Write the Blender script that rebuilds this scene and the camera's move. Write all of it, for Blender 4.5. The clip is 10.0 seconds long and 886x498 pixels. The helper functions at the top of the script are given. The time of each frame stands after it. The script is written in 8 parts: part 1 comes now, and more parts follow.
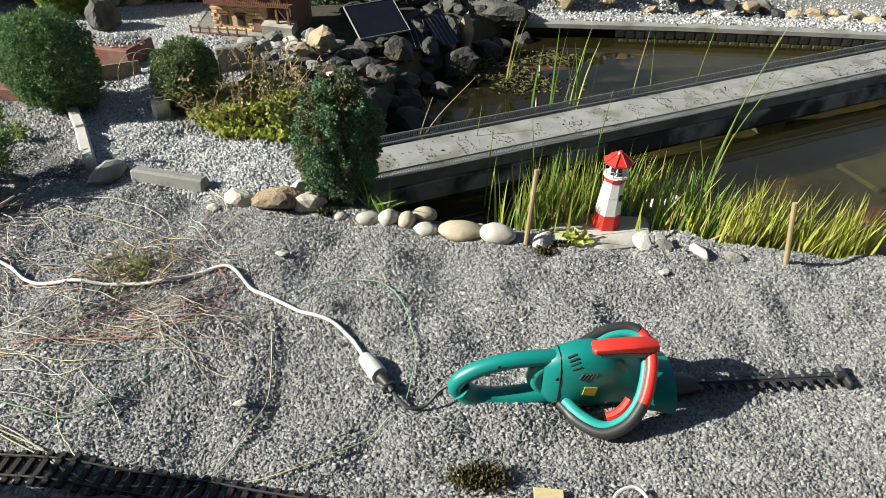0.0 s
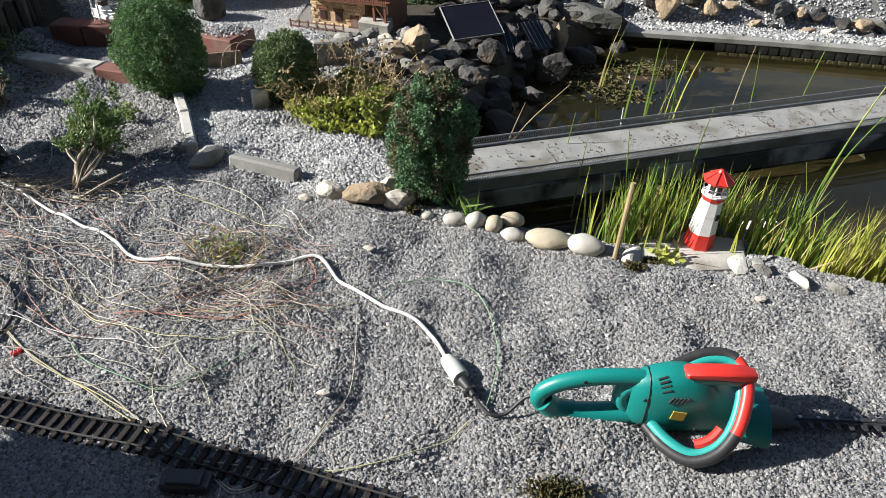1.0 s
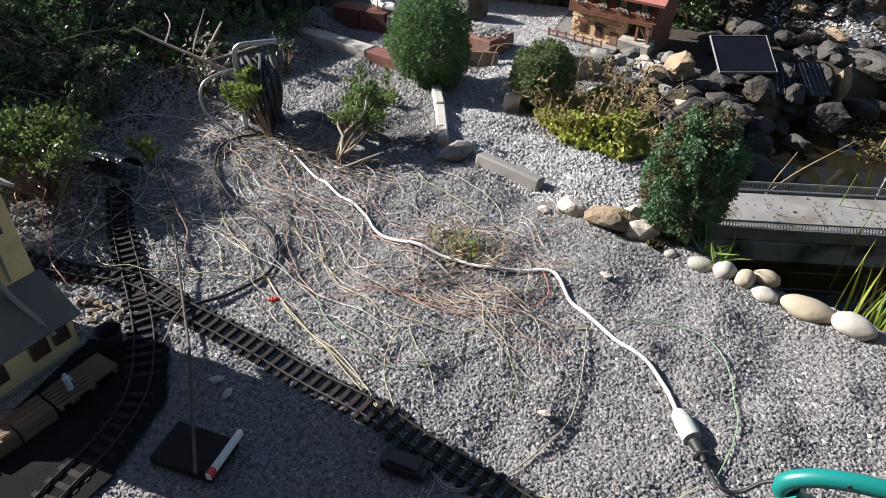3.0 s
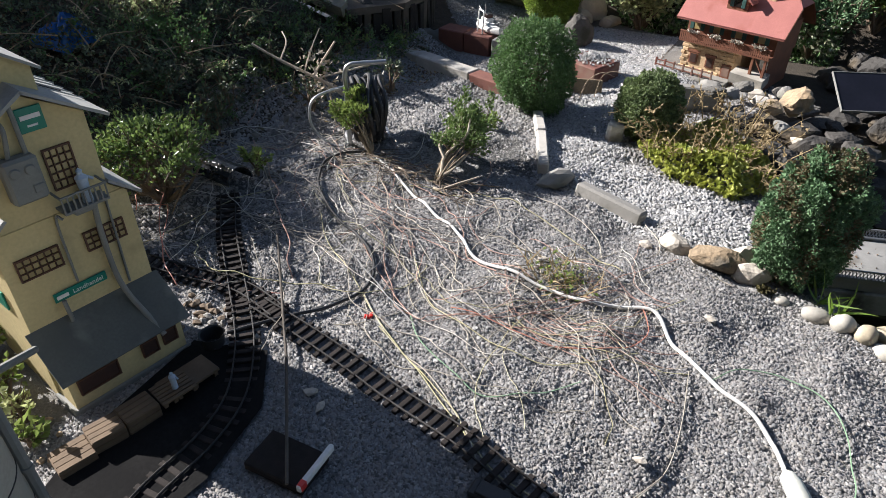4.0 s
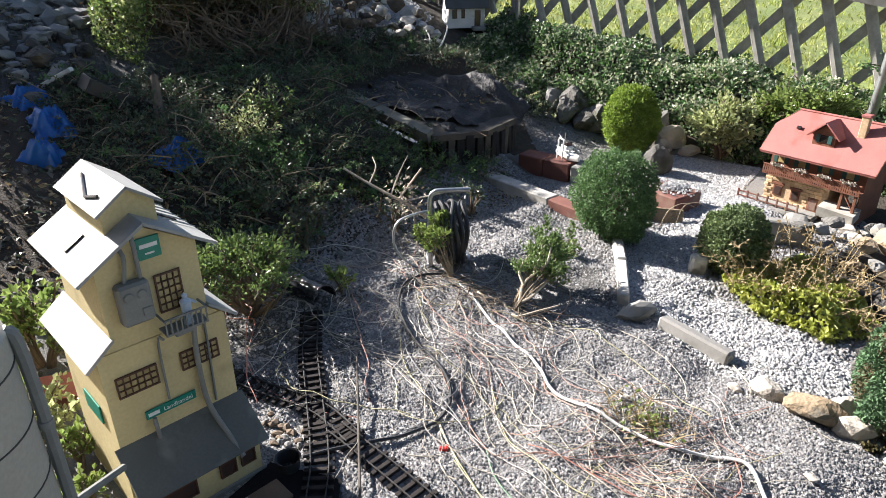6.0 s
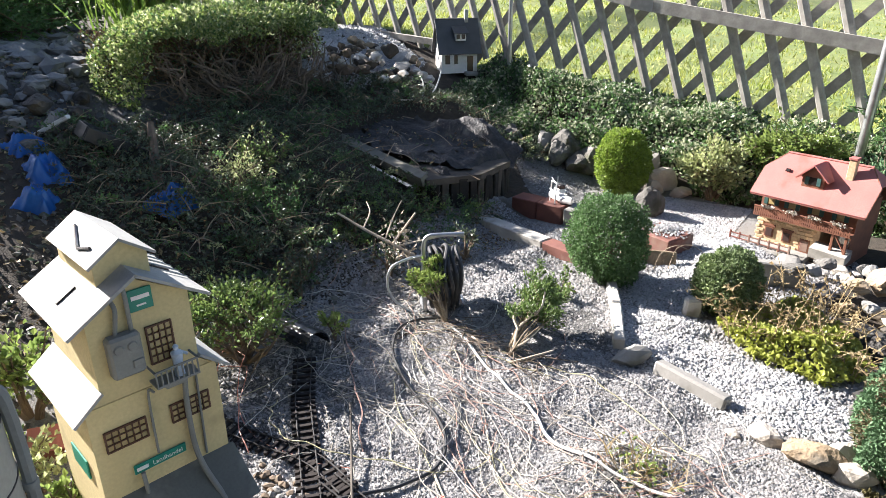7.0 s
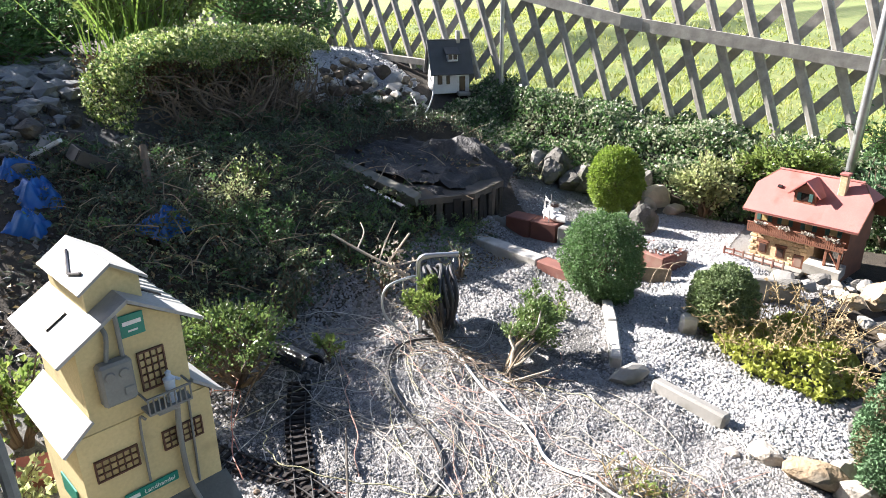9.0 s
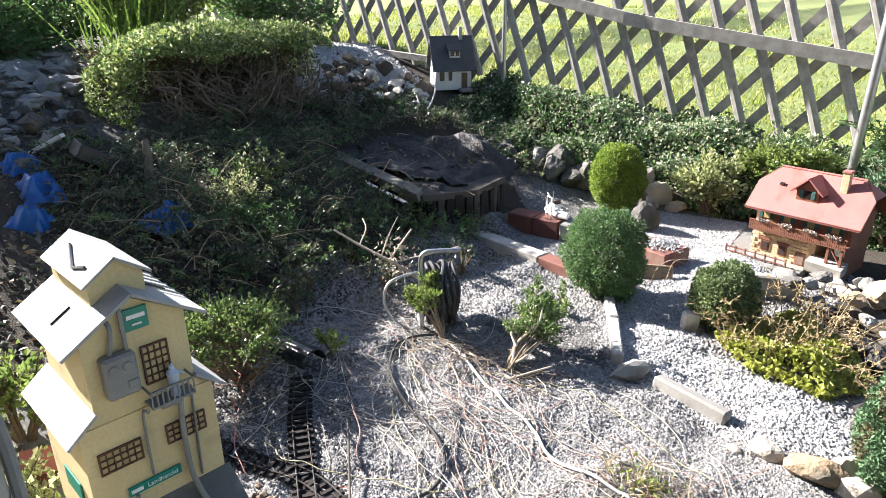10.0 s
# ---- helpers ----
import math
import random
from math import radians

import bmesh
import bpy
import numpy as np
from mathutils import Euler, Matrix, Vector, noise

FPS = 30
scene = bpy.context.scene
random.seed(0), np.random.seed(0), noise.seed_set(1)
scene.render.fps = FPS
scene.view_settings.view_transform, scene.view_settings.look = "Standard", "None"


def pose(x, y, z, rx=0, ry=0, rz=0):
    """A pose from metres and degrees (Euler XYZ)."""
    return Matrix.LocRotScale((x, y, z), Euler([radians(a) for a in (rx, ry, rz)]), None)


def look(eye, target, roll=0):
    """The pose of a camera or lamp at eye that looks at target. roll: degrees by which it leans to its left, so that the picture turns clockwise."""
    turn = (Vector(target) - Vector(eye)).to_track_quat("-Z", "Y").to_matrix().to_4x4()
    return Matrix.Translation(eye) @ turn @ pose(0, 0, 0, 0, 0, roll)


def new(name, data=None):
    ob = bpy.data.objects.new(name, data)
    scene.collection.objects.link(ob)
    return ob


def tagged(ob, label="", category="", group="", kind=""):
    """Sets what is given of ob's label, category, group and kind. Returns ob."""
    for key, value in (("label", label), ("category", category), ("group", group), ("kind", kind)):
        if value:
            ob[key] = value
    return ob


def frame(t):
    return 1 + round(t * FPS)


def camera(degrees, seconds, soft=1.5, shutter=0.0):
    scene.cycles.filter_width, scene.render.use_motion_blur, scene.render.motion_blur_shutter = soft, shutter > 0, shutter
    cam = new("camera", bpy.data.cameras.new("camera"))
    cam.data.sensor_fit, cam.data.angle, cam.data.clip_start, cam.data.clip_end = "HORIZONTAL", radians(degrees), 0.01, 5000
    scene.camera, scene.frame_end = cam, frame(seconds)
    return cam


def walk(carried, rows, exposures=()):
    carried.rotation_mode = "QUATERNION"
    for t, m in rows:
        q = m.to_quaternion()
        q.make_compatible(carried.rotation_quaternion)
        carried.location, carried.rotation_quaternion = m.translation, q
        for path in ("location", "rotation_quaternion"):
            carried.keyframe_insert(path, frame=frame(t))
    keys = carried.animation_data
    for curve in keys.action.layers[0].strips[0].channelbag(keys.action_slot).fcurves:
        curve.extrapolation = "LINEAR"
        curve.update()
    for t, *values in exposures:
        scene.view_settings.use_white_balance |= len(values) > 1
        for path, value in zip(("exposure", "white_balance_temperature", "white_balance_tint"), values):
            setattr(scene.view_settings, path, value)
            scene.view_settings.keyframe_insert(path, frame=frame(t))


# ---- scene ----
cam = camera(67.7, 10.0, 0.7)
METRES, EYE, TILT, LEAN, TURN = 0.44, 1.20, -37.2, 0.0, 0.0
ROWS = [
    (0.0, 0.0, 0.0, 0.0, -0.0, 0.0, 0.0),
    (0.5, -0.0648, 0.0055, 0.0046, 2.75, 0.05, -2.58),
    (1.0, -0.1477, 0.0126, 0.0085, 5.57, -0.07, -4.48),
    (1.5, -0.2672, 0.0047, 0.0096, 9.49, -0.33, -7.2),
    (2.0, -0.3874, -0.01, -0.0013, 13.19, -0.72, -10.72),
    (2.5, -0.4808, -0.0176, -0.0113, 17.31, -1.42, -13.91),
    (3.0, -0.5674, -0.0026, -0.0106, 21.07, -2.24, -16.68),
    (4.5, -0.7401, -0.0519, 0.004, 31.41, -2.32, -21.58),
    (5.0, -0.7712, -0.0905, 0.034, 33.24, -0.29, -22.42),
    (5.5, -0.7949, -0.109, 0.0662, 34.36, 1.86, -23.08),
    (7.0, -0.8099, -0.1325, 0.1453, 34.23, 7.54, -22.79),
    (7.5, -0.8124, -0.1312, 0.158, 34.04, 8.77, -22.34),
    (8.0, -0.8186, -0.1275, 0.1627, 33.83, 9.53, -22.09),
    (8.5, -0.8257, -0.1189, 0.1591, 33.79, 9.53, -21.96),
    (9.0, -0.8284, -0.1218, 0.1568, 33.79, 9.33, -22.05),
    (9.5, -0.8269, -0.1258, 0.15, 33.78, 9.25, -22.1),
    (10.0, -0.8325, -0.1282, 0.1435, 33.83, 9.06, -22.29),
]
walk(cam, [(t, pose(0, 0, EYE, TILT, LEAN, TURN) @ pose(METRES * x, METRES * y, METRES * z, 90 + pitch, roll, yaw)) for t, x, y, z, yaw, pitch, roll in ROWS],
     [(0.0, 1.20, 6450, 3), (0.5, 1.20, 6250, 7), (1.0, 1.21, 6200, 9), (2.0, 1.22, 6250, 11), (3.0, 1.20, 6230, 13), (4.5, 1.44, 6230, 13), (5.5, 1.66, 6280, 13), (7.0, 2.22, 6320, 14), (10.0, 2.34, 6320, 14)])


# ---- light ----
world = bpy.data.worlds.new("sky")
world.use_nodes = True
scene.world = world
wn, wl = world.node_tree.nodes, world.node_tree.links
sky = wn.new("ShaderNodeTexSky")
sky.sky_type, sky.sun_disc = "NISHITA", False
sky.sun_elevation, sky.sun_rotation = radians(28), radians(263.8)
wn["Background"].inputs["Strength"].default_value = 0.048
wl.new(sky.outputs["Color"], wn["Background"].inputs["Color"])
sun = new("sun", bpy.data.lights.new("sun", "SUN"))
sun.data.energy, sun.data.angle, sun.data.color = 5.0, radians(0.5), (1.0, 0.945, 0.86)
sun.matrix_world = look((-8.76, -0.95, 4.7), (0, 0, 0))


# ---- materials ----
def material(name, a, b=None, scale=20.0, rough=0.7, bump=0.2, fine=120.0, metal=0.0, island=0.0, rand=0.0,
             stain=None, stain_scale=3.0, stain_at=0.55, trans=0.0, spec=0.5, depth=0.002, ramp=None):
    """Two scales of colour noise, stains with their own shape, and fine relief."""
    m = bpy.data.materials.new(name)
    m.use_nodes = True
    n, l = m.node_tree.nodes, m.node_tree.links
    bs = n["Principled BSDF"]
    b = b or tuple(c * 0.7 for c in a)
    co = n.new("ShaderNodeTexCoord").outputs["Object"]

    def noise_node(s, detail=3.0):
        t = n.new("ShaderNodeTexNoise")
        t.inputs["Scale"].default_value, t.inputs["Detail"].default_value = s, detail
        l.new(co, t.inputs["Vector"])
        return t.outputs["Fac"]

    def mix(f, x, y):
        t = n.new("ShaderNodeMix")
        t.data_type = "RGBA"
        for k, val in ((0, f), (6, x), (7, y)):
            if hasattr(val, "is_linked"):
                l.new(val, t.inputs[k])
            else:
                t.inputs[k].default_value = val if k == 0 else (*val, 1)
        return t.outputs[2]

    def ramp_node(f, lo, hi):
        t = n.new("ShaderNodeMapRange")
        t.inputs[1].default_value, t.inputs[2].default_value = lo, hi
        l.new(f, t.inputs[0])
        return t.outputs[0]

    if ramp:
        t = n.new("ShaderNodeValToRGB")
        t.color_ramp.interpolation = "CONSTANT" if island >= 1 else "LINEAR"
        els = t.color_ramp.elements
        while len(els) < len(ramp):
            els.new(0.5)
        for i, c in enumerate(ramp):
            els[i].position, els[i].color = i / len(ramp), (*c, 1)
        l.new(n.new("ShaderNodeNewGeometry").outputs["Random Per Island"], t.inputs["Fac"])
        col = mix(ramp_node(noise_node(fine), 0.35, 0.7), t.outputs["Color"], b)
        col = mix(0.75, col, t.outputs["Color"])
    else:
        col = mix(ramp_node(noise_node(scale), 0.35, 0.65), a, b)
        col = mix(ramp_node(noise_node(fine), 0.3, 0.9), col, tuple(c * 0.75 for c in a))
    if stain:
        col = mix(ramp_node(noise_node(stain_scale, 5.0), stain_at, stain_at + 0.12), col, stain)
    if island or rand:
        hsv = n.new("ShaderNodeHueSaturation")
        src = n.new("ShaderNodeNewGeometry").outputs["Random Per Island"] if island else n.new("ShaderNodeObjectInfo").outputs["Random"]
        t = n.new("ShaderNodeMapRange")
        k = island or rand
        t.inputs[3].default_value, t.inputs[4].default_value = 1 - 0.5 * k, 1 + 0.5 * k
        l.new(src, t.inputs[0])
        l.new(t.outputs[0], hsv.inputs["Value"])
        l.new(col, hsv.inputs["Color"])
        col = hsv.outputs["Color"]
    l.new(col, bs.inputs["Base Color"])
    bs.inputs["Roughness"].default_value, bs.inputs["Metallic"].default_value = rough, metal
    bs.inputs["Specular IOR Level"].default_value = spec
    if bump:
        t = n.new("ShaderNodeBump")
        t.inputs["Strength"].default_value, t.inputs["Distance"].default_value = bump, depth
        l.new(noise_node(fine, 4.0), t.inputs["Height"])
        l.new(t.outputs["Normal"], bs.inputs["Normal"])
    if trans:
        tr, mx = n.new("ShaderNodeBsdfTranslucent"), n.new("ShaderNodeMixShader")
        l.new(col, tr.inputs["Color"])
        mx.inputs[0].default_value = trans
        l.new(bs.outputs[0], mx.inputs[1])
        l.new(tr.outputs[0], mx.inputs[2])
        l.new(mx.outputs[0], n["Material Output"].inputs["Surface"])
    return m


GREYS = [(0.25, 0.234, 0.235), (0.295, 0.292, 0.285), (0.175, 0.175, 0.181), (0.267, 0.247, 0.237), (0.38, 0.373, 0.362), (0.20, 0.209, 0.224), (0.27, 0.252, 0.227), (0.11, 0.109, 0.11)]
M_GRAVEL = material("crushed_gravel", (0.3, 0.3, 0.3), (0.22, 0.22, 0.21), fine=300, rough=0.85, ramp=GREYS)
M_PATHGR = material("pale_gravel", (0.4, 0.4, 0.4), (0.3, 0.3, 0.3), fine=250, rough=0.85,
                    ramp=[(0.335, 0.337, 0.34), (0.46, 0.455, 0.445), (0.25, 0.254, 0.26), (0.40, 0.388, 0.365), (0.53, 0.522, 0.505), (0.30, 0.304, 0.315)])
M_GRITST = material("shaded_grit_stone", (0.15, 0.15, 0.15), (0.1, 0.1, 0.1), fine=300, rough=0.9, ramp=[(0.14, 0.138, 0.132), (0.20, 0.195, 0.185), (0.10, 0.10, 0.10), (0.24, 0.235, 0.22), (0.16, 0.155, 0.145)])
M_GROUND = material("gravel_bed", (0.24, 0.235, 0.225), (0.13, 0.128, 0.122), scale=160, fine=420, rough=0.95, bump=0.8, depth=0.006, stain=(0.10, 0.085, 0.065), stain_scale=2.2)
M_SOIL = material("garden_soil", (0.058, 0.046, 0.033), (0.03, 0.025, 0.019), scale=25, fine=160, rough=1.0, bump=0.9, depth=0.01)
M_LAWN = material("lawn_soil", (0.16, 0.215, 0.055), (0.25, 0.265, 0.085), scale=2.5, fine=28, rough=1.0, bump=0.9, depth=0.02)
M_BED = material("pond_bed", (0.05, 0.043, 0.02), (0.085, 0.066, 0.03), scale=5, fine=40, rough=0.9, bump=0.5, stain=(0.15, 0.105, 0.04), stain_scale=1.6)
M_WOOD = material("grey_weathered_wood", (0.42, 0.395, 0.35), (0.24, 0.225, 0.20), scale=18, fine=90, rough=0.85, bump=0.5, rand=0.35)
M_OLDWOOD = material("dark_rotten_wood", (0.10, 0.085, 0.07), (0.045, 0.038, 0.03), scale=14, fine=80, rough=0.9, bump=0.7)
M_CONC = material("old_concrete", (0.28, 0.27, 0.25), (0.19, 0.185, 0.17), scale=9, fine=140, rough=0.9, bump=0.5, stain=(0.13, 0.125, 0.10), stain_scale=6)
M_CONCL = material("pale_stone", (0.50, 0.48, 0.44), (0.36, 0.34, 0.31), scale=10, fine=120, rough=0.9, bump=0.5, stain=(0.2, 0.18, 0.14), stain_scale=7)
M_ROCK = material("grey_rock", (0.15, 0.143, 0.13), (0.075, 0.072, 0.066), scale=11, fine=75, rough=0.95, bump=1.0, depth=0.009, rand=0.7, stain=(0.06, 0.062, 0.04), stain_scale=8, stain_at=0.52)
M_ROCKT = material("tan_rock", (0.34, 0.26, 0.17), (0.22, 0.15, 0.085), scale=10, fine=90, rough=0.9, bump=0.9, depth=0.006, rand=0.3, stain=(0.14, 0.12, 0.09), stain_scale=9, stain_at=0.52)
M_ROCKW = material("white_limestone", (0.55, 0.50, 0.43), (0.36, 0.32, 0.27), scale=14, fine=110, rough=0.9, bump=0.6, depth=0.004, rand=0.2)
M_PEBBLE = material("river_pebble", (0.48, 0.46, 0.41), (0.38, 0.35, 0.30), scale=16, fine=160, rough=0.7, bump=0.15, rand=0.35)
M_BRICKRED = material("red_brick_slab", (0.20, 0.078, 0.056), (0.14, 0.054, 0.042), scale=14, fine=150, rough=0.85, bump=0.4, stain=(0.2, 0.13, 0.1), stain_scale=6)
M_STEEL = material("galvanised_steel", (0.55, 0.56, 0.57), (0.42, 0.43, 0.44), scale=30, fine=200, rough=0.38, bump=0.05, metal=0.9)
M_RAIL = material("dull_dark_rail", (0.055, 0.053, 0.053), (0.036, 0.035, 0.034), scale=40, fine=200, rough=0.8, bump=0.1, metal=0.3)
M_TIE = material("dark_plastic_sleeper", (0.032, 0.026, 0.024), (0.02, 0.017, 0.016), scale=50, fine=260, rough=0.8, bump=0.25, rand=0.3, spec=0.2)
M_BLACK = material("black_rubber", (0.022, 0.022, 0.024), (0.03, 0.03, 0.03), scale=60, fine=300, rough=0.5, bump=0.08)
M_LEAF = material("boxwood_leaf", (0.115, 0.21, 0.07), (0.075, 0.15, 0.052), fine=30, rough=0.58, bump=0, island=0.7, trans=0.33)
M_LEAFY = material("yellow_green_leaf", (0.245, 0.31, 0.085), (0.14, 0.225, 0.06), fine=30, rough=0.32, bump=0, island=0.6, trans=0.42)
M_LEAFB = material("bluish_conifer_leaf", (0.115, 0.21, 0.10), (0.082, 0.16, 0.072), fine=30, rough=0.75, bump=0, island=0.8, trans=0.15)
M_LEAFBR = material("browned_leaf", (0.15, 0.10, 0.062), (0.095, 0.062, 0.04), fine=30, rough=0.8, bump=0, island=0.6, trans=0.15)
M_LEAFD = material("wilted_green_leaf", (0.09, 0.12, 0.066), (0.058, 0.084, 0.045), fine=20, rough=0.45, bump=0, island=0.9, trans=0.2)
M_REED = material("reed_blade", (0.20, 0.30, 0.055), (0.11, 0.21, 0.04), scale=4, fine=40, rough=0.45, bump=0, island=0.8, trans=0.35)
M_STRAW = material("dry_straw", (0.39, 0.30, 0.165), (0.27, 0.20, 0.10), scale=10, fine=60, rough=0.8, bump=0, island=0.6, trans=0.15)
M_BARK = material("brown_bark", (0.17, 0.125, 0.085), (0.10, 0.072, 0.05), scale=20, fine=90, rough=0.9, bump=0.5, rand=0.3)
M_TWIG = material("bleached_twig", (0.34, 0.27, 0.19), (0.2, 0.15, 0.1), scale=20, fine=90, rough=0.9, bump=0.3, island=0.6)
M_TEAL = material("teal_plastic", (0.008, 0.185, 0.168), (0.008, 0.205, 0.184), scale=8, fine=400, rough=0.38, bump=0.03)
M_RED = material("red_plastic", (0.62, 0.035, 0.025), (0.56, 0.03, 0.02), scale=8, fine=400, rough=0.4, bump=0.03)
M_CREAM = material("cream_plaster", (0.58, 0.48, 0.25), (0.52, 0.42, 0.21), scale=7, fine=120, rough=0.8, bump=0.15, stain=(0.36, 0.29, 0.15), stain_scale=9, stain_at=0.6)
M_SLATE = material("grey_roofing", (0.33, 0.335, 0.32), (0.27, 0.275, 0.265), scale=14, fine=150, rough=0.75, bump=0.2, stain=(0.38, 0.37, 0.34), stain_scale=8)
M_TRIM = material("grey_plastic_trim", (0.21, 0.215, 0.20), (0.17, 0.17, 0.16), scale=20, fine=200, rough=0.65, bump=0.1)
M_BROWNW = material("brown_window_bars", (0.10, 0.04, 0.022), (0.07, 0.03, 0.018), scale=30, fine=200, rough=0.6, bump=0.05)
M_PANE = material("yellowed_pane", (0.42, 0.33, 0.15), (0.36, 0.27, 0.12), scale=12, fine=100, rough=0.35, bump=0, rand=0.3)
M_DARKPANE = material("dark_pane", (0.03, 0.022, 0.02), (0.02, 0.016, 0.015), scale=12, fine=100, rough=0.2, bump=0)
M_SIGN = material("green_enamel_sign", (0.006, 0.20, 0.14), (0.006, 0.18, 0.125), scale=10, fine=100, rough=0.4, bump=0)
M_WHITE = material("white_paint", (0.78, 0.77, 0.74), (0.66, 0.65, 0.62), scale=14, fine=160, rough=0.6, bump=0.12, stain=(0.45, 0.42, 0.37), stain_scale=10, stain_at=0.62)
M_BLUEGREY = material("pale_blue_paint", (0.42, 0.5, 0.6), (0.36, 0.44, 0.54), scale=20, fine=200, rough=0.6, bump=0)
M_REDROOF = material("red_tile_roof", (0.40, 0.145, 0.125), (0.33, 0.115, 0.10), scale=10, fine=160, rough=0.7, bump=0.2, stain=(0.27, 0.08, 0.06), stain_scale=7)
M_CHALW = material("reddish_brown_wood", (0.22, 0.085, 0.045), (0.15, 0.06, 0.035), scale=20, fine=150, rough=0.7, bump=0.2)
M_CHALST = material("tan_stone_wall", (0.62, 0.45, 0.28), (0.44, 0.29, 0.16), scale=60, fine=120, rough=0.85, bump=0.3)
M_SHUT = material("green_shutter", (0.03, 0.10, 0.09), (0.025, 0.08, 0.07), scale=20, fine=150, rough=0.6, bump=0.1)
M_TANKM = material("ivory_tank_paint", (0.40, 0.38, 0.32), (0.35, 0.33, 0.275), scale=5, fine=140, rough=0.55, bump=0.08, stain=(0.45, 0.40, 0.31), stain_scale=7, stain_at=0.62)
M_TARP = material("blue_tarpaulin", (0.02, 0.13, 0.42), (0.014, 0.095, 0.34), scale=10, fine=120, rough=0.4, bump=0.1)
M_CRATE = material("raw_pine", (0.16, 0.105, 0.06), (0.10, 0.064, 0.036), scale=14, fine=140, rough=0.8, bump=0.25, rand=0.25)
M_SOLAR = material("dark_solar_cell", (0.010, 0.011, 0.017), (0.014, 0.015, 0.024), scale=8, fine=60, rough=0.3, bump=0, spec=0.2)
M_WIREW = material("white_cable", (0.66, 0.655, 0.63), (0.58, 0.57, 0.545), scale=20, fine=100, rough=0.45, bump=0.03)
M_MESH = material("grey_metal_mesh", (0.26, 0.27, 0.29), (0.19, 0.2, 0.21), scale=30, fine=200, rough=0.5, bump=0.1, metal=0.5)
M_DECK = material("grey_bridge_deck", (0.29, 0.288, 0.275), (0.20, 0.198, 0.19), scale=9, fine=160, rough=0.85, bump=0.3, stain=(0.15, 0.14, 0.12), stain_scale=7, stain_at=0.52)
M_VARI = material("variegated_and_sunlit_leaf", (0.46, 0.49, 0.25), (0.32, 0.38, 0.16), fine=30, rough=0.38, bump=0, island=0.6, trans=0.38)
M_BLADE = material("dark_cutter_steel", (0.10, 0.10, 0.105), (0.06, 0.06, 0.065), scale=40, fine=200, rough=0.45, bump=0.05, metal=0.6)
# Rock colour darkened to stand in for the shadow on the pond bank.
M_ROCKD = material("dark_shaded_rock", (0.046, 0.042, 0.038), (0.024, 0.022, 0.02), scale=9, fine=70, rough=0.75, bump=0.8, depth=0.006, rand=0.7, stain=(0.11, 0.085, 0.055), stain_scale=6)
M_BEAM = material("flaking_whitewash", (0.36, 0.355, 0.34), (0.27, 0.265, 0.25), scale=12, fine=120, rough=0.9, bump=0.4, stain=(0.045, 0.042, 0.036), stain_scale=5, stain_at=0.46)
# Annex roofing: darker than the other roofs because it lies in shade.
M_ANNEX = material("shaded_annex_roofing", (0.115, 0.12, 0.11), (0.085, 0.09, 0.083), scale=9, fine=150, rough=0.85, bump=0.25, stain=(0.16, 0.16, 0.145), stain_scale=11)
# Fine grit whose colour also takes in the shade lying on it.
M_GRIT = material("shaded_fine_grit", (0.085, 0.083, 0.08), (0.05, 0.049, 0.048), scale=120, fine=420, rough=1.0, bump=0.8, depth=0.005)
M_BLEACH = material("bleached_dead_wood", (0.55, 0.48, 0.38), (0.40, 0.33, 0.25), scale=20, fine=90, rough=0.85, bump=0.3)
M_SILT = material("silted_slab", (0.12, 0.105, 0.05), (0.075, 0.068, 0.032), scale=9, fine=60, rough=0.9, bump=0.5, stain=(0.05, 0.05, 0.02), stain_scale=8)
M_BUSHBR = material("greyish_brown_scale_leaf", (0.15, 0.125, 0.065), (0.10, 0.085, 0.045), fine=30, rough=0.8, bump=0, island=0.7, trans=0.15)
M_CHAR = material("blackened_board", (0.03, 0.026, 0.022), (0.014, 0.013, 0.012), scale=16, fine=90, rough=0.9, bump=0.8, rand=0.5, depth=0.004)
M_YELLOW = material("worn_yellow_label", (0.55, 0.42, 0.05), (0.45, 0.33, 0.06), scale=40, fine=200, rough=0.6, bump=0)
M_TEALIN = material("pale_sunlit_teal_plastic", (0.025, 0.29, 0.265), (0.022, 0.26, 0.235), scale=8, fine=400, rough=0.4, bump=0.03)
M_LIMB = material("grey_brown_hedge_limb", (0.19, 0.145, 0.105), (0.10, 0.075, 0.055), scale=18, fine=90, rough=0.9, bump=0.5, rand=0.4)
M_RUBBLE = material("blue_grey_rubble", (0.24, 0.245, 0.25), (0.15, 0.155, 0.16), scale=9, fine=80, rough=0.95, bump=0.8, depth=0.006, rand=0.5, stain=(0.10, 0.10, 0.085), stain_scale=6)
M_SHADEWALL = material("dark_shade_wall", (0.11, 0.085, 0.06), (0.075, 0.058, 0.042), scale=6, fine=60, rough=0.8, bump=0.3)
M_MOSS = material("moss", (0.10, 0.085, 0.03), (0.06, 0.055, 0.02), scale=30, fine=200, rough=1.0, bump=0.9)


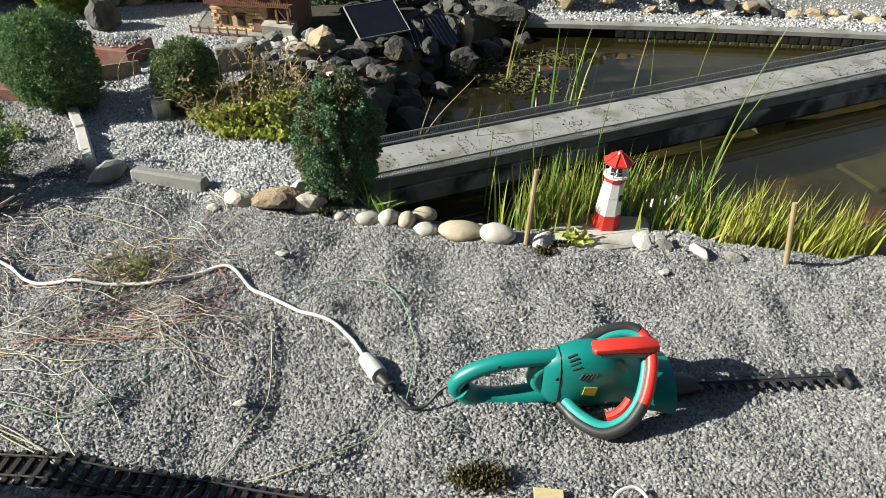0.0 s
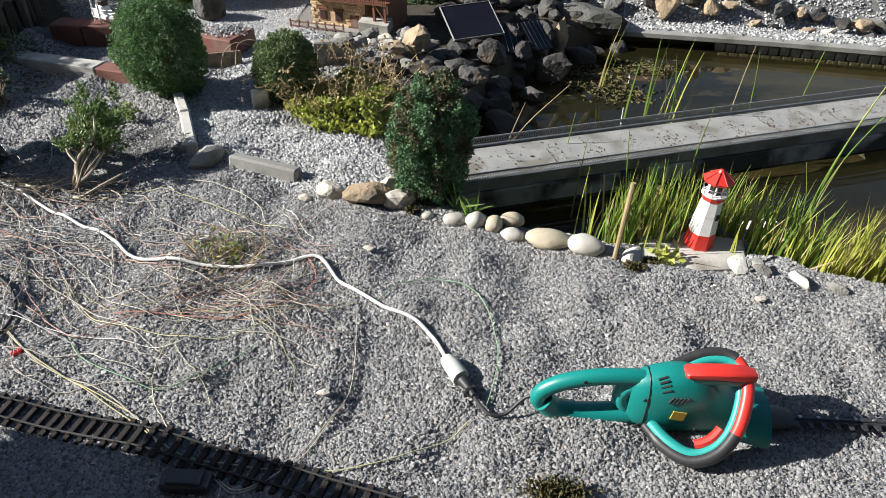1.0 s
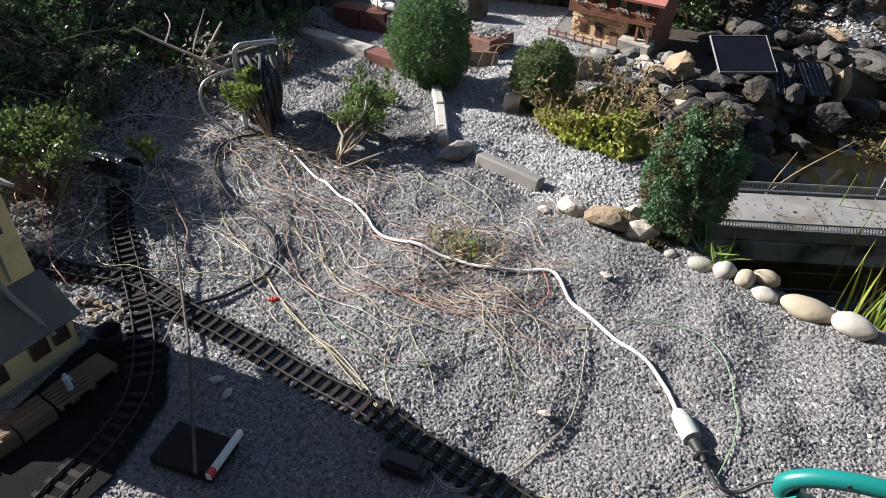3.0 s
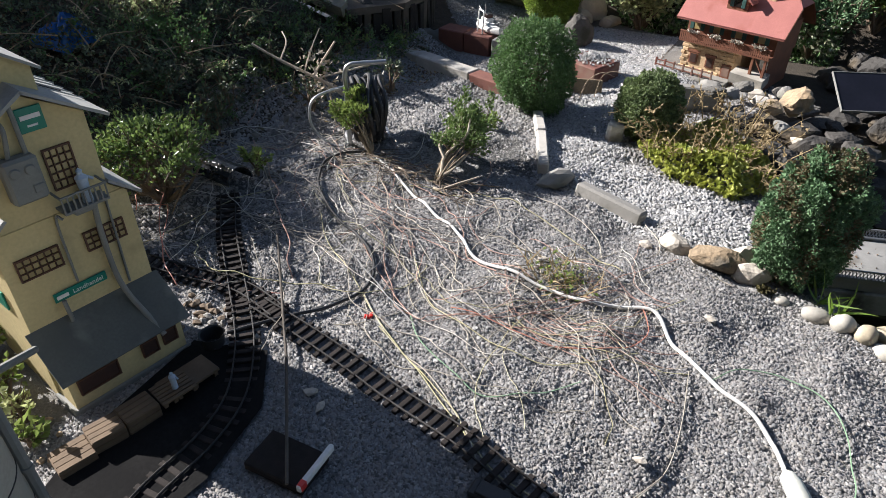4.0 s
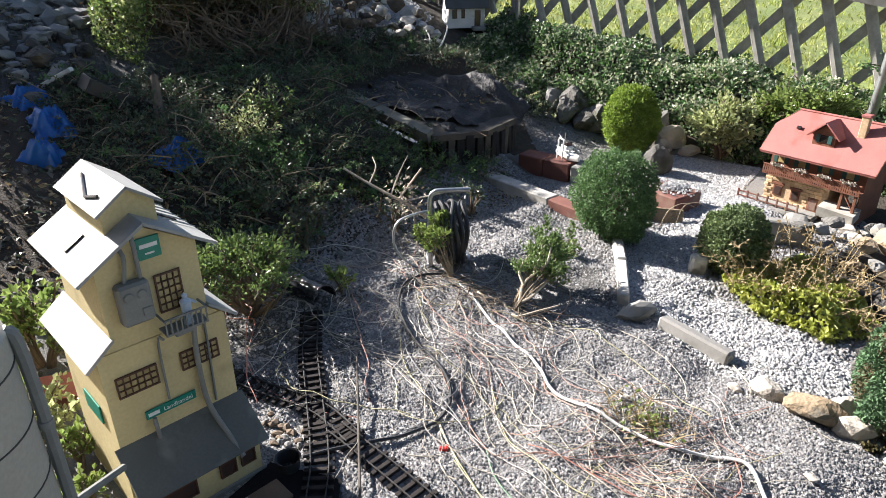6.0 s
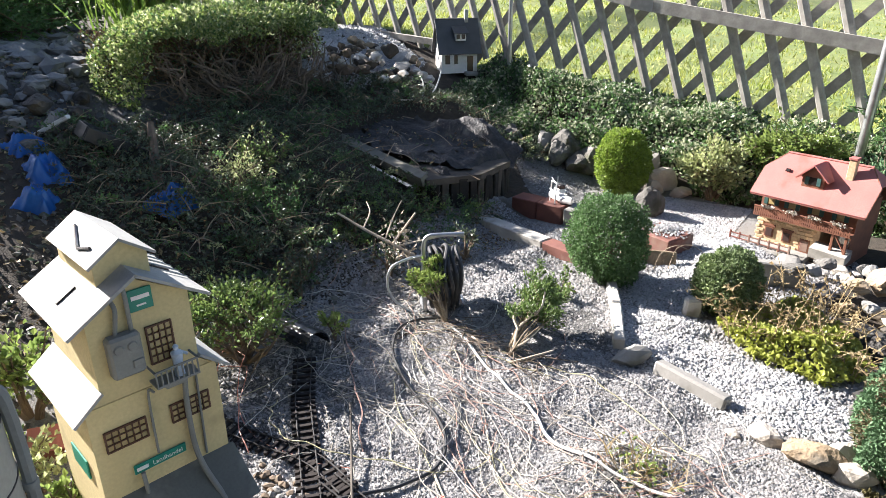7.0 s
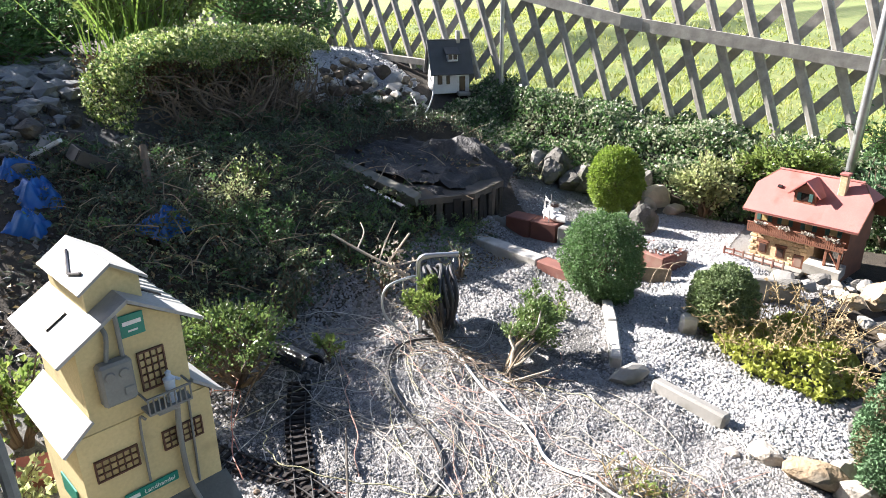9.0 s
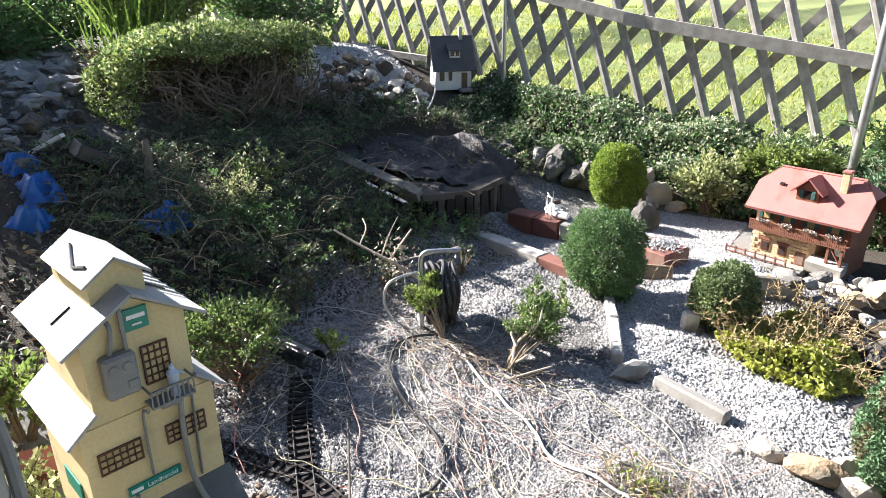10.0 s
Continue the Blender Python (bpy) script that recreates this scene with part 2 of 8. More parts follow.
# ---- building helpers ----
def value_noise(x, y, seed=0):
    x, y = np.asarray(x, float), np.asarray(y, float)
    i, j = np.floor(x).astype(np.int64), np.floor(y).astype(np.int64)
    fx, fy = x - i, y - j
    fx, fy = fx * fx * (3 - 2 * fx), fy * fy * (3 - 2 * fy)

    def h(a, b):
        k = (a * 374761393 + b * 668265263 + seed * 974711) & 0x7FFFFFFF
        k = ((k ^ (k >> 13)) * 1274126177) & 0x7FFFFFFF
        return ((k ^ (k >> 16)) & 0xFFFF) / 65535.0
    return (h(i, j) * (1 - fx) + h(i + 1, j) * fx) * (1 - fy) + (h(i, j + 1) * (1 - fx) + h(i + 1, j + 1) * fx) * fy


def ease(a, b, v):
    t = np.clip((np.asarray(v, float) - a) / (b - a), 0, 1)
    return t * t * (3 - 2 * t)


def mesh_of(name, verts, faces, mats, smooth=False, index=None):
    """A mesh from arrays of places and of faces with one number of corners."""
    me = bpy.data.meshes.new(name)
    verts, faces = np.asarray(verts, np.float32).reshape(-1, 3), np.asarray(faces, np.int32)
    k = faces.shape[1]
    me.vertices.add(len(verts))
    me.vertices.foreach_set("co", verts.ravel())
    me.loops.add(faces.size)
    me.loops.foreach_set("vertex_index", faces.ravel())
    me.polygons.add(len(faces))
    me.polygons.foreach_set("loop_start", np.arange(len(faces), dtype=np.int32) * k)
    me.polygons.foreach_set("use_smooth", np.full(len(faces), smooth))
    for m in mats if isinstance(mats, (list, tuple)) else [mats]:
        me.materials.append(m)
    if index is not None:
        me.polygons.foreach_set("material_index", np.asarray(index, np.int32))
    me.update(calc_edges=True)
    return me


def spline(pts, n=8):
    """A smooth line through the points."""
    p = np.array(pts, float)
    p = np.vstack([2 * p[0] - p[1], p, 2 * p[-1] - p[-2]])
    out = []
    for i in range(1, len(p) - 2):
        for t in np.arange(n) / n:
            a, b, c, d = p[i - 1], p[i], p[i + 1], p[i + 2]
            out.append(0.5 * (2 * b + (c - a) * t + (2 * a - 5 * b + 4 * c - d) * t * t + (3 * b - a - 3 * c + d) * t ** 3))
    return np.array(out + [p[-2]])


class Geo:
    """Collects the faces of one part."""

    def __init__(self):
        self.v, self.f, self.s = [], [], []

    def add(self, verts, faces, m=None, smooth=False):
        base = len(self.v)
        m = m or Matrix()
        self.v += [tuple(m @ Vector(p)) for p in verts]
        self.f += [tuple(base + i for i in f) for f in faces]
        self.s += [smooth] * len(faces)
        return self

    def box(self, size, at=(0, 0, 0), bevel=0.0, m=None, turn=None):
        h = [s / 2 for s in size]
        b = min(bevel, *[x * 0.9 for x in h]) if bevel else 0
        place = Matrix.Translation(at) @ (turn or Matrix())
        if m is not None:
            place = m @ place
        signs = [(x, y, z) for x in (-1, 1) for y in (-1, 1) for z in (-1, 1)]
        if not b:
            vs = [tuple(s[i] * h[i] for i in range(3)) for s in signs]
            return self.add(vs, [(0, 1, 3, 2), (4, 6, 7, 5), (0, 4, 5, 1), (2, 3, 7, 6), (0, 2, 6, 4), (1, 5, 7, 3)], place)
        vs, ix = [], {}
        for s in signs:
            for a in range(3):
                ix[s, a] = len(vs)
                vs.append(tuple(s[i] * (h[i] if i == a else h[i] - b) for i in range(3)))
        fs = []
        for a in range(3):
            o, q = [i for i in range(3) if i != a]
            for sg in (-1, 1):
                loop = []
                for so, sq in ((-1, -1), (1, -1), (1, 1), (-1, 1)):
                    s = [0, 0, 0]
                    s[a], s[o], s[q] = sg, so, sq
                    loop.append(ix[tuple(s), a])
                fs.append(loop)
        for c in range(3):
            a, q = [i for i in range(3) if i != c]
            for sa in (-1, 1):
                for sq in (-1, 1):
                    s1, s2 = [0, 0, 0], [0, 0, 0]
                    s1[a] = s2[a] = sa
                    s1[q] = s2[q] = sq
                    s1[c], s2[c] = -1, 1
                    s1, s2 = tuple(s1), tuple(s2)
                    fs.append([ix[s1, a], ix[s1, q], ix[s2, q], ix[s2, a]])
        for s in signs:
            fs.append([ix[s, 0], ix[s, 1], ix[s, 2]])
        out = []
        for f in fs:
            p = [Vector(vs[i]) for i in f]
            c = sum(p, Vector()) / len(p)
            out.append(f if (p[1] - p[0]).cross(p[2] - p[0]).dot(c) > 0 else f[::-1])
        return self.add(vs, out, place)

    def tube(self, pts, r, n=8, m=None, caps=True):
        p = [Vector(q) for q in pts]
        rad = r if hasattr(r, "__len__") else [r] * len(p)
        vs, fs, side = [], [], None
        for i, q in enumerate(p):
            d = (p[min(i + 1, len(p) - 1)] - p[max(i - 1, 0)]).normalized()
            if side is None:
                side = d.orthogonal().normalized()
            side = (side - d * side.dot(d)).normalized()
            up = d.cross(side)
            for k in range(n):
                a = 2 * math.pi * k / n
                vs.append(q + (side * math.cos(a) + up * math.sin(a)) * rad[i])
        for i in range(len(p) - 1):
            for k in range(n):
                a, b = i * n + k, i * n + (k + 1) % n
                fs.append((a, b, b + n, a + n))
        self.add(vs, fs, m, True)
        if caps:
            e = (len(p) - 1) * n
            self.add(vs[:n], [tuple(range(n))[::-1]], m)
            self.add(vs[e:], [tuple(range(n))], m)
        return self

    def lathe(self, prof, n=20, m=None, smooth=True):
        vs, fs = [], []
        for r, z in prof:
            for k in range(n):
                a = 2 * math.pi * k / n
                vs.append((r * math.cos(a), r * math.sin(a), z))
        for i in range(len(prof) - 1):
            for k in range(n):
                a, b = i * n + k, i * n + (k + 1) % n
                fs.append((a, b, b + n, a + n))
        self.add(vs, fs, m, smooth)
        if prof[0][0] > 1e-4:
            self.add(vs[:n], [tuple(range(n))[::-1]], m)
        if prof[-1][0] > 1e-4:
            self.add(vs[-n:], [tuple(range(n))], m)
        return self

    def prism(self, poly, axis_len, m=None):
        """A polygon in x, z drawn out along y, from -axis_len / 2 to axis_len / 2."""
        k, h = len(poly), axis_len / 2
        vs = [(x, -h, z) for x, z in poly] + [(x, h, z) for x, z in poly]
        area = sum(poly[i][0] * poly[(i + 1) % k][1] - poly[(i + 1) % k][0] * poly[i][1] for i in range(k))
        fs = [tuple(range(k)), tuple(range(k, 2 * k))[::-1]] + [(i, i + k, (i + 1) % k + k, (i + 1) % k) for i in range(k)]
        if area < 0:
            fs = [f[::-1] for f in fs]
        return self.add(vs, fs, m)

    def slab(self, a, b, c, d, thick):
        """A plate with the corners a b c d on its upper side."""
        a, b, c, d = (Vector(q) for q in (a, b, c, d))
        nrm = (b - a).cross(d - a).normalized() * thick
        vs = [a, b, c, d, a - nrm, b - nrm, c - nrm, d - nrm]
        return self.add(vs, [(0, 1, 2, 3), (7, 6, 5, 4), (0, 4, 5, 1), (1, 5, 6, 2), (2, 6, 7, 3), (3, 7, 4, 0)])

    def weld(self):
        """Joins corners that lie on one another."""
        seen, to = {}, []
        for p in self.v:
            to.append(seen.setdefault(tuple(round(c, 5) for c in p), len(seen)))
        self.v, self.f = list(seen), [tuple(to[i] for i in f) for f in self.f]
        return self

    def mesh(self, name, mat):
        me = bpy.data.meshes.new(name)
        me.from_pydata(self.v, [], self.f)
        me.polygons.foreach_set("use_smooth", self.s)
        me.materials.append(mat)
        me.update()
        if any(self.s):
            me.set_sharp_from_angle(angle=radians(40))
        return me


def thing(name, m, label, category, group="", kind=""):
    ob = new(name)
    ob.matrix_world = m
    ob.empty_display_size = 0.05
    return tagged(ob, label, category, group, kind)


def part(name, geo, mat, parent=None, label="", m=None):
    me = geo.mesh(name, mat) if isinstance(geo, Geo) else geo
    ob = new(name, me)
    if parent is not None:
        ob.parent = parent
    if m is not None:
        ob.matrix_local = m
    return tagged(ob, label)


def solo(name, geo, mat, label, category, m=None, group="", kind=""):
    """A thing of one mesh."""
    ob = part(name, geo, mat, None, "", m)
    return tagged(ob, label, category, group, kind)


RNG = np.random.default_rng(7)


def unit(v):
    return v / np.maximum(np.linalg.norm(v, axis=-1, keepdims=True), 1e-9)


def leaf_mesh(name, at, away, size, mat, slim=0.5, loose=0.6, rng=RNG, index=None, fold=0.25):
    """Small folded leaves at the places given, turned roughly along the ways given."""
    n = len(at)
    size = np.broadcast_to(np.asarray(size, float), (n,))
    d = unit(unit(away) + rng.normal(0, loose, (n, 3)))
    side = unit(np.cross(d, rng.normal(0, 1, (n, 3))))
    nrm = np.cross(side, d)
    s = size[:, None]
    a, t = at, at + d * s
    mid = at + d * s * 0.5
    lft, rgt = mid + side * s * slim / 2 + nrm * s * fold * slim, mid - side * s * slim / 2 + nrm * s * fold * slim
    v = np.stack([a, lft, t, rgt], 1).reshape(-1, 3)
    k = np.arange(n)[:, None] * 4
    f = np.concatenate([k + [0, 2, 1], k + [0, 3, 2]], 1).reshape(-1, 3)
    ix = None if index is None else np.repeat(index, 2)
    return mesh_of(name, v, f, mat, index=ix)


def blade_mesh(name, foot, tip, bend, width, mat, steps=5):
    """Long narrow blades from foot to tip, bent by the way given."""
    n = len(foot)
    t = np.linspace(0, 1, steps + 1)[None, :, None]
    mid = foot[:, None] * (1 - t) + tip[:, None] * t + bend[:, None] * (t * t - t) * -1.0
    across = unit(np.cross(tip - foot, RNG.normal(0, 1, (n, 3))))[:, None]
    w = np.asarray(width).reshape(-1, 1, 1) * (1 - t ** 2 * 0.95) / 2
    v = np.concatenate([mid - across * w, mid + across * w], 2).reshape(n, steps + 1, 2, 3).reshape(-1, 3)
    k = (np.arange(n) * (steps + 1) * 2)[:, None] + (np.arange(steps) * 2)[None]
    k = k.reshape(-1, 1)
    return mesh_of(name, v, k + [0, 1, 3, 2], mat)


def stones_mesh(name, at, size, mat, rng=RNG, flat=0.75):
    n = len(at)
    cube = np.array([(1, 0, 0), (-1, 0, 0), (0, 1, 0), (0, -1, 0), (0, 0, 1), (0, 0, -1)], float) * 0.62
    v = cube[None] * rng.uniform(0.6, 1.2, (n, 6, 1)) + rng.normal(0, 0.13, (n, 6, 3))
    v = v * (np.asarray(size).reshape(-1, 1, 1) * rng.uniform(0.65, 1.2, (n, 1, 3)) * [1, 1, flat])
    q = unit(rng.normal(0, 1, (n, 4)))
    w, x, y, z = q.T
    r = np.stack([1 - 2 * (y * y + z * z), 2 * (x * y - w * z), 2 * (x * z + w * y), 2 * (x * y + w * z), 1 - 2 * (x * x + z * z), 2 * (y * z - w * x),
                  2 * (x * z - w * y), 2 * (y * z + w * x), 1 - 2 * (x * x + y * y)], 1).reshape(n, 3, 3)
    v = np.einsum("nij,nkj->nki", r, v) + at[:, None]
    f = np.array([(0, 2, 4), (2, 1, 4), (1, 3, 4), (3, 0, 4), (2, 0, 5), (1, 2, 5), (3, 1, 5), (0, 3, 5)])
    return mesh_of(name, v.reshape(-1, 3), (np.arange(n)[:, None, None] * 6 + f[None]).reshape(-1, 3), mat)


def chips_mesh(name, at, size, mat, rng=RNG):
    """Small crushed stones as uneven rounded chips that sit in the ground."""
    n = len(at)
    base = np.array([(-0.6, -0.5, -0.3), (0.55, -0.55, -0.3), (0.6, 0.5, -0.3), (-0.55, 0.55, -0.3), (0.0, 0.0, 0.5)])
    v = base[None] + rng.normal(0, 0.16, (n, 5, 3)) * [1, 1, 0.7]
    v[:, 4, :2] += rng.uniform(-0.32, 0.32, (n, 2))
    v = v * (np.asarray(size).reshape(-1, 1, 1) * rng.uniform(0.75, 1.3, (n, 1, 3)))
    a, tx, ty = rng.uniform(0, 6.283, n), rng.normal(0, 0.3, n), rng.normal(0, 0.3, n)
    x, y, z = v[:, :, 0], v[:, :, 1], v[:, :, 2]
    z, x = z + x * tx[:, None] + y * ty[:, None], x - z * tx[:, None]
    c, s = np.cos(a)[:, None], np.sin(a)[:, None]
    v = np.stack([x * c - y * s, x * s + y * c, z], 2) + at[:, None]
    f = np.array([(0, 1, 4), (1, 2, 4), (2, 3, 4), (3, 0, 4)])
    return mesh_of(name, v.reshape(-1, 3), (np.arange(n)[:, None, None] * 5 + f[None]).reshape(-1, 3), mat, True)


def inside(poly, x, y):
    x, y = np.asarray(x, float), np.asarray(y, float)
    r = np.zeros(x.shape, bool)
    for (ax, ay), (bx, by) in zip(poly, poly[1:] + poly[:1]):
        r ^= ((ay > y) != (by > y)) & (x < (bx - ax) * (y - ay) / ((by - ay) or 1e-12) + ax)
    return r


def rim(poly, x, y):
    """The distance to the outline."""
    x, y = np.asarray(x, float), np.asarray(y, float)
    best = np.full(x.shape, 1e9)
    for (ax, ay), (bx, by) in zip(poly, poly[1:] + poly[:1]):
        dx, dy = bx - ax, by - ay
        t = np.clip(((x - ax) * dx + (y - ay) * dy) / (dx * dx + dy * dy), 0, 1)
        best = np.minimum(best, np.hypot(x - ax - t * dx, y - ay - t * dy))
    return best


# ---- ground ----
POND = [(-0.24, 1.84), (-0.10, 1.76), (0.08, 1.71), (0.25, 1.68), (0.36, 1.74), (0.68, 1.72), (0.80, 1.62), (1.0, 1.56), (1.3, 1.52), (2.2, 1.45), (3.4, 1.9),
        (3.4, 3.55), (2.45, 3.70), (1.9, 3.78), (1.3, 3.86), (0.4, 3.93), (0.1, 3.62), (-0.15, 3.2), (-0.30, 2.9), (-0.36, 2.4), (-0.30, 2.05)]
PATH = [(-1.23, 2.02), (-1.05, 1.95), (-0.8, 1.86), (-0.66, 1.86), (-0.45, 1.96), (-0.47, 2.17), (-0.62, 2.2), (-0.93, 2.28), (-1.1, 2.42), (-1.05, 2.7), (-1.0, 3.0), (-1.1, 3.3), (-1.3, 3.45),
        (-1.35, 3.95), (-2.6, 3.75), (-2.55, 3.35), (-1.6, 3.38), (-1.42, 3.0), (-1.45, 2.65), (-1.52, 2.48)]
WATER = -0.13


def level(x, y):
    x, y = np.asarray(x, float), np.asarray(y, float)
    z = 0.03 * (value_noise(x * 2.3, y * 2.3, 3) - 0.5) + (0.036 * (value_noise(x * 6, y * 6, 5) - 0.5) + 0.022 * (value_noise(x * 13, y * 13, 6) - 0.5)) * ease(0.0, 0.3, 3.2 - y)
    z = z * ease(0.5, 0.9, y)
    z = z - 0.08 * ease(0.1, 0.5, x) * ease(3.5, 3.7, y)
    north = (0.28 + 0.11 * np.clip(-x - 1.2, 0, 6)) * ease(3.95, 4.4, y + 0.1 * np.sin(x * 2.1))
    west = 0.32 * np.clip(-x - 2.3, 0, 2.6) * ease(-0.6, 0.8, y)
    z = z + np.maximum(north, west) + 0.06 * ease(2.2, 3.0, -x) * (value_noise(x * 3, y * 3, 9) - 0.5)
    z = z - 0.075 * np.exp(-(((x - 0.505) / 0.20) ** 4 + ((y - 1.72) / 0.125) ** 4))
    heap = 0.045 * np.exp(-(((x + 1.2) / 0.16) ** 2 + ((y - 3.05) / 0.35) ** 2))
    z = z + heap
    d = np.where(inside(POND, x, y), rim(POND, x, y), 0)
    return z - 0.42 * ease(0.0, 0.16, d)


xs = np.concatenate([np.linspace(-90, -9, 14), np.arange(-8.5, -2.6, 0.11), np.arange(-2.6, 1.7, 0.028), np.arange(1.7, 4.5, 0.09), np.linspace(5, 90, 14)])
ys = np.concatenate([np.linspace(-90, -3, 12), np.arange(-2.5, 0.2, 0.11), np.arange(0.2, 3.2, 0.028), np.arange(3.2, 4.1, 0.04), np.arange(4.1, 8, 0.08), np.linspace(8.6, 120, 16)])
gx, gy = np.meshgrid(xs, ys)
gz = level(gx, gy)
nx, ny = len(xs), len(ys)
k = (np.arange(ny - 1)[:, None] * nx + np.arange(nx - 1)[None]).reshape(-1, 1)
cx, cy = (gx[:-1, :-1] + gx[1:, 1:]).ravel() / 2, (gy[:-1, :-1] + gy[1:, 1:]).ravel() / 2
zone = np.zeros(len(cx), int)
zone[(cx < -2.48 - 0.15 * np.sin(cy * 3)) | (cy > 3.95) & (cx < 0.1)] = 1
beyond = cy - 4.72
zone[(beyond > -0.1) & (cy > 4.0)] = 2
# Grit patches, darkened for the shade of sapling, reel and boxwood shrub.
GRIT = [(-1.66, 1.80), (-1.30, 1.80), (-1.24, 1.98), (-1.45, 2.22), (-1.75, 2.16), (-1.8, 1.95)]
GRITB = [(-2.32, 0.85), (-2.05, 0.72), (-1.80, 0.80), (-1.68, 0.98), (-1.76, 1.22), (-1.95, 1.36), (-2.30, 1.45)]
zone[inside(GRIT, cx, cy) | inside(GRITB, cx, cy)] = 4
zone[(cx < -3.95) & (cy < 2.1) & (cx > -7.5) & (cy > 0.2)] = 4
zone[inside([(-0.95, 3.5), (-0.75, 2.7), (-0.55, 2.48), (-0.2, 2.4), (0.3, 3.5), (0.3, 4.0), (-0.9, 4.0)], cx, cy)] = 1
zone[inside(POND, cx, cy)] = 3
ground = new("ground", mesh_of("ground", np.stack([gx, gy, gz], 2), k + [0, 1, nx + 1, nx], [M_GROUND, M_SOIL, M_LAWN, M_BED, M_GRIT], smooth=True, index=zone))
tagged(ground, "garden ground of grey gravel, dark soil and lawn", "ground", kind="structure")

m_water = bpy.data.materials.new("pond_water")
m_water.use_nodes = True
wb = m_water.node_tree.nodes["Principled BSDF"]
wb.inputs["Base Color"].default_value = (0.10, 0.088, 0.034, 1)
wb.inputs["Specular IOR Level"].default_value = 0.06
wb.inputs["Roughness"].default_value, wb.inputs["IOR"].default_value, wb.inputs["Transmission Weight"].default_value = 0.03, 1.33, 0.9
wt, wbp = m_water.node_tree.nodes.new("ShaderNodeTexNoise"), m_water.node_tree.nodes.new("ShaderNodeBump")
wt.inputs["Scale"].default_value, wbp.inputs["Strength"].default_value, wbp.inputs["Distance"].default_value = 9.0, 0.12, 0.01
m_water.node_tree.links.new(wt.outputs["Fac"], wbp.inputs["Height"])
m_water.node_tree.links.new(wbp.outputs["Normal"], wb.inputs["Normal"])
wg = Geo().add([(-0.6, 1.4, WATER), (3.6, 1.3, WATER), (3.6, 3.85, WATER), (-0.6, 3.85, WATER)], [(0, 1, 2, 3)])
water = solo("water", wg, m_water, "still dark brown pond water with algae", "water", kind="structure")
water.visible_shadow = False


# ---- unseen dark wall, added behind the camera to dim the shade ----
tagged(new("wall_south", Geo().box((10.2, 0.25, 5.4), (0.6, -1.75, 2.6)).mesh("wall_south", M_SHADEWALL)), "added unseen dark wall that dims the shaded ground", "wall", kind="structure")

# ---- edges of the pond ----
def stone(name, size, at, mat, label, category="stone", group="", turn=0.0, seed=0, rough=0.22, kind="", parent=None, cuts=2, sink=0.35):
    """A lumpy stone that sits a little into the ground; at: place on the ground."""
    bm = bmesh.new()
    bmesh.ops.create_icosphere(bm, subdivisions=cuts, radius=0.5)
    off = Vector((seed * 3.7, seed * 1.3, seed * 7.1))
    pr = random.Random(seed)
    planes = [(Vector([pr.gauss(0, 1) for _ in range(3)]).normalized(), pr.uniform(0.62, 0.95) if rough < 0.3 else pr.uniform(0.5, 0.85)) for _ in range(13)] if rough > 0.15 else []
    for v in bm.verts:
        c = v.co.normalized()
        k = 1 + rough * (noise.noise(c * 1.4 + off) * 1.3 + 0.5 * noise.noise(c * 3.1 + off))
        for d, cut in planes:
            t = d.dot(c)
            if t * k > cut:
                k = cut / t
        if planes:
            k *= 1 + 0.05 * noise.noise(c * 6.3 + off) + 0.025 * noise.noise(c * 13 + off)
        v.co = c * k * 0.5
        v.co = Vector((v.co.x * size[0], v.co.y * size[1], v.co.z * size[2]))
    me = bpy.data.meshes.new(name)
    for f in bm.faces:
        f.smooth = rough < 0.15
    bm.to_mesh(me)
    bm.free()
    me.materials.append(mat)
    ob = new(name, me)
    ob.matrix_world = pose(at[0], at[1], at[2] + size[2] * (0.5 - sink), 0, 0, turn)
    return tagged(ob, label, category, group, kind)


PEBBLES = [(-0.238, 1.725, 0.082, 0.06, 0.045, 5, 0), (-0.17, 1.708, 0.072, 0.065, 0.056, 40, 0), (-0.112, 1.698, 0.068, 0.06, 0.062, 60, 1), (-0.055, 1.672, 0.084, 0.06, 0.046, -8, 0), (0.056, 1.648, 0.155, 0.09, 0.062, -6, 1), (0.165, 1.620, 0.122, 0.085, 0.062, -12, 0),
           (-0.06, 1.735, 0.09, 0.07, 0.05, 10, 1), (0.115, 1.675, 0.03, 0.025, 0.022, 0, 0), (-0.332, 1.748, 0.055, 0.04, 0.03, 0, 0)]
M_PEBBLET = material("tan_river_pebble", (0.43, 0.37, 0.27), (0.36, 0.31, 0.22), scale=14, fine=160, rough=0.7, bump=0.15, stain=(0.22, 0.15, 0.09), stain_scale=16, stain_at=0.6)
for i, (x, y, w, d, h, a, tan) in enumerate(PEBBLES):
    stone("pebble", (w * 0.92, d * 0.92, h * 0.95), (x, y, float(level(x, y - 0.05))), M_PEBBLET if tan else M_PEBBLE, "smooth tan rounded river pebble on the pond edge" if tan else "smooth pale rounded river pebble on the pond edge", "pebble", "pebbles along the pond", a, i + 1, 0.09, cuts=3, sink=0.2)
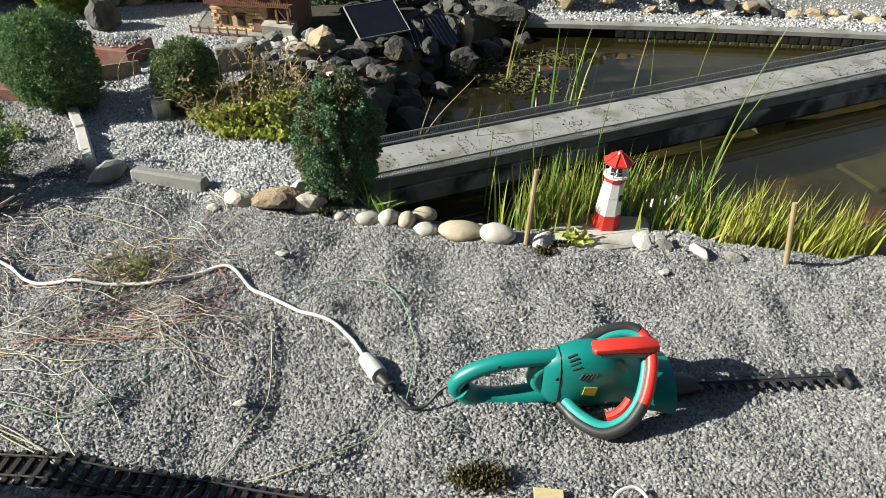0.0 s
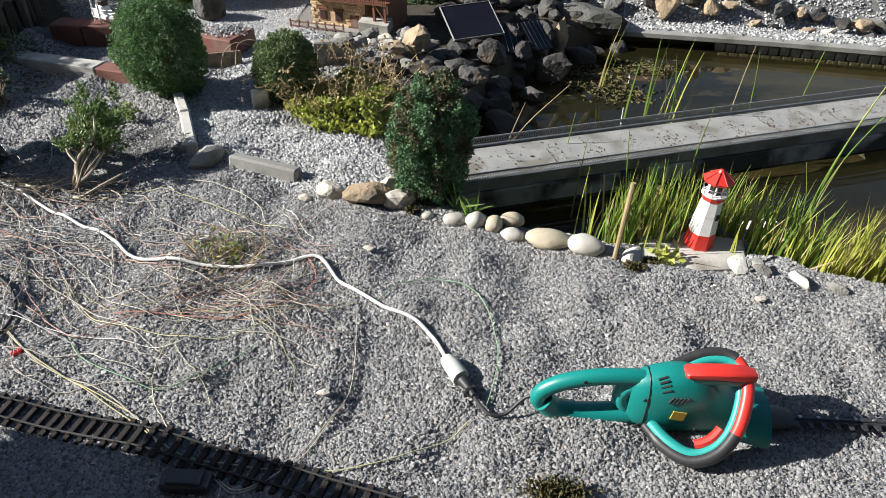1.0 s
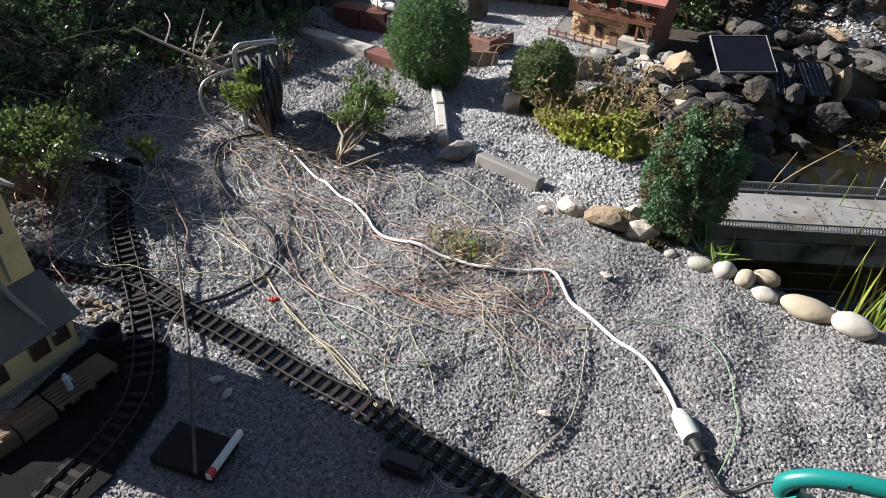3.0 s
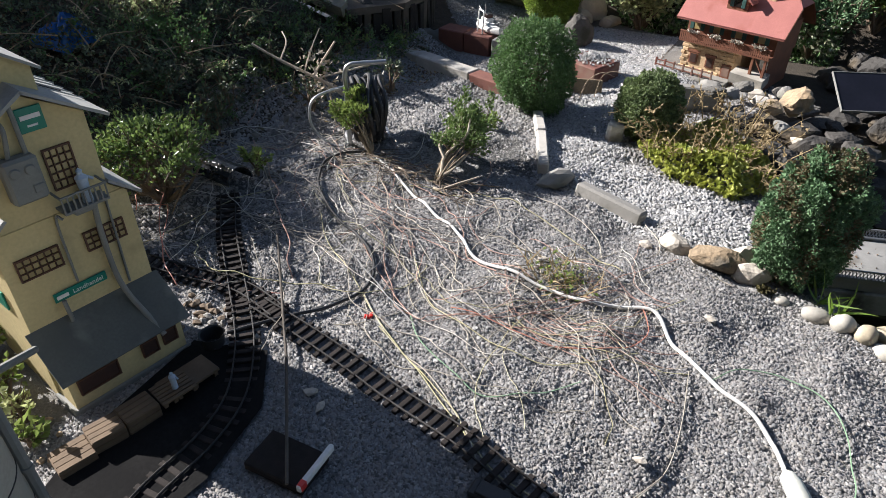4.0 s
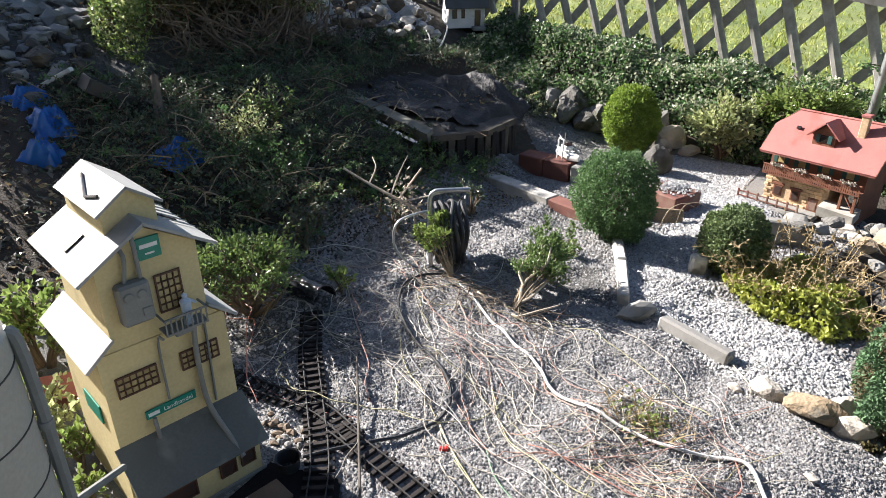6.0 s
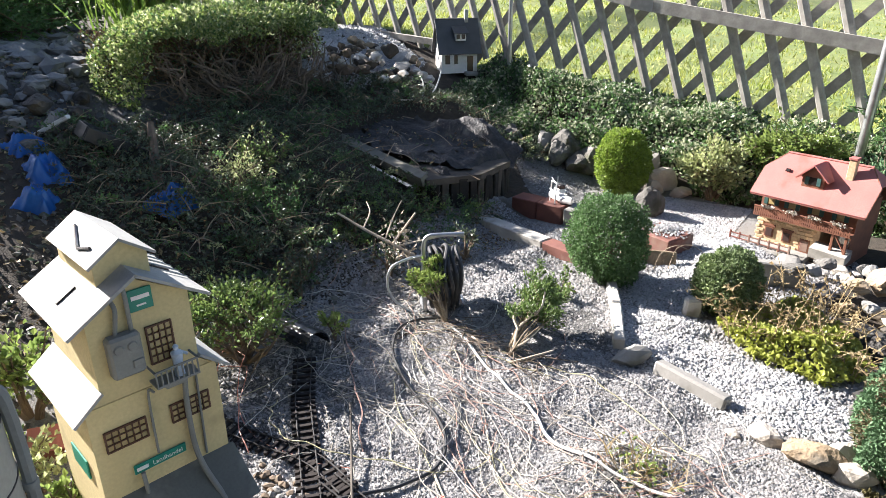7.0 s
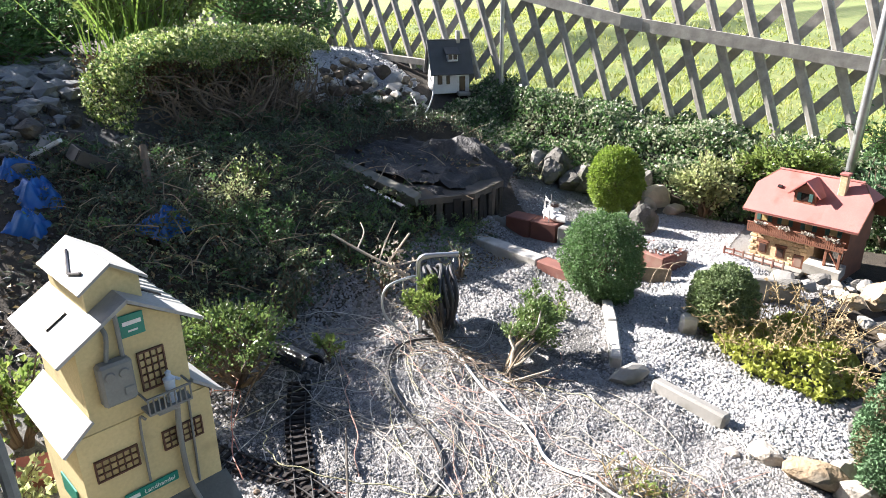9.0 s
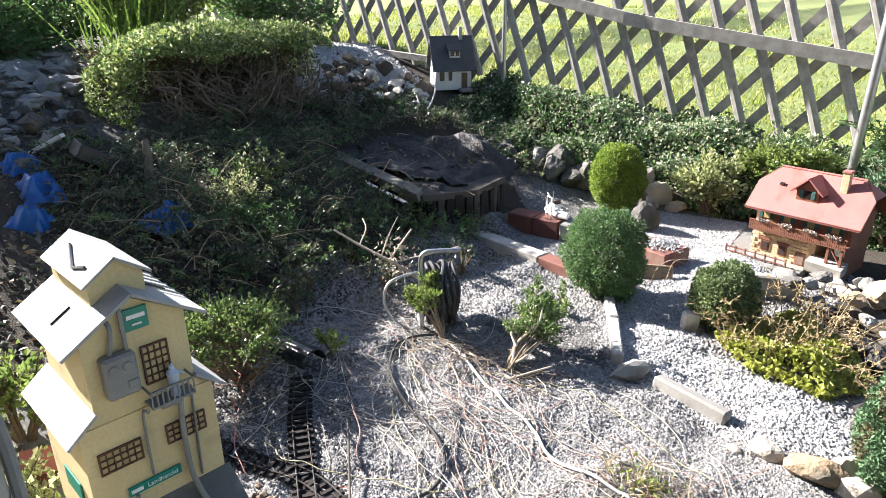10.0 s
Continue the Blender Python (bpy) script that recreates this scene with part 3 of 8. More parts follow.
EDGE = [(-0.66, 1.822, 0.12, 0.08, M_ROCKW), (-0.54, 1.795, 0.17, 0.085, M_ROCKT), (-0.425, 1.80, 0.12, 0.095, M_ROCKW), (-0.47, 1.875, 0.12, 0.07, M_ROCKW), (0.30, 1.60, 0.10, 0.04, M_CONCL),
        (0.60, 1.592, 0.10, 0.028, M_CONCL), (0.66, 1.60, 0.07, 0.02, M_CONC), (0.76, 1.55, 0.08, 0.04, M_CONCL), (0.85, 1.53, 0.07, 0.035, M_ROCK), (0.66, 1.57, 0.06, 0.03, M_ROCK), (-0.75, 1.80, 0.05, 0.03, M_ROCKW)]
for i, (x, y, w, h, mt) in enumerate(EDGE):
    stone("edge_stone", (w, w * 0.62, h), (x, y, float(level(x, y - 0.04))), mt, "rough broken edging stone by the pond", "stone", "stones along the pond", -10 + 17 * i, i + 20, 0.2, cuts=3, sink=0.25)

# flat stone below the lighthouse
g = Geo().box((0.33, 0.23, 0.05), (0, 0, 0), 0.008)
solo("flat_stone", g, M_CONCL, "flat pale stone slab at the water's edge", "stone slab", pose(0.505, 1.722, -0.068, 0, 0, -6))

# lighthouse
lh = thing("toy_lighthouse", pose(0.530, 1.775, -0.043, 0, 2.5, 20), "small red and white wooden toy lighthouse on a flat stone", "lighthouse")
S8 = 8
part("lower_band", Geo().lathe([(0.047, 0.0), (0.0415, 0.052)], S8, None, False), M_RED, lh, "red painted base")
part("tower", Geo().lathe([(0.0415, 0.052), (0.031, 0.165)], S8, None, False), M_WHITE, lh, "white painted tower with stains")
part("upper_band", Geo().lathe([(0.031, 0.165), (0.0335, 0.168), (0.0335, 0.180), (0.030, 0.181)], S8, None, False), M_RED, lh)
part("gallery", Geo().lathe([(0.030, 0.181), (0.038, 0.183), (0.038, 0.188), (0.03, 0.189)], 16, None, False), M_WHITE, lh)
rail = Geo()
for i in range(8):
    a = i * math.pi / 4
    rail.tube([(0.036 * math.cos(a), 0.036 * math.sin(a), 0.188), (0.036 * math.cos(a), 0.036 * math.sin(a), 0.208)], 0.0013, 5)
rail.tube([(0.036 * math.cos(a), 0.036 * math.sin(a), 0.208) for a in np.linspace(0, 2 * math.pi, 25)], 0.0015, 5)
part("gallery_rail", rail, M_STEEL, lh)
lant = Geo().lathe([(0.02, 0.189), (0.02, 0.232)], 12, None, True)
part("lantern", lant, M_DARKPANE, lh)
mul = Geo()
for i in range(6):
    a = i * math.pi / 3
    mul.box((0.004, 0.004, 0.043), (0.0215 * math.cos(a), 0.0215 * math.sin(a), 0.2105))
part("glazing_bars", mul, M_WHITE, lh)
part("roof", Geo().lathe([(0.045, 0.228), (0.046, 0.234), (0.012, 0.258), (0.006, 0.266), (0.0, 0.268)], S8, None, False), M_RED, lh, "faded red conical roof")
fins = Geo()
for i in range(8):
    a = i * math.pi / 4
    fins.tube([(0.046 * math.cos(a), 0.046 * math.sin(a), 0.235), (0.010 * math.cos(a), 0.010 * math.sin(a), 0.260)], 0.0018, 5)
part("roof_ribs", fins, M_RED, lh)
part("window", Geo().box((0.012, 0.004, 0.02), (0, -0.0355, 0.115), 0.001), M_DARKPANE, lh, m=pose(0, 0, 0, 0, 0, 22.5))

# foot bridge
br_a, br_b = Vector((-0.42, 2.035, 0)), Vector((2.6, 3.29, 0))
bl, ba = (br_b - br_a).length, math.degrees(math.atan2(br_b.y - br_a.y, br_b.x - br_a.x))
bridge = thing("pond_bridge", pose(br_a.x, br_a.y, 0.0, 0, 0, ba), "narrow grey concrete bridge with metal mesh edges over the pond", "bridge")
BW = 0.255
deck = Geo().box((bl, BW - 0.03, 0.05), (bl / 2, 0, -0.033), 0.004)
part("deck", deck, M_DECK, bridge, "dusty grey deck strewn with dry debris")
for sgn in (-1, 1):
    bm_ = Geo()
    y0 = sgn * BW / 2
    bm_.box((bl, 0.012, 0.006), (bl / 2, y0 - sgn * 0.006, -0.004))
    bm_.box((bl, 0.004, 0.005), (bl / 2, y0, 0.026))
    for i in range(int(bl / 0.010)):
        x = i * 0.010
        bm_.add([(x, y0 - 0.001, 0), (x + 0.0028, y0 - 0.001, 0), (x + 0.0128, y0 - 0.001, 0.026), (x + 0.010, y0 - 0.001, 0.026)], [(0, 1, 2, 3)])
        bm_.add([(x + 0.010, y0 + 0.001, 0), (x + 0.0128, y0 + 0.001, 0), (x + 0.0028, y0 + 0.001, 0.026), (x, y0 + 0.001, 0.026)], [(0, 1, 2, 3)])
    part("mesh_edge", bm_, M_MESH, bridge, "grey perforated metal edging")
part("beam", Geo().box((bl, 0.03, 0.10), (bl / 2, -BW / 2 + 0.02, -0.108), 0.004), M_BEAM, bridge, "stained whitewashed side beam")
part("beam", Geo().box((bl, 0.03, 0.10), (bl / 2, BW / 2 - 0.02, -0.108), 0.004), M_CONC, bridge)
for x in (0.12, 1.1, 2.1, 3.1):
    part("pier", Geo().box((0.08, 0.16, 0.42), (x, 0, -0.27), 0.006), M_CONC, bridge)
n_ = 2000
px, py = RNG.uniform(0.1, bl, n_) ** 0.9, RNG.normal(-0.03, 0.07, n_).clip(-0.11, 0.11)
px = px + 0.06 * np.sin(px * 40)
me = stones_mesh("dry_debris", np.stack([px, py, np.full(n_, -0.006)], 1), RNG.uniform(0.002, 0.008, n_) * RNG.uniform(0.5, 1.3, n_), M_LEAFBR, flat=0.4)
part("dry_debris", me, M_LEAFBR, bridge, "scattered dry leaves and crumbs").parent = bridge

# far wall and ledge of the pond
ledge = thing("pond_ledge", pose(0, 0, 0), "low concrete ledge and block wall on the far pond side", "wall", kind="structure")
LP = [(0.25, 3.83), (0.43, 3.79), (1.32, 3.72), (1.93, 3.645), (2.42, 3.58), (3.6, 3.4)]
lg, lw = Geo(), Geo()
for (ax, ay), (bx, by) in zip(LP, LP[1:]):
    d = math.degrees(math.atan2(by - ay, bx - ax))
    ln = math.hypot(bx - ax, by - ay)
    lg.box((ln + 0.01, 0.20, 0.03), ((ax + bx) / 2 + 0.012, (ay + by) / 2 + 0.09, -0.062), 0.004, None, pose(0, 0, 0, 0, 0, d))
part("ledge_slab", lg, M_CONC, ledge, "grey concrete coping")
for i in range(44):
    x = 1.02 + i * 0.056
    y = np.interp(x, [p[0] for p in LP], [p[1] for p in LP]) + 0.045
    part("block", Geo().box((0.050, 0.05, 0.05), (0, 0, 0), 0.006), M_CONC, ledge, m=pose(x, y, -0.106 - 0.004 * (i % 3), 0, 0, -5))
    part("block", Geo().box((0.050, 0.05, 0.06), (0, 0, 0), 0.006), M_CONC, ledge, m=pose(x + 0.02, y - 0.006, -0.168, 0, 0, -5))


# ---- gravel ----
def scatter(n, x0, x1, y0, y1, keep, rng=RNG):
    x, y = rng.uniform(x0, x1, n), rng.uniform(y0, y1, n)
    k = keep(x, y)
    return x[k], y[k]


# YARD takes darker chips in place of the shade behind the trough.
YARD = [(-2.8, 3.6), (-2.8, 4.05), (-2.28, 4.0), (-2.1, 3.6), (-2.05, 3.42), (-2.25, 3.25), (-2.47, 3.3)]
DARKMAT = [(-1.56, 0.68), (-1.37, 0.76), (-1.24, 0.62), (-1.19, 0.42), (-1.20, 0.16), (-1.42, 0.16), (-1.50, 0.33)]
x, y = scatter(350000, -2.0, 1.35, 0.69, 1.95, lambda x, y: ~inside(DARKMAT, x, y) & ~inside(POND, x, y) & ~inside(PATH, x, y) & ~(inside(GRITB, x, y) & (RNG.uniform(0, 1, len(x)) < 0.82)) & (y < 1.83 + 0.3 * (x < -0.7) * 1.0))
s = 0.0038 + 0.0042 * RNG.uniform(0, 1, len(x)) ** 1.7
gravel = new("gravel", chips_mesh("gravel", np.stack([x, y, level(x, y) + s * RNG.uniform(-0.05, 0.4, len(x))], 1), s, M_GRAVEL))
tagged(gravel, "loose grey crushed gravel covering the ground", "gravel", kind="stuff")
x, y = scatter(60000, -1.6, 0.1, 0.2, 0.72, lambda x, y: ~inside(DARKMAT, x, y))
s = 0.0038 + 0.0046 * RNG.uniform(0, 1, len(x)) ** 1.7
tagged(new("gravel", chips_mesh("gravel", np.stack([x, y, level(x, y) + s * 0.2], 1), s, M_GRAVEL)), "loose grey gravel in the shade of the warehouse", "gravel", kind="stuff")
x, y = scatter(11000, -2.66, -1.98, 0.7, 1.95, lambda x, y: ~(inside(GRITB, x, y) & (RNG.uniform(0, 1, len(x)) < 0.7)))
s = RNG.uniform(0.007, 0.012, len(x))
tagged(new("gravel", chips_mesh("gravel", np.stack([x, y, level(x, y) + s * 0.2], 1), s, M_GRAVEL)), "loose grey gravel beside the boxwood shrub", "gravel", kind="stuff")
x, y = scatter(26000, -2.55, -1.2, 1.93, 3.0, lambda x, y: ~inside(PATH, x, y) & ~(inside(GRIT, x, y) & (RNG.uniform(0, 1, len(x)) < 0.9)))
s = RNG.uniform(0.006, 0.011, len(x))
tagged(new("gravel", chips_mesh("gravel", np.stack([x, y, level(x, y) + s * 0.2], 1), s, M_GRAVEL)), "loose grey gravel round the cuttings", "gravel", kind="stuff")
x, y = scatter(118000, -2.7, -0.4, 1.8, 4.05, lambda x, y: inside(PATH, x, y) & ~(inside(YARD, x, y) & (RNG.uniform(0, 1, len(x)) < 0.75)))
s = RNG.uniform(0.005, 0.0092, len(x))
path = new("path_gravel", chips_mesh("path_gravel", np.stack([x, y, level(x, y) + s * RNG.uniform(0.1, 0.5, len(x))], 1), s, M_PATHGR))
tagged(path, "pale grey gravel of the garden path", "gravel", kind="stuff")
x, y = scatter(16000, -2.8, -2.05, 3.25, 4.05, lambda x, y: inside(YARD, x, y))
s = RNG.uniform(0.005, 0.010, len(x))
tagged(new("gravel", chips_mesh("gravel", np.stack([x, y, level(x, y) + s * 0.3], 1), s, M_GRITST)), "dirty gravel behind the brick trough, darkened for shade", "gravel", kind="stuff")
x, y = scatter(15000, -1.2, -0.25, 1.9, 3.5, lambda x, y: ~inside(PATH, x, y) & ~inside(POND, x, y) & ((y < 2.42) | (x < -0.72)))
s = RNG.uniform(0.007, 0.013, len(x))
tagged(new("gravel", chips_mesh("gravel", np.stack([x, y, level(x, y) + s * 0.2], 1), s, M_GRAVEL)), "loose grey gravel between the plants and rocks", "gravel", kind="stuff")
ledge_y = lambda x: np.interp(x, [p[0] for p in LP], [p[1] for p in LP])
x, y = scatter(14000, -0.3, 3.0, 3.45, 4.3, lambda x, y: (y > ledge_y(x) + 0.03 + 0.03 * value_noise(x * 6, y * 3, 71)) & ((x > 0.25) | (y > 3.95)))
s = RNG.uniform(0.007, 0.014, len(x))
tagged(new("ledge_gravel", chips_mesh("ledge_gravel", np.stack([x, y, np.maximum(level(x, y), np.where((y < ledge_y(x) + 0.2) & (x > 0.27), -0.047, -1)) + s * 0.25], 1), s, M_PATHGR)), "pale gravel strip behind the pond", "gravel", kind="stuff")

# Fine chips in a darker tone, which holds part of the plants' shade.
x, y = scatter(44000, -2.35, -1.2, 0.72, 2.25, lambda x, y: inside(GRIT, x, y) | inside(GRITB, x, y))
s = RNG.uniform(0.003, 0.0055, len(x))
tagged(new("fine_grit", chips_mesh("fine_grit", np.stack([x, y, level(x, y) + s * 0.15], 1), s, M_GRITST)), "fine grit by shrub and sapling, darkened for their shade", "grit", kind="stuff")

dm_ = Geo().add([(a, b, float(level(a, b)) + 0.012) for a, b in DARKMAT], [tuple(range(7))[::-1]]).add([(a, b, -0.03) for a, b in DARKMAT], [tuple(range(7))])
solo("black_sheet", dm_, material("black_sheet", (0.010, 0.010, 0.0105), (0.017, 0.017, 0.017), scale=8, fine=120, rough=0.95, bump=0.4, spec=0.1), "black ground sheet with track before the warehouse", "sheet", kind="structure")


M_LEAFT = material("golden_conifer_leaf", (0.25, 0.345, 0.055), (0.15, 0.24, 0.04), fine=30, rough=0.45, bump=0, island=0.7, trans=0.45)
M_LEAFS = material("olive_scale_leaf", (0.185, 0.245, 0.10), (0.125, 0.18, 0.075), fine=30, rough=0.6, bump=0, island=0.8, trans=0.2)
# ---- clipped bushes ----
def bush(name, at, size, mat, leaf, count, label, category="bush", brown=0.0, rough=0.16, seed=1, tip_up=0.3):
    """A clipped bush: trunk, twigs, an inner mass and a coat of single leaves. size: half axes; at: foot."""
    rng = np.random.default_rng(seed)
    ob = thing(name, pose(*at), label, category)
    rx, ry, rz = size
    c = np.array([0, 0, rz * 0.98])
    tr = Geo().tube([(0, 0, -0.03), (0.01, 0, rz * 0.5), (0, 0.01, rz)], [rx * 0.12, rx * 0.1, rx * 0.07], 7)
    for i in range(9):
        a = i * 2.4
        tr.tube([(0, 0, rz * 0.3 + 0.06 * rz * i), (rx * 0.4 * math.cos(a), ry * 0.4 * math.sin(a), rz * (0.6 + 0.08 * i)), (rx * 0.78 * math.cos(a), ry * 0.78 * math.sin(a), rz * (0.6 + 0.12 * i))], [rx * 0.05, rx * 0.035, rx * 0.015], 5)
    part("trunk", tr, M_BARK, ob)
    d = unit(rng.normal(0, 1, (count, 3)))
    lump = 1 + rough * (value_noise(d[:, 0] * 3.1 + 9 + seed, d[:, 1] * 3.1 + d[:, 2] * 2.3 + 9, seed) - 0.5) * 2 + rough * 1.5 * (value_noise(d[:, 0] * 8 + 20, d[:, 2] * 8 + d[:, 1] * 6 + 20, seed + 3) - 0.5)
    depth = rng.uniform(0, 1, count) ** 2.2 * 0.42
    at_ = c + d * lump[:, None] * (1 - depth)[:, None] * np.array([rx, ry, rz])
    away = d * 0.45 + [0, 0, tip_up * 0.5] + rng.normal(0, 0.7, (count, 3))
    ix = None
    mats = [mat]
    if brown:
        patch = value_noise(d[:, 0] * 3.5 + 4, d[:, 1] * 2 + d[:, 2] * 3.5 + 4, seed + 8)
        ix = ((patch > 1 - brown) & (rng.uniform(0, 1, count) < 0.7)).astype(int)
        mats = [mat, M_BUSHBR]
    keep = at_[:, 2] > 0.004
    crown = leaf_mesh("crown", at_[keep], away[keep], rng.uniform(0.7, 1.3, keep.sum()) * leaf, mats, 0.55, 0.55, rng, None if ix is None else ix[keep])
    part("crown", crown, None, ob)
    return ob


bush("round_bush", (-1.565, 2.545, 0), (0.175, 0.175, 0.205), M_LEAF, 0.012, 24000, "dense round clipped dark green boxwood bush beside the path", rough=0.14, seed=2)
bush("small_bush", (-1.045, 2.57, 0.0), (0.132, 0.132, 0.138), M_LEAFS, 0.013, 18000, "small round green bush in front of the rock pile", brown=0.12, rough=0.09, seed=3)
bush("oval_bush", (-0.335, 1.885, -0.02), (0.128, 0.122, 0.22), M_LEAFB, 0.0115, 32000, "oval bluish green conifer bush with browned patches at the bridge", brown=0.33, rough=0.2, seed=4)
bush("yellow_bush", (-2.10, 3.76, 0), (0.165, 0.165, 0.21), M_LEAFT, 0.016, 19000, "yellow-green oval dwarf conifer bush behind the brick trough", rough=0.08, seed=5, tip_up=0.9)

# ---- silo house ----
silo = thing("grain_warehouse", pose(-1.654, 0.52, 0, 0, 0, 85.664), "cream model grain warehouse with grey roofs and stacked gables", "model house")
WL, WU, DP, AN = 0.147, 0.109, 0.28, 0.086
sec = [(-WL, -0.03), (WL, -0.03), (WL, 0.44), (WU, 0.472), (WU, 0.645), (0, 0.71), (-WU, 0.645), (-WU, 0.472), (-WL, 0.44)]
part("tower_wall", Geo().prism(sec, DP, pose(0, DP / 2, 0)), M_CREAM, silo, "weathered cream plaster walls")
part("annex_wall", Geo().add([(-WL + 0.004, -AN, -0.03), (WL - 0.004, -AN, -0.03), (WL - 0.004, 0.002, -0.03), (-WL + 0.004, 0.002, -0.03), (-WL + 0.004, -AN, 0.118), (WL - 0.004, -AN, 0.118), (WL - 0.004, 0.002, 0.19), (-WL + 0.004, 0.002, 0.19)],
                             [(3, 2, 1, 0), (4, 5, 6, 7), (0, 1, 5, 4), (1, 2, 6, 5), (2, 3, 7, 6), (3, 0, 4, 7)]), M_CREAM, silo)
part("annex_roof", Geo().slab((-WL - 0.012, -AN - 0.028, 0.116), (WL + 0.012, -AN - 0.028, 0.116), (WL + 0.012, 0.0, 0.205), (-WL - 0.012, 0.0, 0.205), 0.006), M_ANNEX, silo, "grey flat annex roof, darkened for shade")
for sgn in (-1, 1):
    lo, hi = (sgn * 0.176, 0.432), (sgn * (WU + 0.001), 0.486)
    q = [(lo[0], -0.014, lo[1]), (lo[0], DP + 0.012, lo[1]), (hi[0], DP + 0.012, hi[1]), (hi[0], -0.014, hi[1])]
    part("aisle_roof", Geo().slab(*(q[::-1] if sgn < 0 else q[::-1]), 0.007 * (1 if sgn < 0 else -1)), M_SLATE, silo, "pale sun-bleached grey roof")
    lo, hi = (sgn * 0.152, 0.632), (0.0, 0.726)
    q = [(lo[0], -0.022, lo[1]), (lo[0], DP + 0.014, lo[1]), (hi[0], DP + 0.014, hi[1]), (hi[0], -0.022, hi[1])]
    part("main_roof", Geo().slab(*q[::-1], 0.007 * (1 if sgn < 0 else -1)), M_SLATE, silo)
    part("roof_vent", Geo().box((0.05, 0.012, 0.005), (sgn * 0.10, 0.12, 0.6655), 0.001, None, pose(0, 0, 0, 0, sgn * 32, 0)), M_DARKPANE, silo, "dark slot in the roof")
    lo, hi = (sgn * 0.072, 0.740), (0.0, 0.790)
    q = [(lo[0], 0.036, lo[1]), (lo[0], DP + 0.014, lo[1]), (hi[0], DP + 0.014, hi[1]), (hi[0], 0.036, hi[1])]
    part("cupola_roof", Geo().slab(*q[::-1], 0.006 * (1 if sgn < 0 else -1)), M_SLATE, silo)
    for yy in (0.085, 0.13, 0.175, 0.22, 0.265) if sgn > 0 else ():
        a, b = Vector((sgn * 0.15, yy, 0.6375)), Vector((sgn * 0.06, yy, 0.6935))
        part("roof_seam", Geo().tube([a, b], 0.0016, 5), M_SLATE, silo)
part("cupola", Geo().prism([(-0.057, 0.65), (0.057, 0.65), (0.057, 0.748), (0, 0.782), (-0.057, 0.748)], DP - 0.052, pose(0, 0.052 + (DP - 0.052) / 2, 0)), M_CREAM, silo)
gd = [(-0.024, 0.225), (-0.054, 0.131), (-0.042, 0.090)]
vent = Geo().tube([(x, y, 0.7935 + x * 0.05 / 0.072) for x, y in gd], 0.0036, 6)
part("snow_guard", vent, M_DARKPANE, silo, "dark bent rod on the cupola roof")


def ring_box(w, h, t, depth, at):
    """A rectangular frame in the x-z plane."""
    vs = []
    for yy in (-depth / 2, depth / 2):
        for k in (0, t):
            a, b = w / 2 - k, h / 2 - k
            vs += [(at[0] + sx * a, at[1] + yy, at[2] + sz * b) for sx, sz in ((-1, -1), (1, -1), (1, 1), (-1, 1))]
    fs = []
    for i in range(4):
        j = (i + 1) % 4
        fs += [(i, j, 4 + j, 4 + i), (8 + i, 12 + i, 12 + j, 8 + j), (i, 8 + i, 8 + j, j), (4 + i, 4 + j, 12 + j, 12 + i)]
    return Geo().add(vs, fs)


def bar_window(parent, cx, cz, w, h, cols, rows, y=-0.001, pane=M_PANE):
    """A window with glazing bars in the front wall, seen from -y."""
    t = 0.0034
    wdw = part("window", ring_box(w + t, h + t, t, 0.006, (cx, y - 0.003, cz)), M_BROWNW, parent, "brown barred window")
    for i in range(1, cols):
        part("glazing_bar", Geo().box((t * 0.6, 0.005, h - t), (cx - w / 2 + w * i / cols, y - 0.003, cz)), M_BROWNW, wdw)
    for j in range(1, rows):
        part("glazing_bar", Geo().box((w - t, 0.0045, t * 0.6), (cx, y - 0.003, cz - h / 2 + h * j / rows)), M_BROWNW, wdw)
    for i in range(cols):
        for j in range(rows):
            part("pane", Geo().box((w / cols - t, 0.002, h / rows - t), (cx - w / 2 + w * (i + 0.5) / cols, y - 0.001, cz - h / 2 + h * (j + 0.5) / rows)), pane, wdw)
    return wdw


M_GATE = material("dark_brown_gate", (0.05, 0.022, 0.016), (0.032, 0.016, 0.012), scale=30, fine=200, rough=0.6, bump=0.1)
bar_window(silo, 0.032, 0.547, 0.054, 0.09, 4, 5)
bar_window(silo, -0.077, 0.358, 0.088, 0.05, 6, 3)
bar_window(silo, 0.070, 0.359, 0.090, 0.046, 6, 3)
bar_window(silo, -0.076, 0.071, 0.094, 0.042, 1, 1, -AN - 0.001, M_GATE)
bar_window(silo, 0.053, 0.072, 0.040, 0.040, 1, 1, -AN - 0.001, M_GATE)
bar_window(silo, 0.107, 0.074, 0.036, 0.038, 1, 1, -AN - 0.001, M_GATE)
sg = part("wall_sign", Geo().box((0.050, 0.004, 0.05), (0.006, -0.004, 0.662), 0.001), M_SIGN, silo, "square green sign with a white bar")
part("sign_bar", Geo().box((0.038, 0.001, 0.009), (0.006, -0.0065, 0.668)), M_WHITE, sg)
part("sign_bar", Geo().box((0.020, 0.001, 0.004), (0.006, -0.0065, 0.650)), M_WHITE, sg)
sg = part("long_sign", Geo().box((0.12, 0.005, 0.023), (-0.019, -0.006, 0.261), 0.001), M_SIGN, silo, "long narrow green sign with white bars")
part("sign_bar", Geo().box((0.026, 0.001, 0.009), (-0.061, -0.009, 0.261)), M_WHITE, sg)


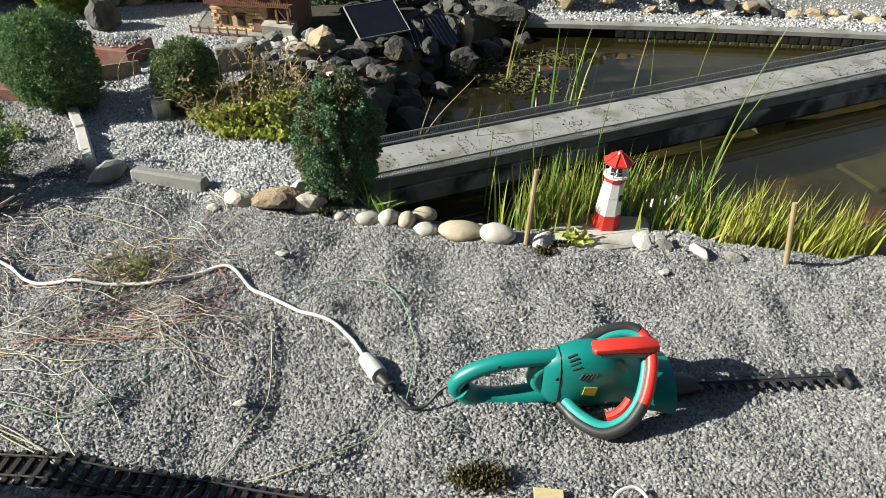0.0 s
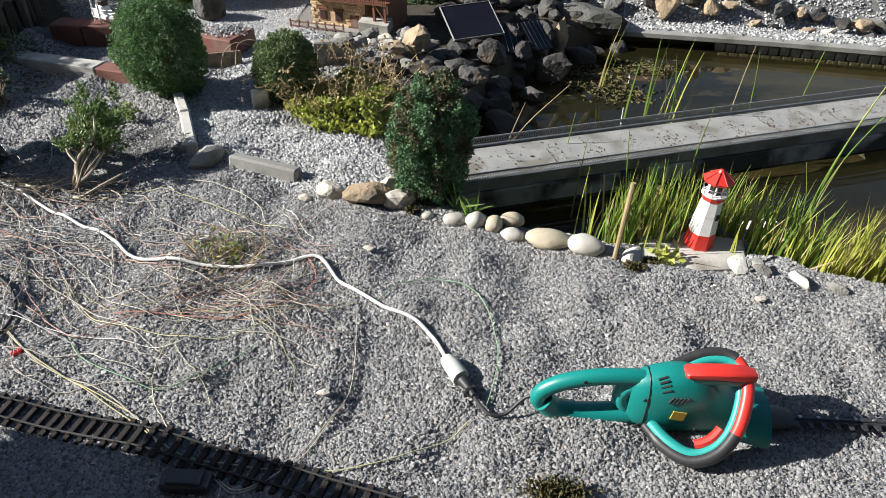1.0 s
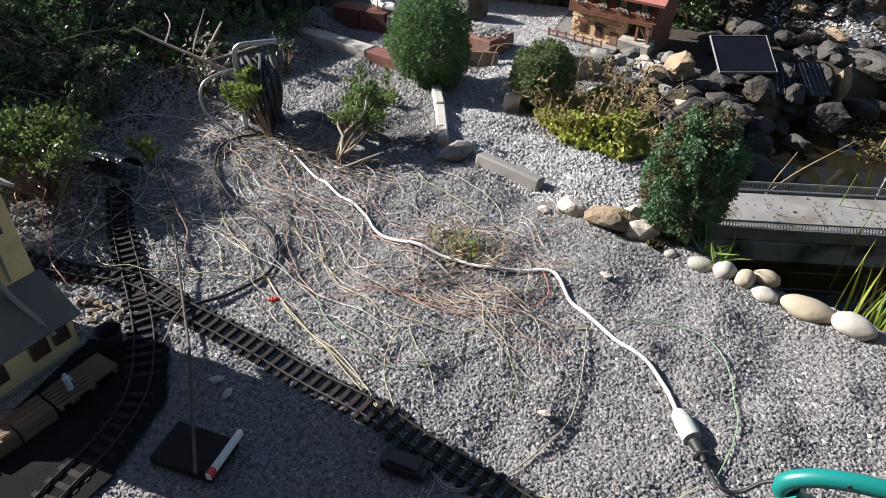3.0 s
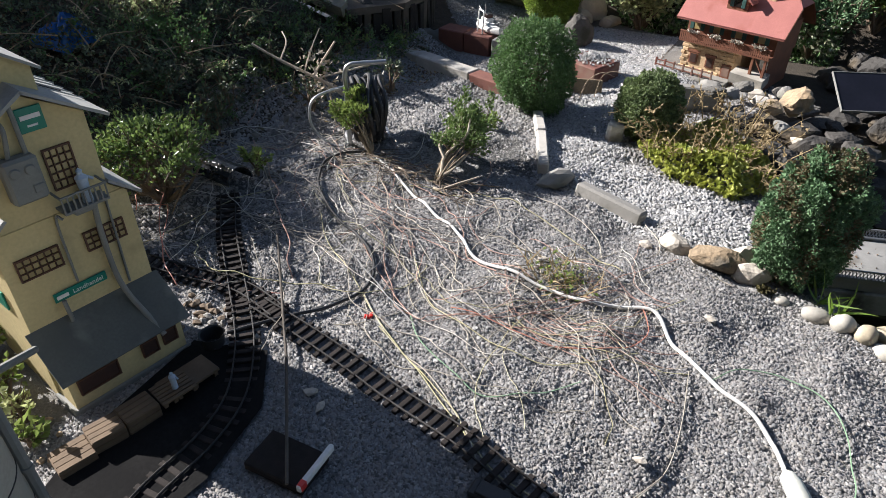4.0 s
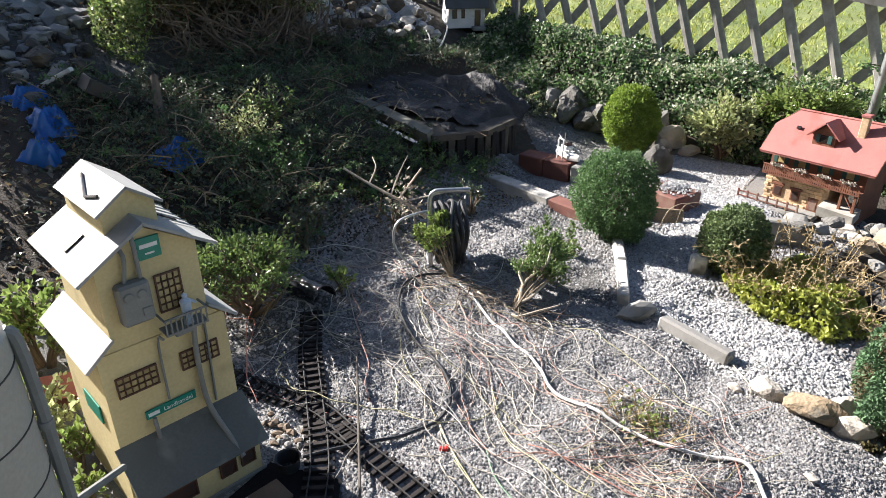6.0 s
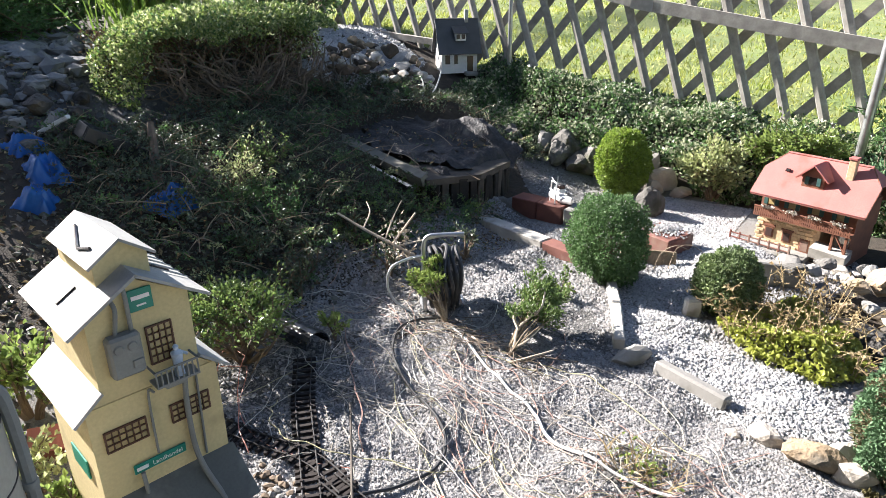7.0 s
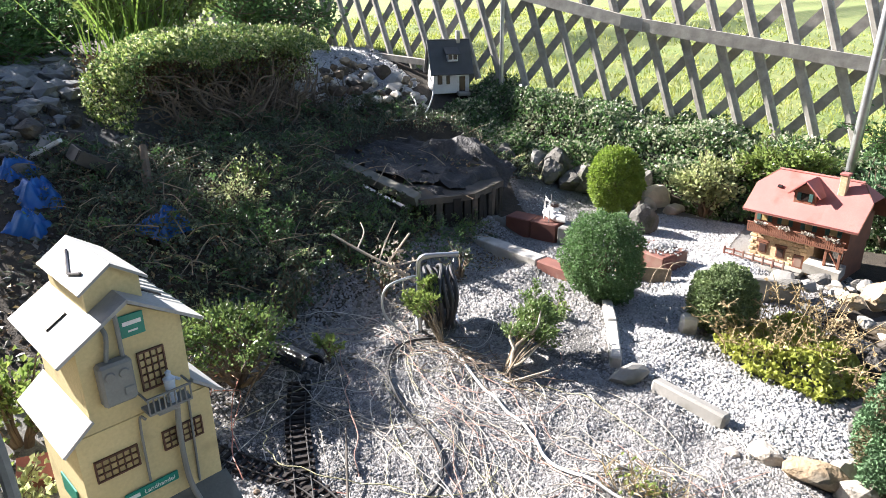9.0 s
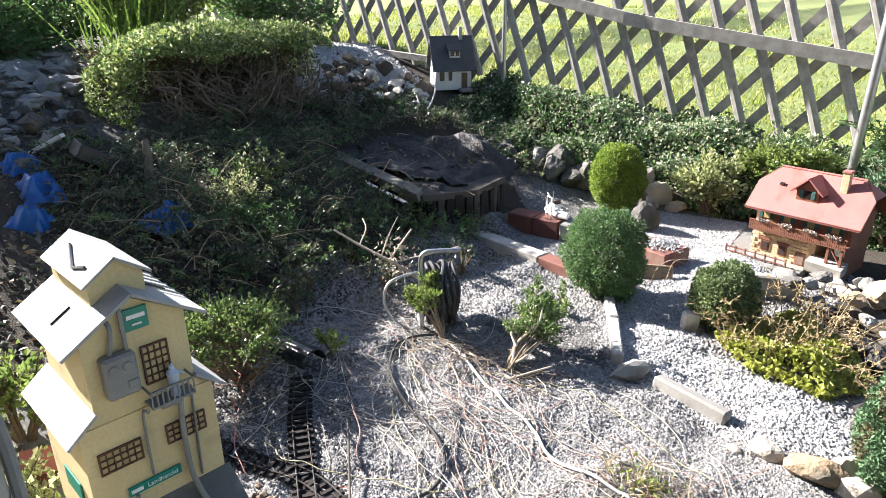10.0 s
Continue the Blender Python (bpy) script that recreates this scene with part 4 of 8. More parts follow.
def lettering(text, size, parent, m):
    """Raised letters as a mesh."""
    cu = bpy.data.curves.new("lettering", "FONT")
    cu.body, cu.size, cu.extrude, cu.align_x, cu.align_y, cu.resolution_u = text, size, 0.0004, "CENTER", "CENTER", 3
    tmp = bpy.data.objects.new("lettering", cu)
    bpy.context.collection.objects.link(tmp)
    me = bpy.data.meshes.new_from_object(tmp.evaluated_get(bpy.context.evaluated_depsgraph_get()))
    bpy.data.objects.remove(tmp)
    bpy.data.curves.remove(cu)
    me.materials.clear()
    me.materials.append(M_WHITE)
    me.transform(m)
    part("lettering", me, None, parent, "white lettering")


lettering("Landhandel", 0.0155, sg, pose(-0.003, -0.009, 0.2605, 90, 0, 0))
dust = part("dust_box", Geo().box((0.068, 0.032, 0.096), (-0.049, -0.016, 0.556), 0.006), M_TRIM, silo, "grey dust collector box")
for x0 in (-0.064, -0.036):
    part("dial", Geo().lathe([(0.011, 0), (0.009, 0.004)], 12, pose(x0, -0.032, 0.578, 90, 0, 0)), M_TRIM, dust)
part("hatch", Geo().box((0.022, 0.004, 0.018), (-0.03, -0.033, 0.535), 0.001), M_TRIM, dust)
for pts in ([(-0.06, -0.012, 0.60), (-0.05, -0.012, 0.655), (-0.05, 0.002, 0.672)], [(-0.026, -0.012, 0.60), (-0.026, -0.012, 0.69), (-0.026, 0.004, 0.70)]):
    part("pipe", Geo().tube(spline(pts, 5), 0.005, 8), M_TRIM, silo)
part("chute", Geo().tube(spline([(0.062, -0.020, 0.452), (0.058, -0.016, 0.36), (0.062, -0.02, 0.23), (0.078, -0.075, 0.145), (0.085, -0.115, 0.105)], 6), 0.0068, 8), M_TRIM, silo, "grey grain chute running down the front")
part("downpipe", Geo().tube([(0.094, -0.006, 0.46), (0.088, -0.006, 0.215)], 0.003, 6), M_TRIM, silo)
part("downpipe", Geo().tube(spline([(-0.008, -0.02, 0.443), (-0.018, -0.008, 0.437), (-0.021, -0.008, 0.28)], 5), 0.003, 6), M_TRIM, silo)
part("spout", Geo().tube([(-0.064, -0.014, 0.252), (-0.063, -0.018, 0.196)], 0.005, 8), M_TRIM, silo)
part("ledge_band", Geo().box((2 * WL + 0.004, 0.003, 0.003), (0, -0.0015, 0.448)), M_CREAM, silo)
part("plinth", Geo().box((2 * WL + 0.012, AN + 0.012, 0.03), (0, -AN / 2, 0.0), 0.003), M_TRIM, silo)
balc = part("balcony", Geo().box((0.098, 0.045, 0.006), (0.041, -0.0225, 0.462), 0.001), M_TRIM, silo, "small grey loading balcony")
part("bracket", Geo().box((0.05, 0.03, 0.018), (0.041, -0.015, 0.450), 0.003), M_TRIM, balc)
for i in range(9):
    part("baluster", Geo().box((0.003, 0.003, 0.036), (-0.006 + i * 0.0117, -0.0435, 0.481)), M_TRIM, balc)
rl = Geo().box((0.101, 0.004, 0.004), (0.041, -0.0435, 0.500)).box((0.004, 0.045, 0.004), (-0.0075, -0.0225, 0.500)).box((0.004, 0.045, 0.004), (0.0895, -0.0225, 0.500))
part("railing", rl, M_TRIM, balc)
part("side_sign", Geo().box((0.004, 0.10, 0.05), (-WL - 0.003, 0.12, 0.26), 0.001), M_SIGN, silo, "green sign on the side wall")


def figure(at, turn, h, label):
    """A toy person as a plain smooth shape."""
    g = Geo().lathe([(0.0, 0), (0.15 * h, 0.0), (0.13 * h, 0.25 * h), (0.15 * h, 0.55 * h), (0.17 * h, 0.72 * h), (0.07 * h, 0.82 * h), (0.085 * h, 0.92 * h), (0.0, h)], 12)
    g.tube([(0.13 * h, 0, 0.70 * h), (0.28 * h, -0.08 * h, 0.60 * h)], 0.045 * h, 7)
    return solo("toy_figure", g, M_BLUEGREY, label, "figurine", pose(*at, 0, 0, turn), "toy figures")


b0 = silo.matrix_world
p_ = b0 @ Vector((0.052, -0.025, 0.465))
figure(p_, 85, 0.078, "pale blue toy figure standing on the warehouse balcony")

# ---- storage tank beside the warehouse ----
tank = thing("storage_tank", pose(-1.40, 0.055, 0), "tall ivory cylindrical model tank with dark hoops", "tank")
TR, TH = 0.13, 0.745
part("shell", Geo().lathe([(TR, -0.02), (TR, TH), (TR - 0.006, TH + 0.006), (TR - 0.012, TH - 0.004), (TR - 0.012, TH - 0.02), (0.0, TH - 0.02)], 48), M_TANKM, tank, "ivory painted shell with seams")
for z in (0.10, 0.20, 0.30, 0.40, 0.50, 0.60, 0.70):
    part("hoop", Geo().tube([(TR * math.cos(a), TR * math.sin(a), z) for a in np.linspace(0, 2 * math.pi, 49)], 0.0017, 5), M_BLACK, tank)
part("downpipe", Geo().tube(spline([(0.034, 0.136, -0.01), (0.034, 0.136, 0.3), (0.034, 0.136, 0.69), (0.03, 0.12, 0.745)], 6), 0.010, 8), M_TRIM, tank, "grey pipe up the side")
for z in (0.16, 0.36, 0.56):
    part("clamp", Geo().lathe([(0.0125, 0.0), (0.0125, 0.012)], 10, pose(0.034, 0.136, z)), M_TRIM, tank)
part("feed_pipe", Geo().tube([(0.034, 0.14, 0.392), (-0.155, 0.282, 0.245)], 0.008, 8), M_TRIM, tank)

# red toy shed behind the warehouse
rs_ = thing("red_toy_shed", pose(-2.24, 0.455, -0.015, 0, 0, 60), "small red toy shed with white edges behind the warehouse", "toy shed")
part("wall", Geo().box((0.11, 0.08, 0.07), (0, 0, 0.035), 0.003), M_BRICKRED, rs_)
for sgn in (-1, 1):
    q = [(-0.065, sgn * 0.055, 0.058), (0.065, sgn * 0.055, 0.058), (0.065, 0, 0.108), (-0.065, 0, 0.108)]
    part("roof", Geo().slab(*(q if sgn < 0 else q[::-1]), 0.006), M_REDROOF, rs_, "faded red roof")
    part("edge_strip", Geo().tube([(0.066, sgn * 0.055, 0.058), (0.066, 0, 0.108)], 0.004, 5), M_WHITE, rs_)

M_CHALBL = material("tan_wall_block", (0.66, 0.48, 0.29), (0.50, 0.34, 0.19), scale=40, fine=160, rough=0.85, bump=0.3, rand=0.5)
# ---- chalet ----
chal = thing("model_chalet", pose(-1.185, 3.435, 0.03, 0, 0, -10), "model chalet with red roof, tan stone storey and wooden balcony", "model house")
CW, CD = 0.44, 0.27
part("lower_wall", Geo().box((0.30, CD, 0.16), (0.15, CD / 2, 0.06), 0.002), M_CHALST, chal, "tan rubble stone ground floor")
part("upper_wall", Geo().prism([(0, 0.14), (CW, 0.14), (CW, 0.28), (0, 0.28)], CD, pose(0, CD / 2, 0)), M_CHALW, chal, "dark reddish wooden upper storey")
part("side_wall", Geo().box((0.006, CD, 0.16), (CW - 0.01, CD / 2, 0.06)), M_CHALW, chal)
gab = Geo().prism([(-0.001, 0.27), (CD + 0.001, 0.27), (CD / 2, 0.405)], CW - 0.01, pose(CW / 2, 0, 0, 0, 0, 90) @ Matrix.Translation((0, 0, 0)))
part("gable_wall", gab, M_CHALW, chal)
RZ0, RZ1, OV = 0.258, 0.438, 0.055
x0, x1, xm = -0.04, CW + 0.045, 0.07
ym, yf, yb = CD / 2, -OV, CD + OV
zh = RZ0 + (RZ1 - RZ0) * 0.62
roof = Geo()
hy = (ym - yf) * 0.62
fr_ = [(x0, yf, RZ0), (x1, yf, RZ0), (x1, yf + hy, zh), (x1 - xm, ym, RZ1), (x0 + xm, ym, RZ1), (x0, yf + hy, zh)]
bk_ = [(x1, yb, RZ0), (x0, yb, RZ0), (x0, yb - hy, zh), (x0 + xm, ym, RZ1), (x1 - xm, ym, RZ1), (x1, yb - hy, zh)]
soffit = Geo()
for poly in (fr_, bk_):
    roof.add(poly, [tuple(range(6))])
    soffit.add([(p[0], p[1], p[2] - 0.012) for p in poly], [tuple(range(6))[::-1]])
roof.add([(x0, yf + hy, zh), (x0 + xm, ym, RZ1), (x0, yb - hy, zh)], [(0, 1, 2)])
roof.add([(x1, yf + hy, zh), (x1, yb - hy, zh), (x1 - xm, ym, RZ1)], [(0, 1, 2)])
rf = part("roof", roof.weld(), M_REDROOF, chal, "faded red tiled roof with half hips")
part("soffit", soffit.weld(), M_CHALW, rf)
part("fascia", Geo().slab((x0, yf, RZ0), (x1, yf, RZ0), (x1, yf + 0.004, RZ0 - 0.012), (x0, yf + 0.004, RZ0 - 0.012), 0.003), M_REDROOF, rf)
part("ridge_cap", Geo().tube([(x0 + xm, ym, RZ1), (x1 - xm, ym, RZ1)], 0.006, 8), M_REDROOF, rf)
for sx in (0, 1):
    xx = x1 if sx else x0
    part("barge_board", Geo().tube([(xx, yf, RZ0 - 0.006), (xx, yf + hy, zh - 0.006), (xx + (-xm if sx else xm), ym, RZ1 - 0.004)], 0.0045, 6), M_CHALW, rf)
part("roof_hatch", Geo().box((0.022, 0.016, 0.006), (0.075, 0.055, 0.37), 0.001, None, pose(0, 0, 0, 43, 0, 0)), M_DARKPANE, rf)
ch = part("chimney", Geo().box((0.032, 0.032, 0.11), (0.345, 0.085, 0.415), 0.002), M_CHALST, chal, "pale chimney with a red cap")
part("cap", Geo().box((0.040, 0.040, 0.012), (0.345, 0.085, 0.475), 0.002), M_REDROOF, ch)
# dormer
dm = part("dormer", Geo().prism([(0.165, 0.30), (0.265, 0.30), (0.265, 0.372), (0.215, 0.418), (0.165, 0.372)], 0.11, pose(0, 0.065, 0)), M_CHALW, chal, "gabled dormer with green shutters")
dr = Geo()
dr.slab((0.143, -0.008, 0.357), (0.215, -0.008, 0.426), (0.215, 0.125, 0.426), (0.143, 0.085, 0.357), -0.006)
dr.slab((0.215, -0.008, 0.426), (0.287, -0.008, 0.357), (0.287, 0.085, 0.357), (0.215, 0.125, 0.426), -0.006)
part("dormer_roof", dr, M_REDROOF, dm)
part("dormer_window", Geo().box((0.036, 0.004, 0.036), (0.215, 0.009, 0.352), 0.001), M_DARKPANE, dm)
for xx in (0.188, 0.242):
    part("shutter", Geo().box((0.018, 0.005, 0.038), (xx, 0.008, 0.352), 0.001), M_SHUT, dm)
# balcony
bc = part("balcony_floor", Geo().box((CW + 0.01, 0.06, 0.008), (CW / 2, -0.028, 0.15), 0.001), M_CHALW, chal)
for i in range(46):
    part("baluster", Geo().box((0.007, 0.003, 0.042), (-0.002 + i * 0.0098, -0.057, 0.172)), M_CHALW, bc)
part("balcony_rail", Geo().box((CW + 0.014, 0.006, 0.006), (CW / 2, -0.057, 0.196), 0.001), M_CHALW, bc)
for i, xx in enumerate((0.06, 0.17, 0.28, 0.39)):
    x, y, z = RNG.uniform(-0.03, 0.03, 60), RNG.uniform(-0.008, 0.008, 60), RNG.uniform(0, 0.014, 60)
    part("flower_box", leaf_mesh("flower_box", np.stack([x + xx, y - 0.06, z + 0.19], 1), np.array([[0, -0.3, 1]] * 60), 0.012, M_ROCKW, 0.8), None, bc, "faded pale balcony flowers")
stone_me = [Geo().box((w, 0.006, h), (0, 0, 0), 0.0022).mesh("wall_block", M_CHALBL) for w, h in ((0.030, 0.0165), (0.024, 0.0165), (0.036, 0.016), (0.020, 0.0165))]
crng = random.Random(5)
low_w = next(o for o in chal.children if o.name.startswith("lower_wall"))
for r in range(9):
    x = -0.006 * (r % 2)
    while x < 0.296:
        k_ = crng.randrange(4)
        w = (0.030, 0.024, 0.036, 0.020)[k_]
        zc = -0.012 + 0.0178 * r
        hidden = any(abs(x + w / 2 - a) < (b + w) / 2 and abs(zc - c) < (h + 0.016) / 2 for a, b, c, h in ((0.064, 0.052, 0.062, 0.066), (0.152, 0.052, 0.057, 0.066), (0.24, 0.050, 0.033, 0.066)))
        if x + w < 0.302 and not hidden:
            part("wall_block", stone_me[k_], None, low_w, m=pose(x + w / 2, -0.0015 + crng.uniform(-0.001, 0.001), zc, crng.uniform(-3, 3), crng.uniform(-2, 2), 0))
        x += w + 0.0016
for i, xx in enumerate((0.05, 0.15, 0.26, 0.37)):
    wd = part("window", Geo().box((0.032, 0.004, 0.05), (xx, -0.002, 0.225), 0.001), M_PANE, chal)
    for o in (-0.027, 0.027):
        part("shutter", Geo().box((0.019, 0.005, 0.055), (xx + o, -0.003, 0.225), 0.001), M_SHUT, wd, "dark green shutter")
for xx, w, h, z in ((0.064, 0.044, 0.055, 0.06), (0.152, 0.044, 0.055, 0.055)):
    wd = part("window", Geo().box((w, 0.006, h), (xx, -0.002, z), 0.001), M_CHALW, chal, "brown framed cellar window")
    part("pane", Geo().box((w - 0.014, 0.003, h - 0.014), (xx, -0.0055, z)), M_GATE, wd)
    part("lintel", Geo().box((w + 0.014, 0.008, 0.01), (xx, -0.003, z + h / 2 + 0.006)), M_CHALW, wd)
dd = part("door", Geo().box((0.048, 0.006, 0.066), (0.24, -0.002, 0.033), 0.001), M_CHALW, chal, "reddish wooden double door")
part("door_panel", Geo().box((0.036, 0.003, 0.052), (0.24, -0.005, 0.033), 0.001), M_BRICKRED, dd)
for xx in (0.43, 0.37):
    part("post", Geo().box((0.012, 0.012, 0.17), (xx, -0.045, 0.06), 0.001), M_CHALW, chal)
part("brace", Geo().tube([(0.43, -0.045, 0.07), (0.38, -0.045, 0.14)], 0.005, 6), M_CHALW, chal)
fence_ = part("terrace_fence", Geo().box((0.30, 0.006, 0.006), (0.06, -0.085, 0.035), 0.001).box((0.30, 0.006, 0.006), (0.06, -0.085, 0.012), 0.001), M_BRICKRED, chal, "small red picket fence")
for i in range(7):
    part("picket", Geo().box((0.008, 0.008, 0.055), (-0.09 + i * 0.05, -0.085, 0.018), 0.001), M_BRICKRED, fence_)
part("woodshed", Geo().slab((0.29, -0.075, 0.062), (0.45, -0.075, 0.055), (0.45, 0.0, 0.075), (0.29, 0.0, 0.075), 0.05), M_WOOD, chal, "grey roofed wood stack")
solo("terrace_wall", Geo().box((0.30, 0.16, 0.085), (0, 0, 0), 0.006), M_CONC, "low grey concrete plinth before the chalet", "plinth", pose(-1.06, 3.365, -0.012, 0, 0, -4))


# ---- hedge trimmer ----
def loft(g, rings, smooth=True):
    """A skin over rings with the same number of points, with closed ends."""
    n = len(rings[0])
    vs = [p for r in rings for p in r]
    fs = [(i * n + k, i * n + (k + 1) % n, (i + 1) * n + (k + 1) % n, (i + 1) * n + k) for i in range(len(rings) - 1) for k in range(n)]
    g.add(vs, fs, None, smooth)
    g.add(rings[0], [tuple(range(n))[::-1]])
    g.add(rings[-1], [tuple(range(n))])
    return g


def oval(x, hw, z0, z1, y=0.0, n=16, power=2.6):
    out = []
    for k in range(n):
        a = 2 * math.pi * k / n
        c, s = math.cos(a), math.sin(a)
        out.append((x, y + hw * math.copysign(abs(c) ** (2 / power), c), (z0 + z1) / 2 + (z1 - z0) / 2 * math.copysign(abs(s) ** (2 / power), s)))
    return out


trim = thing("hedge_trimmer", pose(0.022, 1.003, float(level(0.3, 1.02)) - 0.002, 0, 0, 3.7), "teal electric hedge trimmer with red and black grip lying on gravel", "hedge trimmer")
g = Geo()
for pts, r in (([(0.245, 0, 0.148), (0.19, 0, 0.150), (0.12, 0, 0.143), (0.06, 0, 0.125), (0.02, 0, 0.098), (0.006, 0, 0.070), (0.018, 0, 0.048), (0.05, 0, 0.035)], 0.0185),
               ([(0.018, 0, 0.062), (0.045, 0, 0.036), (0.09, 0, 0.024), (0.14, 0, 0.026), (0.19, 0, 0.032), (0.25, 0, 0.042)], 0.0265)):
    g.tube(spline(pts, 6), r, 12)
part("rear_handle", g, M_TEAL, trim, "teal rear loop handle")
# The throat's paler teal paints in the sunlight on the inner handle.
g = Geo()
g.tube(spline([(0.24, 0, 0.04), (0.205, 0, 0.055), (0.185, 0, 0.09), (0.20, 0, 0.125), (0.24, 0, 0.14)], 5), 0.019, 12)
part("handle_throat", g, M_TEALIN, trim, "teal inner curve of the rear handle, paled as sunlit")
g = loft(Geo(), [oval(0.200, 0.022, 0.030, 0.150), oval(0.215, 0.035, 0.018, 0.162), oval(0.24, 0.043, 0.008, 0.174), oval(0.275, 0.048, 0.003, 0.184), oval(0.305, 0.049, 0.002, 0.186), oval(0.335, 0.048, 0.004, 0.180), oval(0.36, 0.047, 0.006, 0.165), oval(0.385, 0.046, 0.009, 0.143), oval(0.415, 0.045, 0.012, 0.120), oval(0.45, 0.042, 0.015, 0.104), oval(0.48, 0.036, 0.02, 0.092)])
body = part("motor_housing", g, M_TEAL, trim, "teal plastic motor housing")
seam = oval(0.2325, 0.0412, 0.0105, 0.1712, n=48)
part("housing_seam", Geo().tube(seam + seam[:1], 0.0011, 6), M_BLACK, body)
for i in range(4):
    # slots that follow the rounded shoulder of the housing
    x = 0.244 + 0.003 * i
    a, b = oval(x + 0.004, 0.0440, 0.007, 0.1762, n=72)[22 + 2 * i + 1], oval(x + 0.022, 0.0476, 0.004, 0.1822, n=72)[22 + 2 * i]
    part("vent_slot", Geo().tube([a, b], 0.0024, 6), M_BLACK, body)
for i in range(5):
    a, b = oval(0.272 + i * 0.008, 0.0482, 0.003, 0.1838, n=72)[33], oval(0.281 + i * 0.008, 0.0489, 0.0025, 0.185, n=72)[31]
    part("vent_slot", Geo().tube([a, b], 0.0018, 5), M_BLACK, body)
for x, z in ((0.10, 0.147), (0.226, 0.122), (0.226, 0.042), (0.155, 0.022), (0.345, 0.045)):
    part("screw", Geo().lathe([(0.0045, 0), (0.0045, 0.002), (0, 0.002)], 10, pose(x, -0.0185 if x < 0.2 else -0.039 if x < 0.3 else -0.0485, z, 90, 0, 0)), M_BLACK, body)
part("rating_label", Geo().box((0.030, 0.002, 0.026), (0.300, -0.0492, 0.088), 0.0005, None, pose(0, 0, 0, 0, 8, 0)), M_YELLOW, body, "worn yellow label")
# top grip and the hoop handle
def flat_ring(x, y, z, hw, ht):
    """A flattened ring across the length of the tool."""
    return oval(x, hw, z - ht, z + ht, y, 14, 4.5)


part("top_grip", loft(Geo(), [flat_ring(0.302, -0.012, 0.186, 0.014, 0.004), flat_ring(0.306, -0.012, 0.187, 0.018, 0.007), flat_ring(0.345, -0.013, 0.190, 0.019, 0.009), flat_ring(0.39, -0.012, 0.190, 0.019, 0.010), flat_ring(0.425, -0.010, 0.186, 0.018, 0.011), flat_ring(0.448, -0.008, 0.180, 0.014, 0.010)]), M_RED, trim, "flat red grip strip along the top")
part("grip_arm", loft(Geo(), [flat_ring(0.318, -0.012, 0.172, 0.017, 0.012), flat_ring(0.37, -0.012, 0.174, 0.018, 0.009), flat_ring(0.42, -0.010, 0.170, 0.017, 0.010), flat_ring(0.44, -0.008, 0.165, 0.013, 0.010)]), M_TEAL, trim, "teal arm below the grip")
hoop = [(0.235, -0.040, 0.040), (0.270, -0.090, 0.032), (0.318, -0.128, 0.036), (0.368, -0.128, 0.062), (0.405, -0.102, 0.098), (0.427, -0.062, 0.134), (0.437, -0.020, 0.166), (0.428, 0.020, 0.186), (0.402, 0.042, 0.190), (0.36, 0.046, 0.184), (0.32, 0.036, 0.172), (0.28, 0.02, 0.160)]
hub = np.array([0.335, -0.030, 0.100])
hp = hub + (spline(hoop, 6) - hub) * 0.965
part("hoop_handle", Geo().tube(hp[:25], [0.011] * 4 + [0.0138] * 21, 10), M_BLACK, trim, "black rubber hoop handle")
part("hoop_switch", Geo().tube(hp[24:45], 0.0142, 10), M_RED, trim, "red switch bar on the hoop")
part("hoop_end", Geo().tube([(p[0], p[1] - 0.011, p[2] - 0.004) for p in hp[44:]], 0.0105, 10), M_TEALIN, trim, "pale teal inner side of the hoop")
part("hoop_rubber", Geo().tube([(p[0], p[1] + 0.003, p[2] + 0.001) for p in hp[44:]], 0.0135, 10), M_BLACK, trim)
web = [tuple(hub + (np.array(p) - hub) * 0.87 - [0, 0, 0.002]) for p in hp[:40]]
part("hoop_web", Geo().tube(web, np.interp(np.arange(40), [0, 8, 14, 24, 39], [0.015, 0.0145, 0.0115, 0.0105, 0.009]), 10), M_TEALIN, trim, "pale teal inner web of the hoop")
part("hoop_trigger", Geo().tube([tuple(hub + (np.array(p) - hub) * 0.70) for p in hp[13:24]], 0.0105, 8), M_RED, trim, "red trigger bar")
# shield
g = Geo()
rows_ = []
for i in range(13):
    a = math.radians(-80 + 160 * i / 12)
    rows_.append([(0.440 + 0.012 * math.cos(a * 2) - 0.02 * abs(math.sin(a)), 0.080 * math.sin(a), 0.045 + 0.074 * math.cos(a)), (0.486 + 0.008 * math.cos(a), 0.092 * math.sin(a), 0.030 + 0.080 * math.cos(a))])
vs = [p for r in rows_ for p in r] + [(p[0] + 0.001, p[1] * 0.94, p[2] - 0.006) for r in rows_ for p in r]
fs = []
for i in range(12):
    a, b, o = 2 * i, 2 * i + 2, 26
    fs += [(a, a + 1, b + 1, b), (o + a, o + b, o + b + 1, o + a + 1), (a, b, o + b, o + a), (a + 1, o + a + 1, o + b + 1, b + 1)]
fs += [(0, 26, 27, 1), (24, 25, 51, 50)]
g.add(vs, fs, None, True)
part("shield", g, M_TEAL, trim, "teal curved guard in front of the grip")
part("shield_web", Geo().box((0.012, 0.12, 0.085), (0.452, 0, 0.055), 0.005), M_TEAL, trim)
part("gear_case", loft(Geo(), [oval(0.47, 0.04, 0.014, 0.07), oval(0.53, 0.032, 0.02, 0.058), oval(0.57, 0.022, 0.028, 0.05)]), M_BLACK, trim, "black gear case")
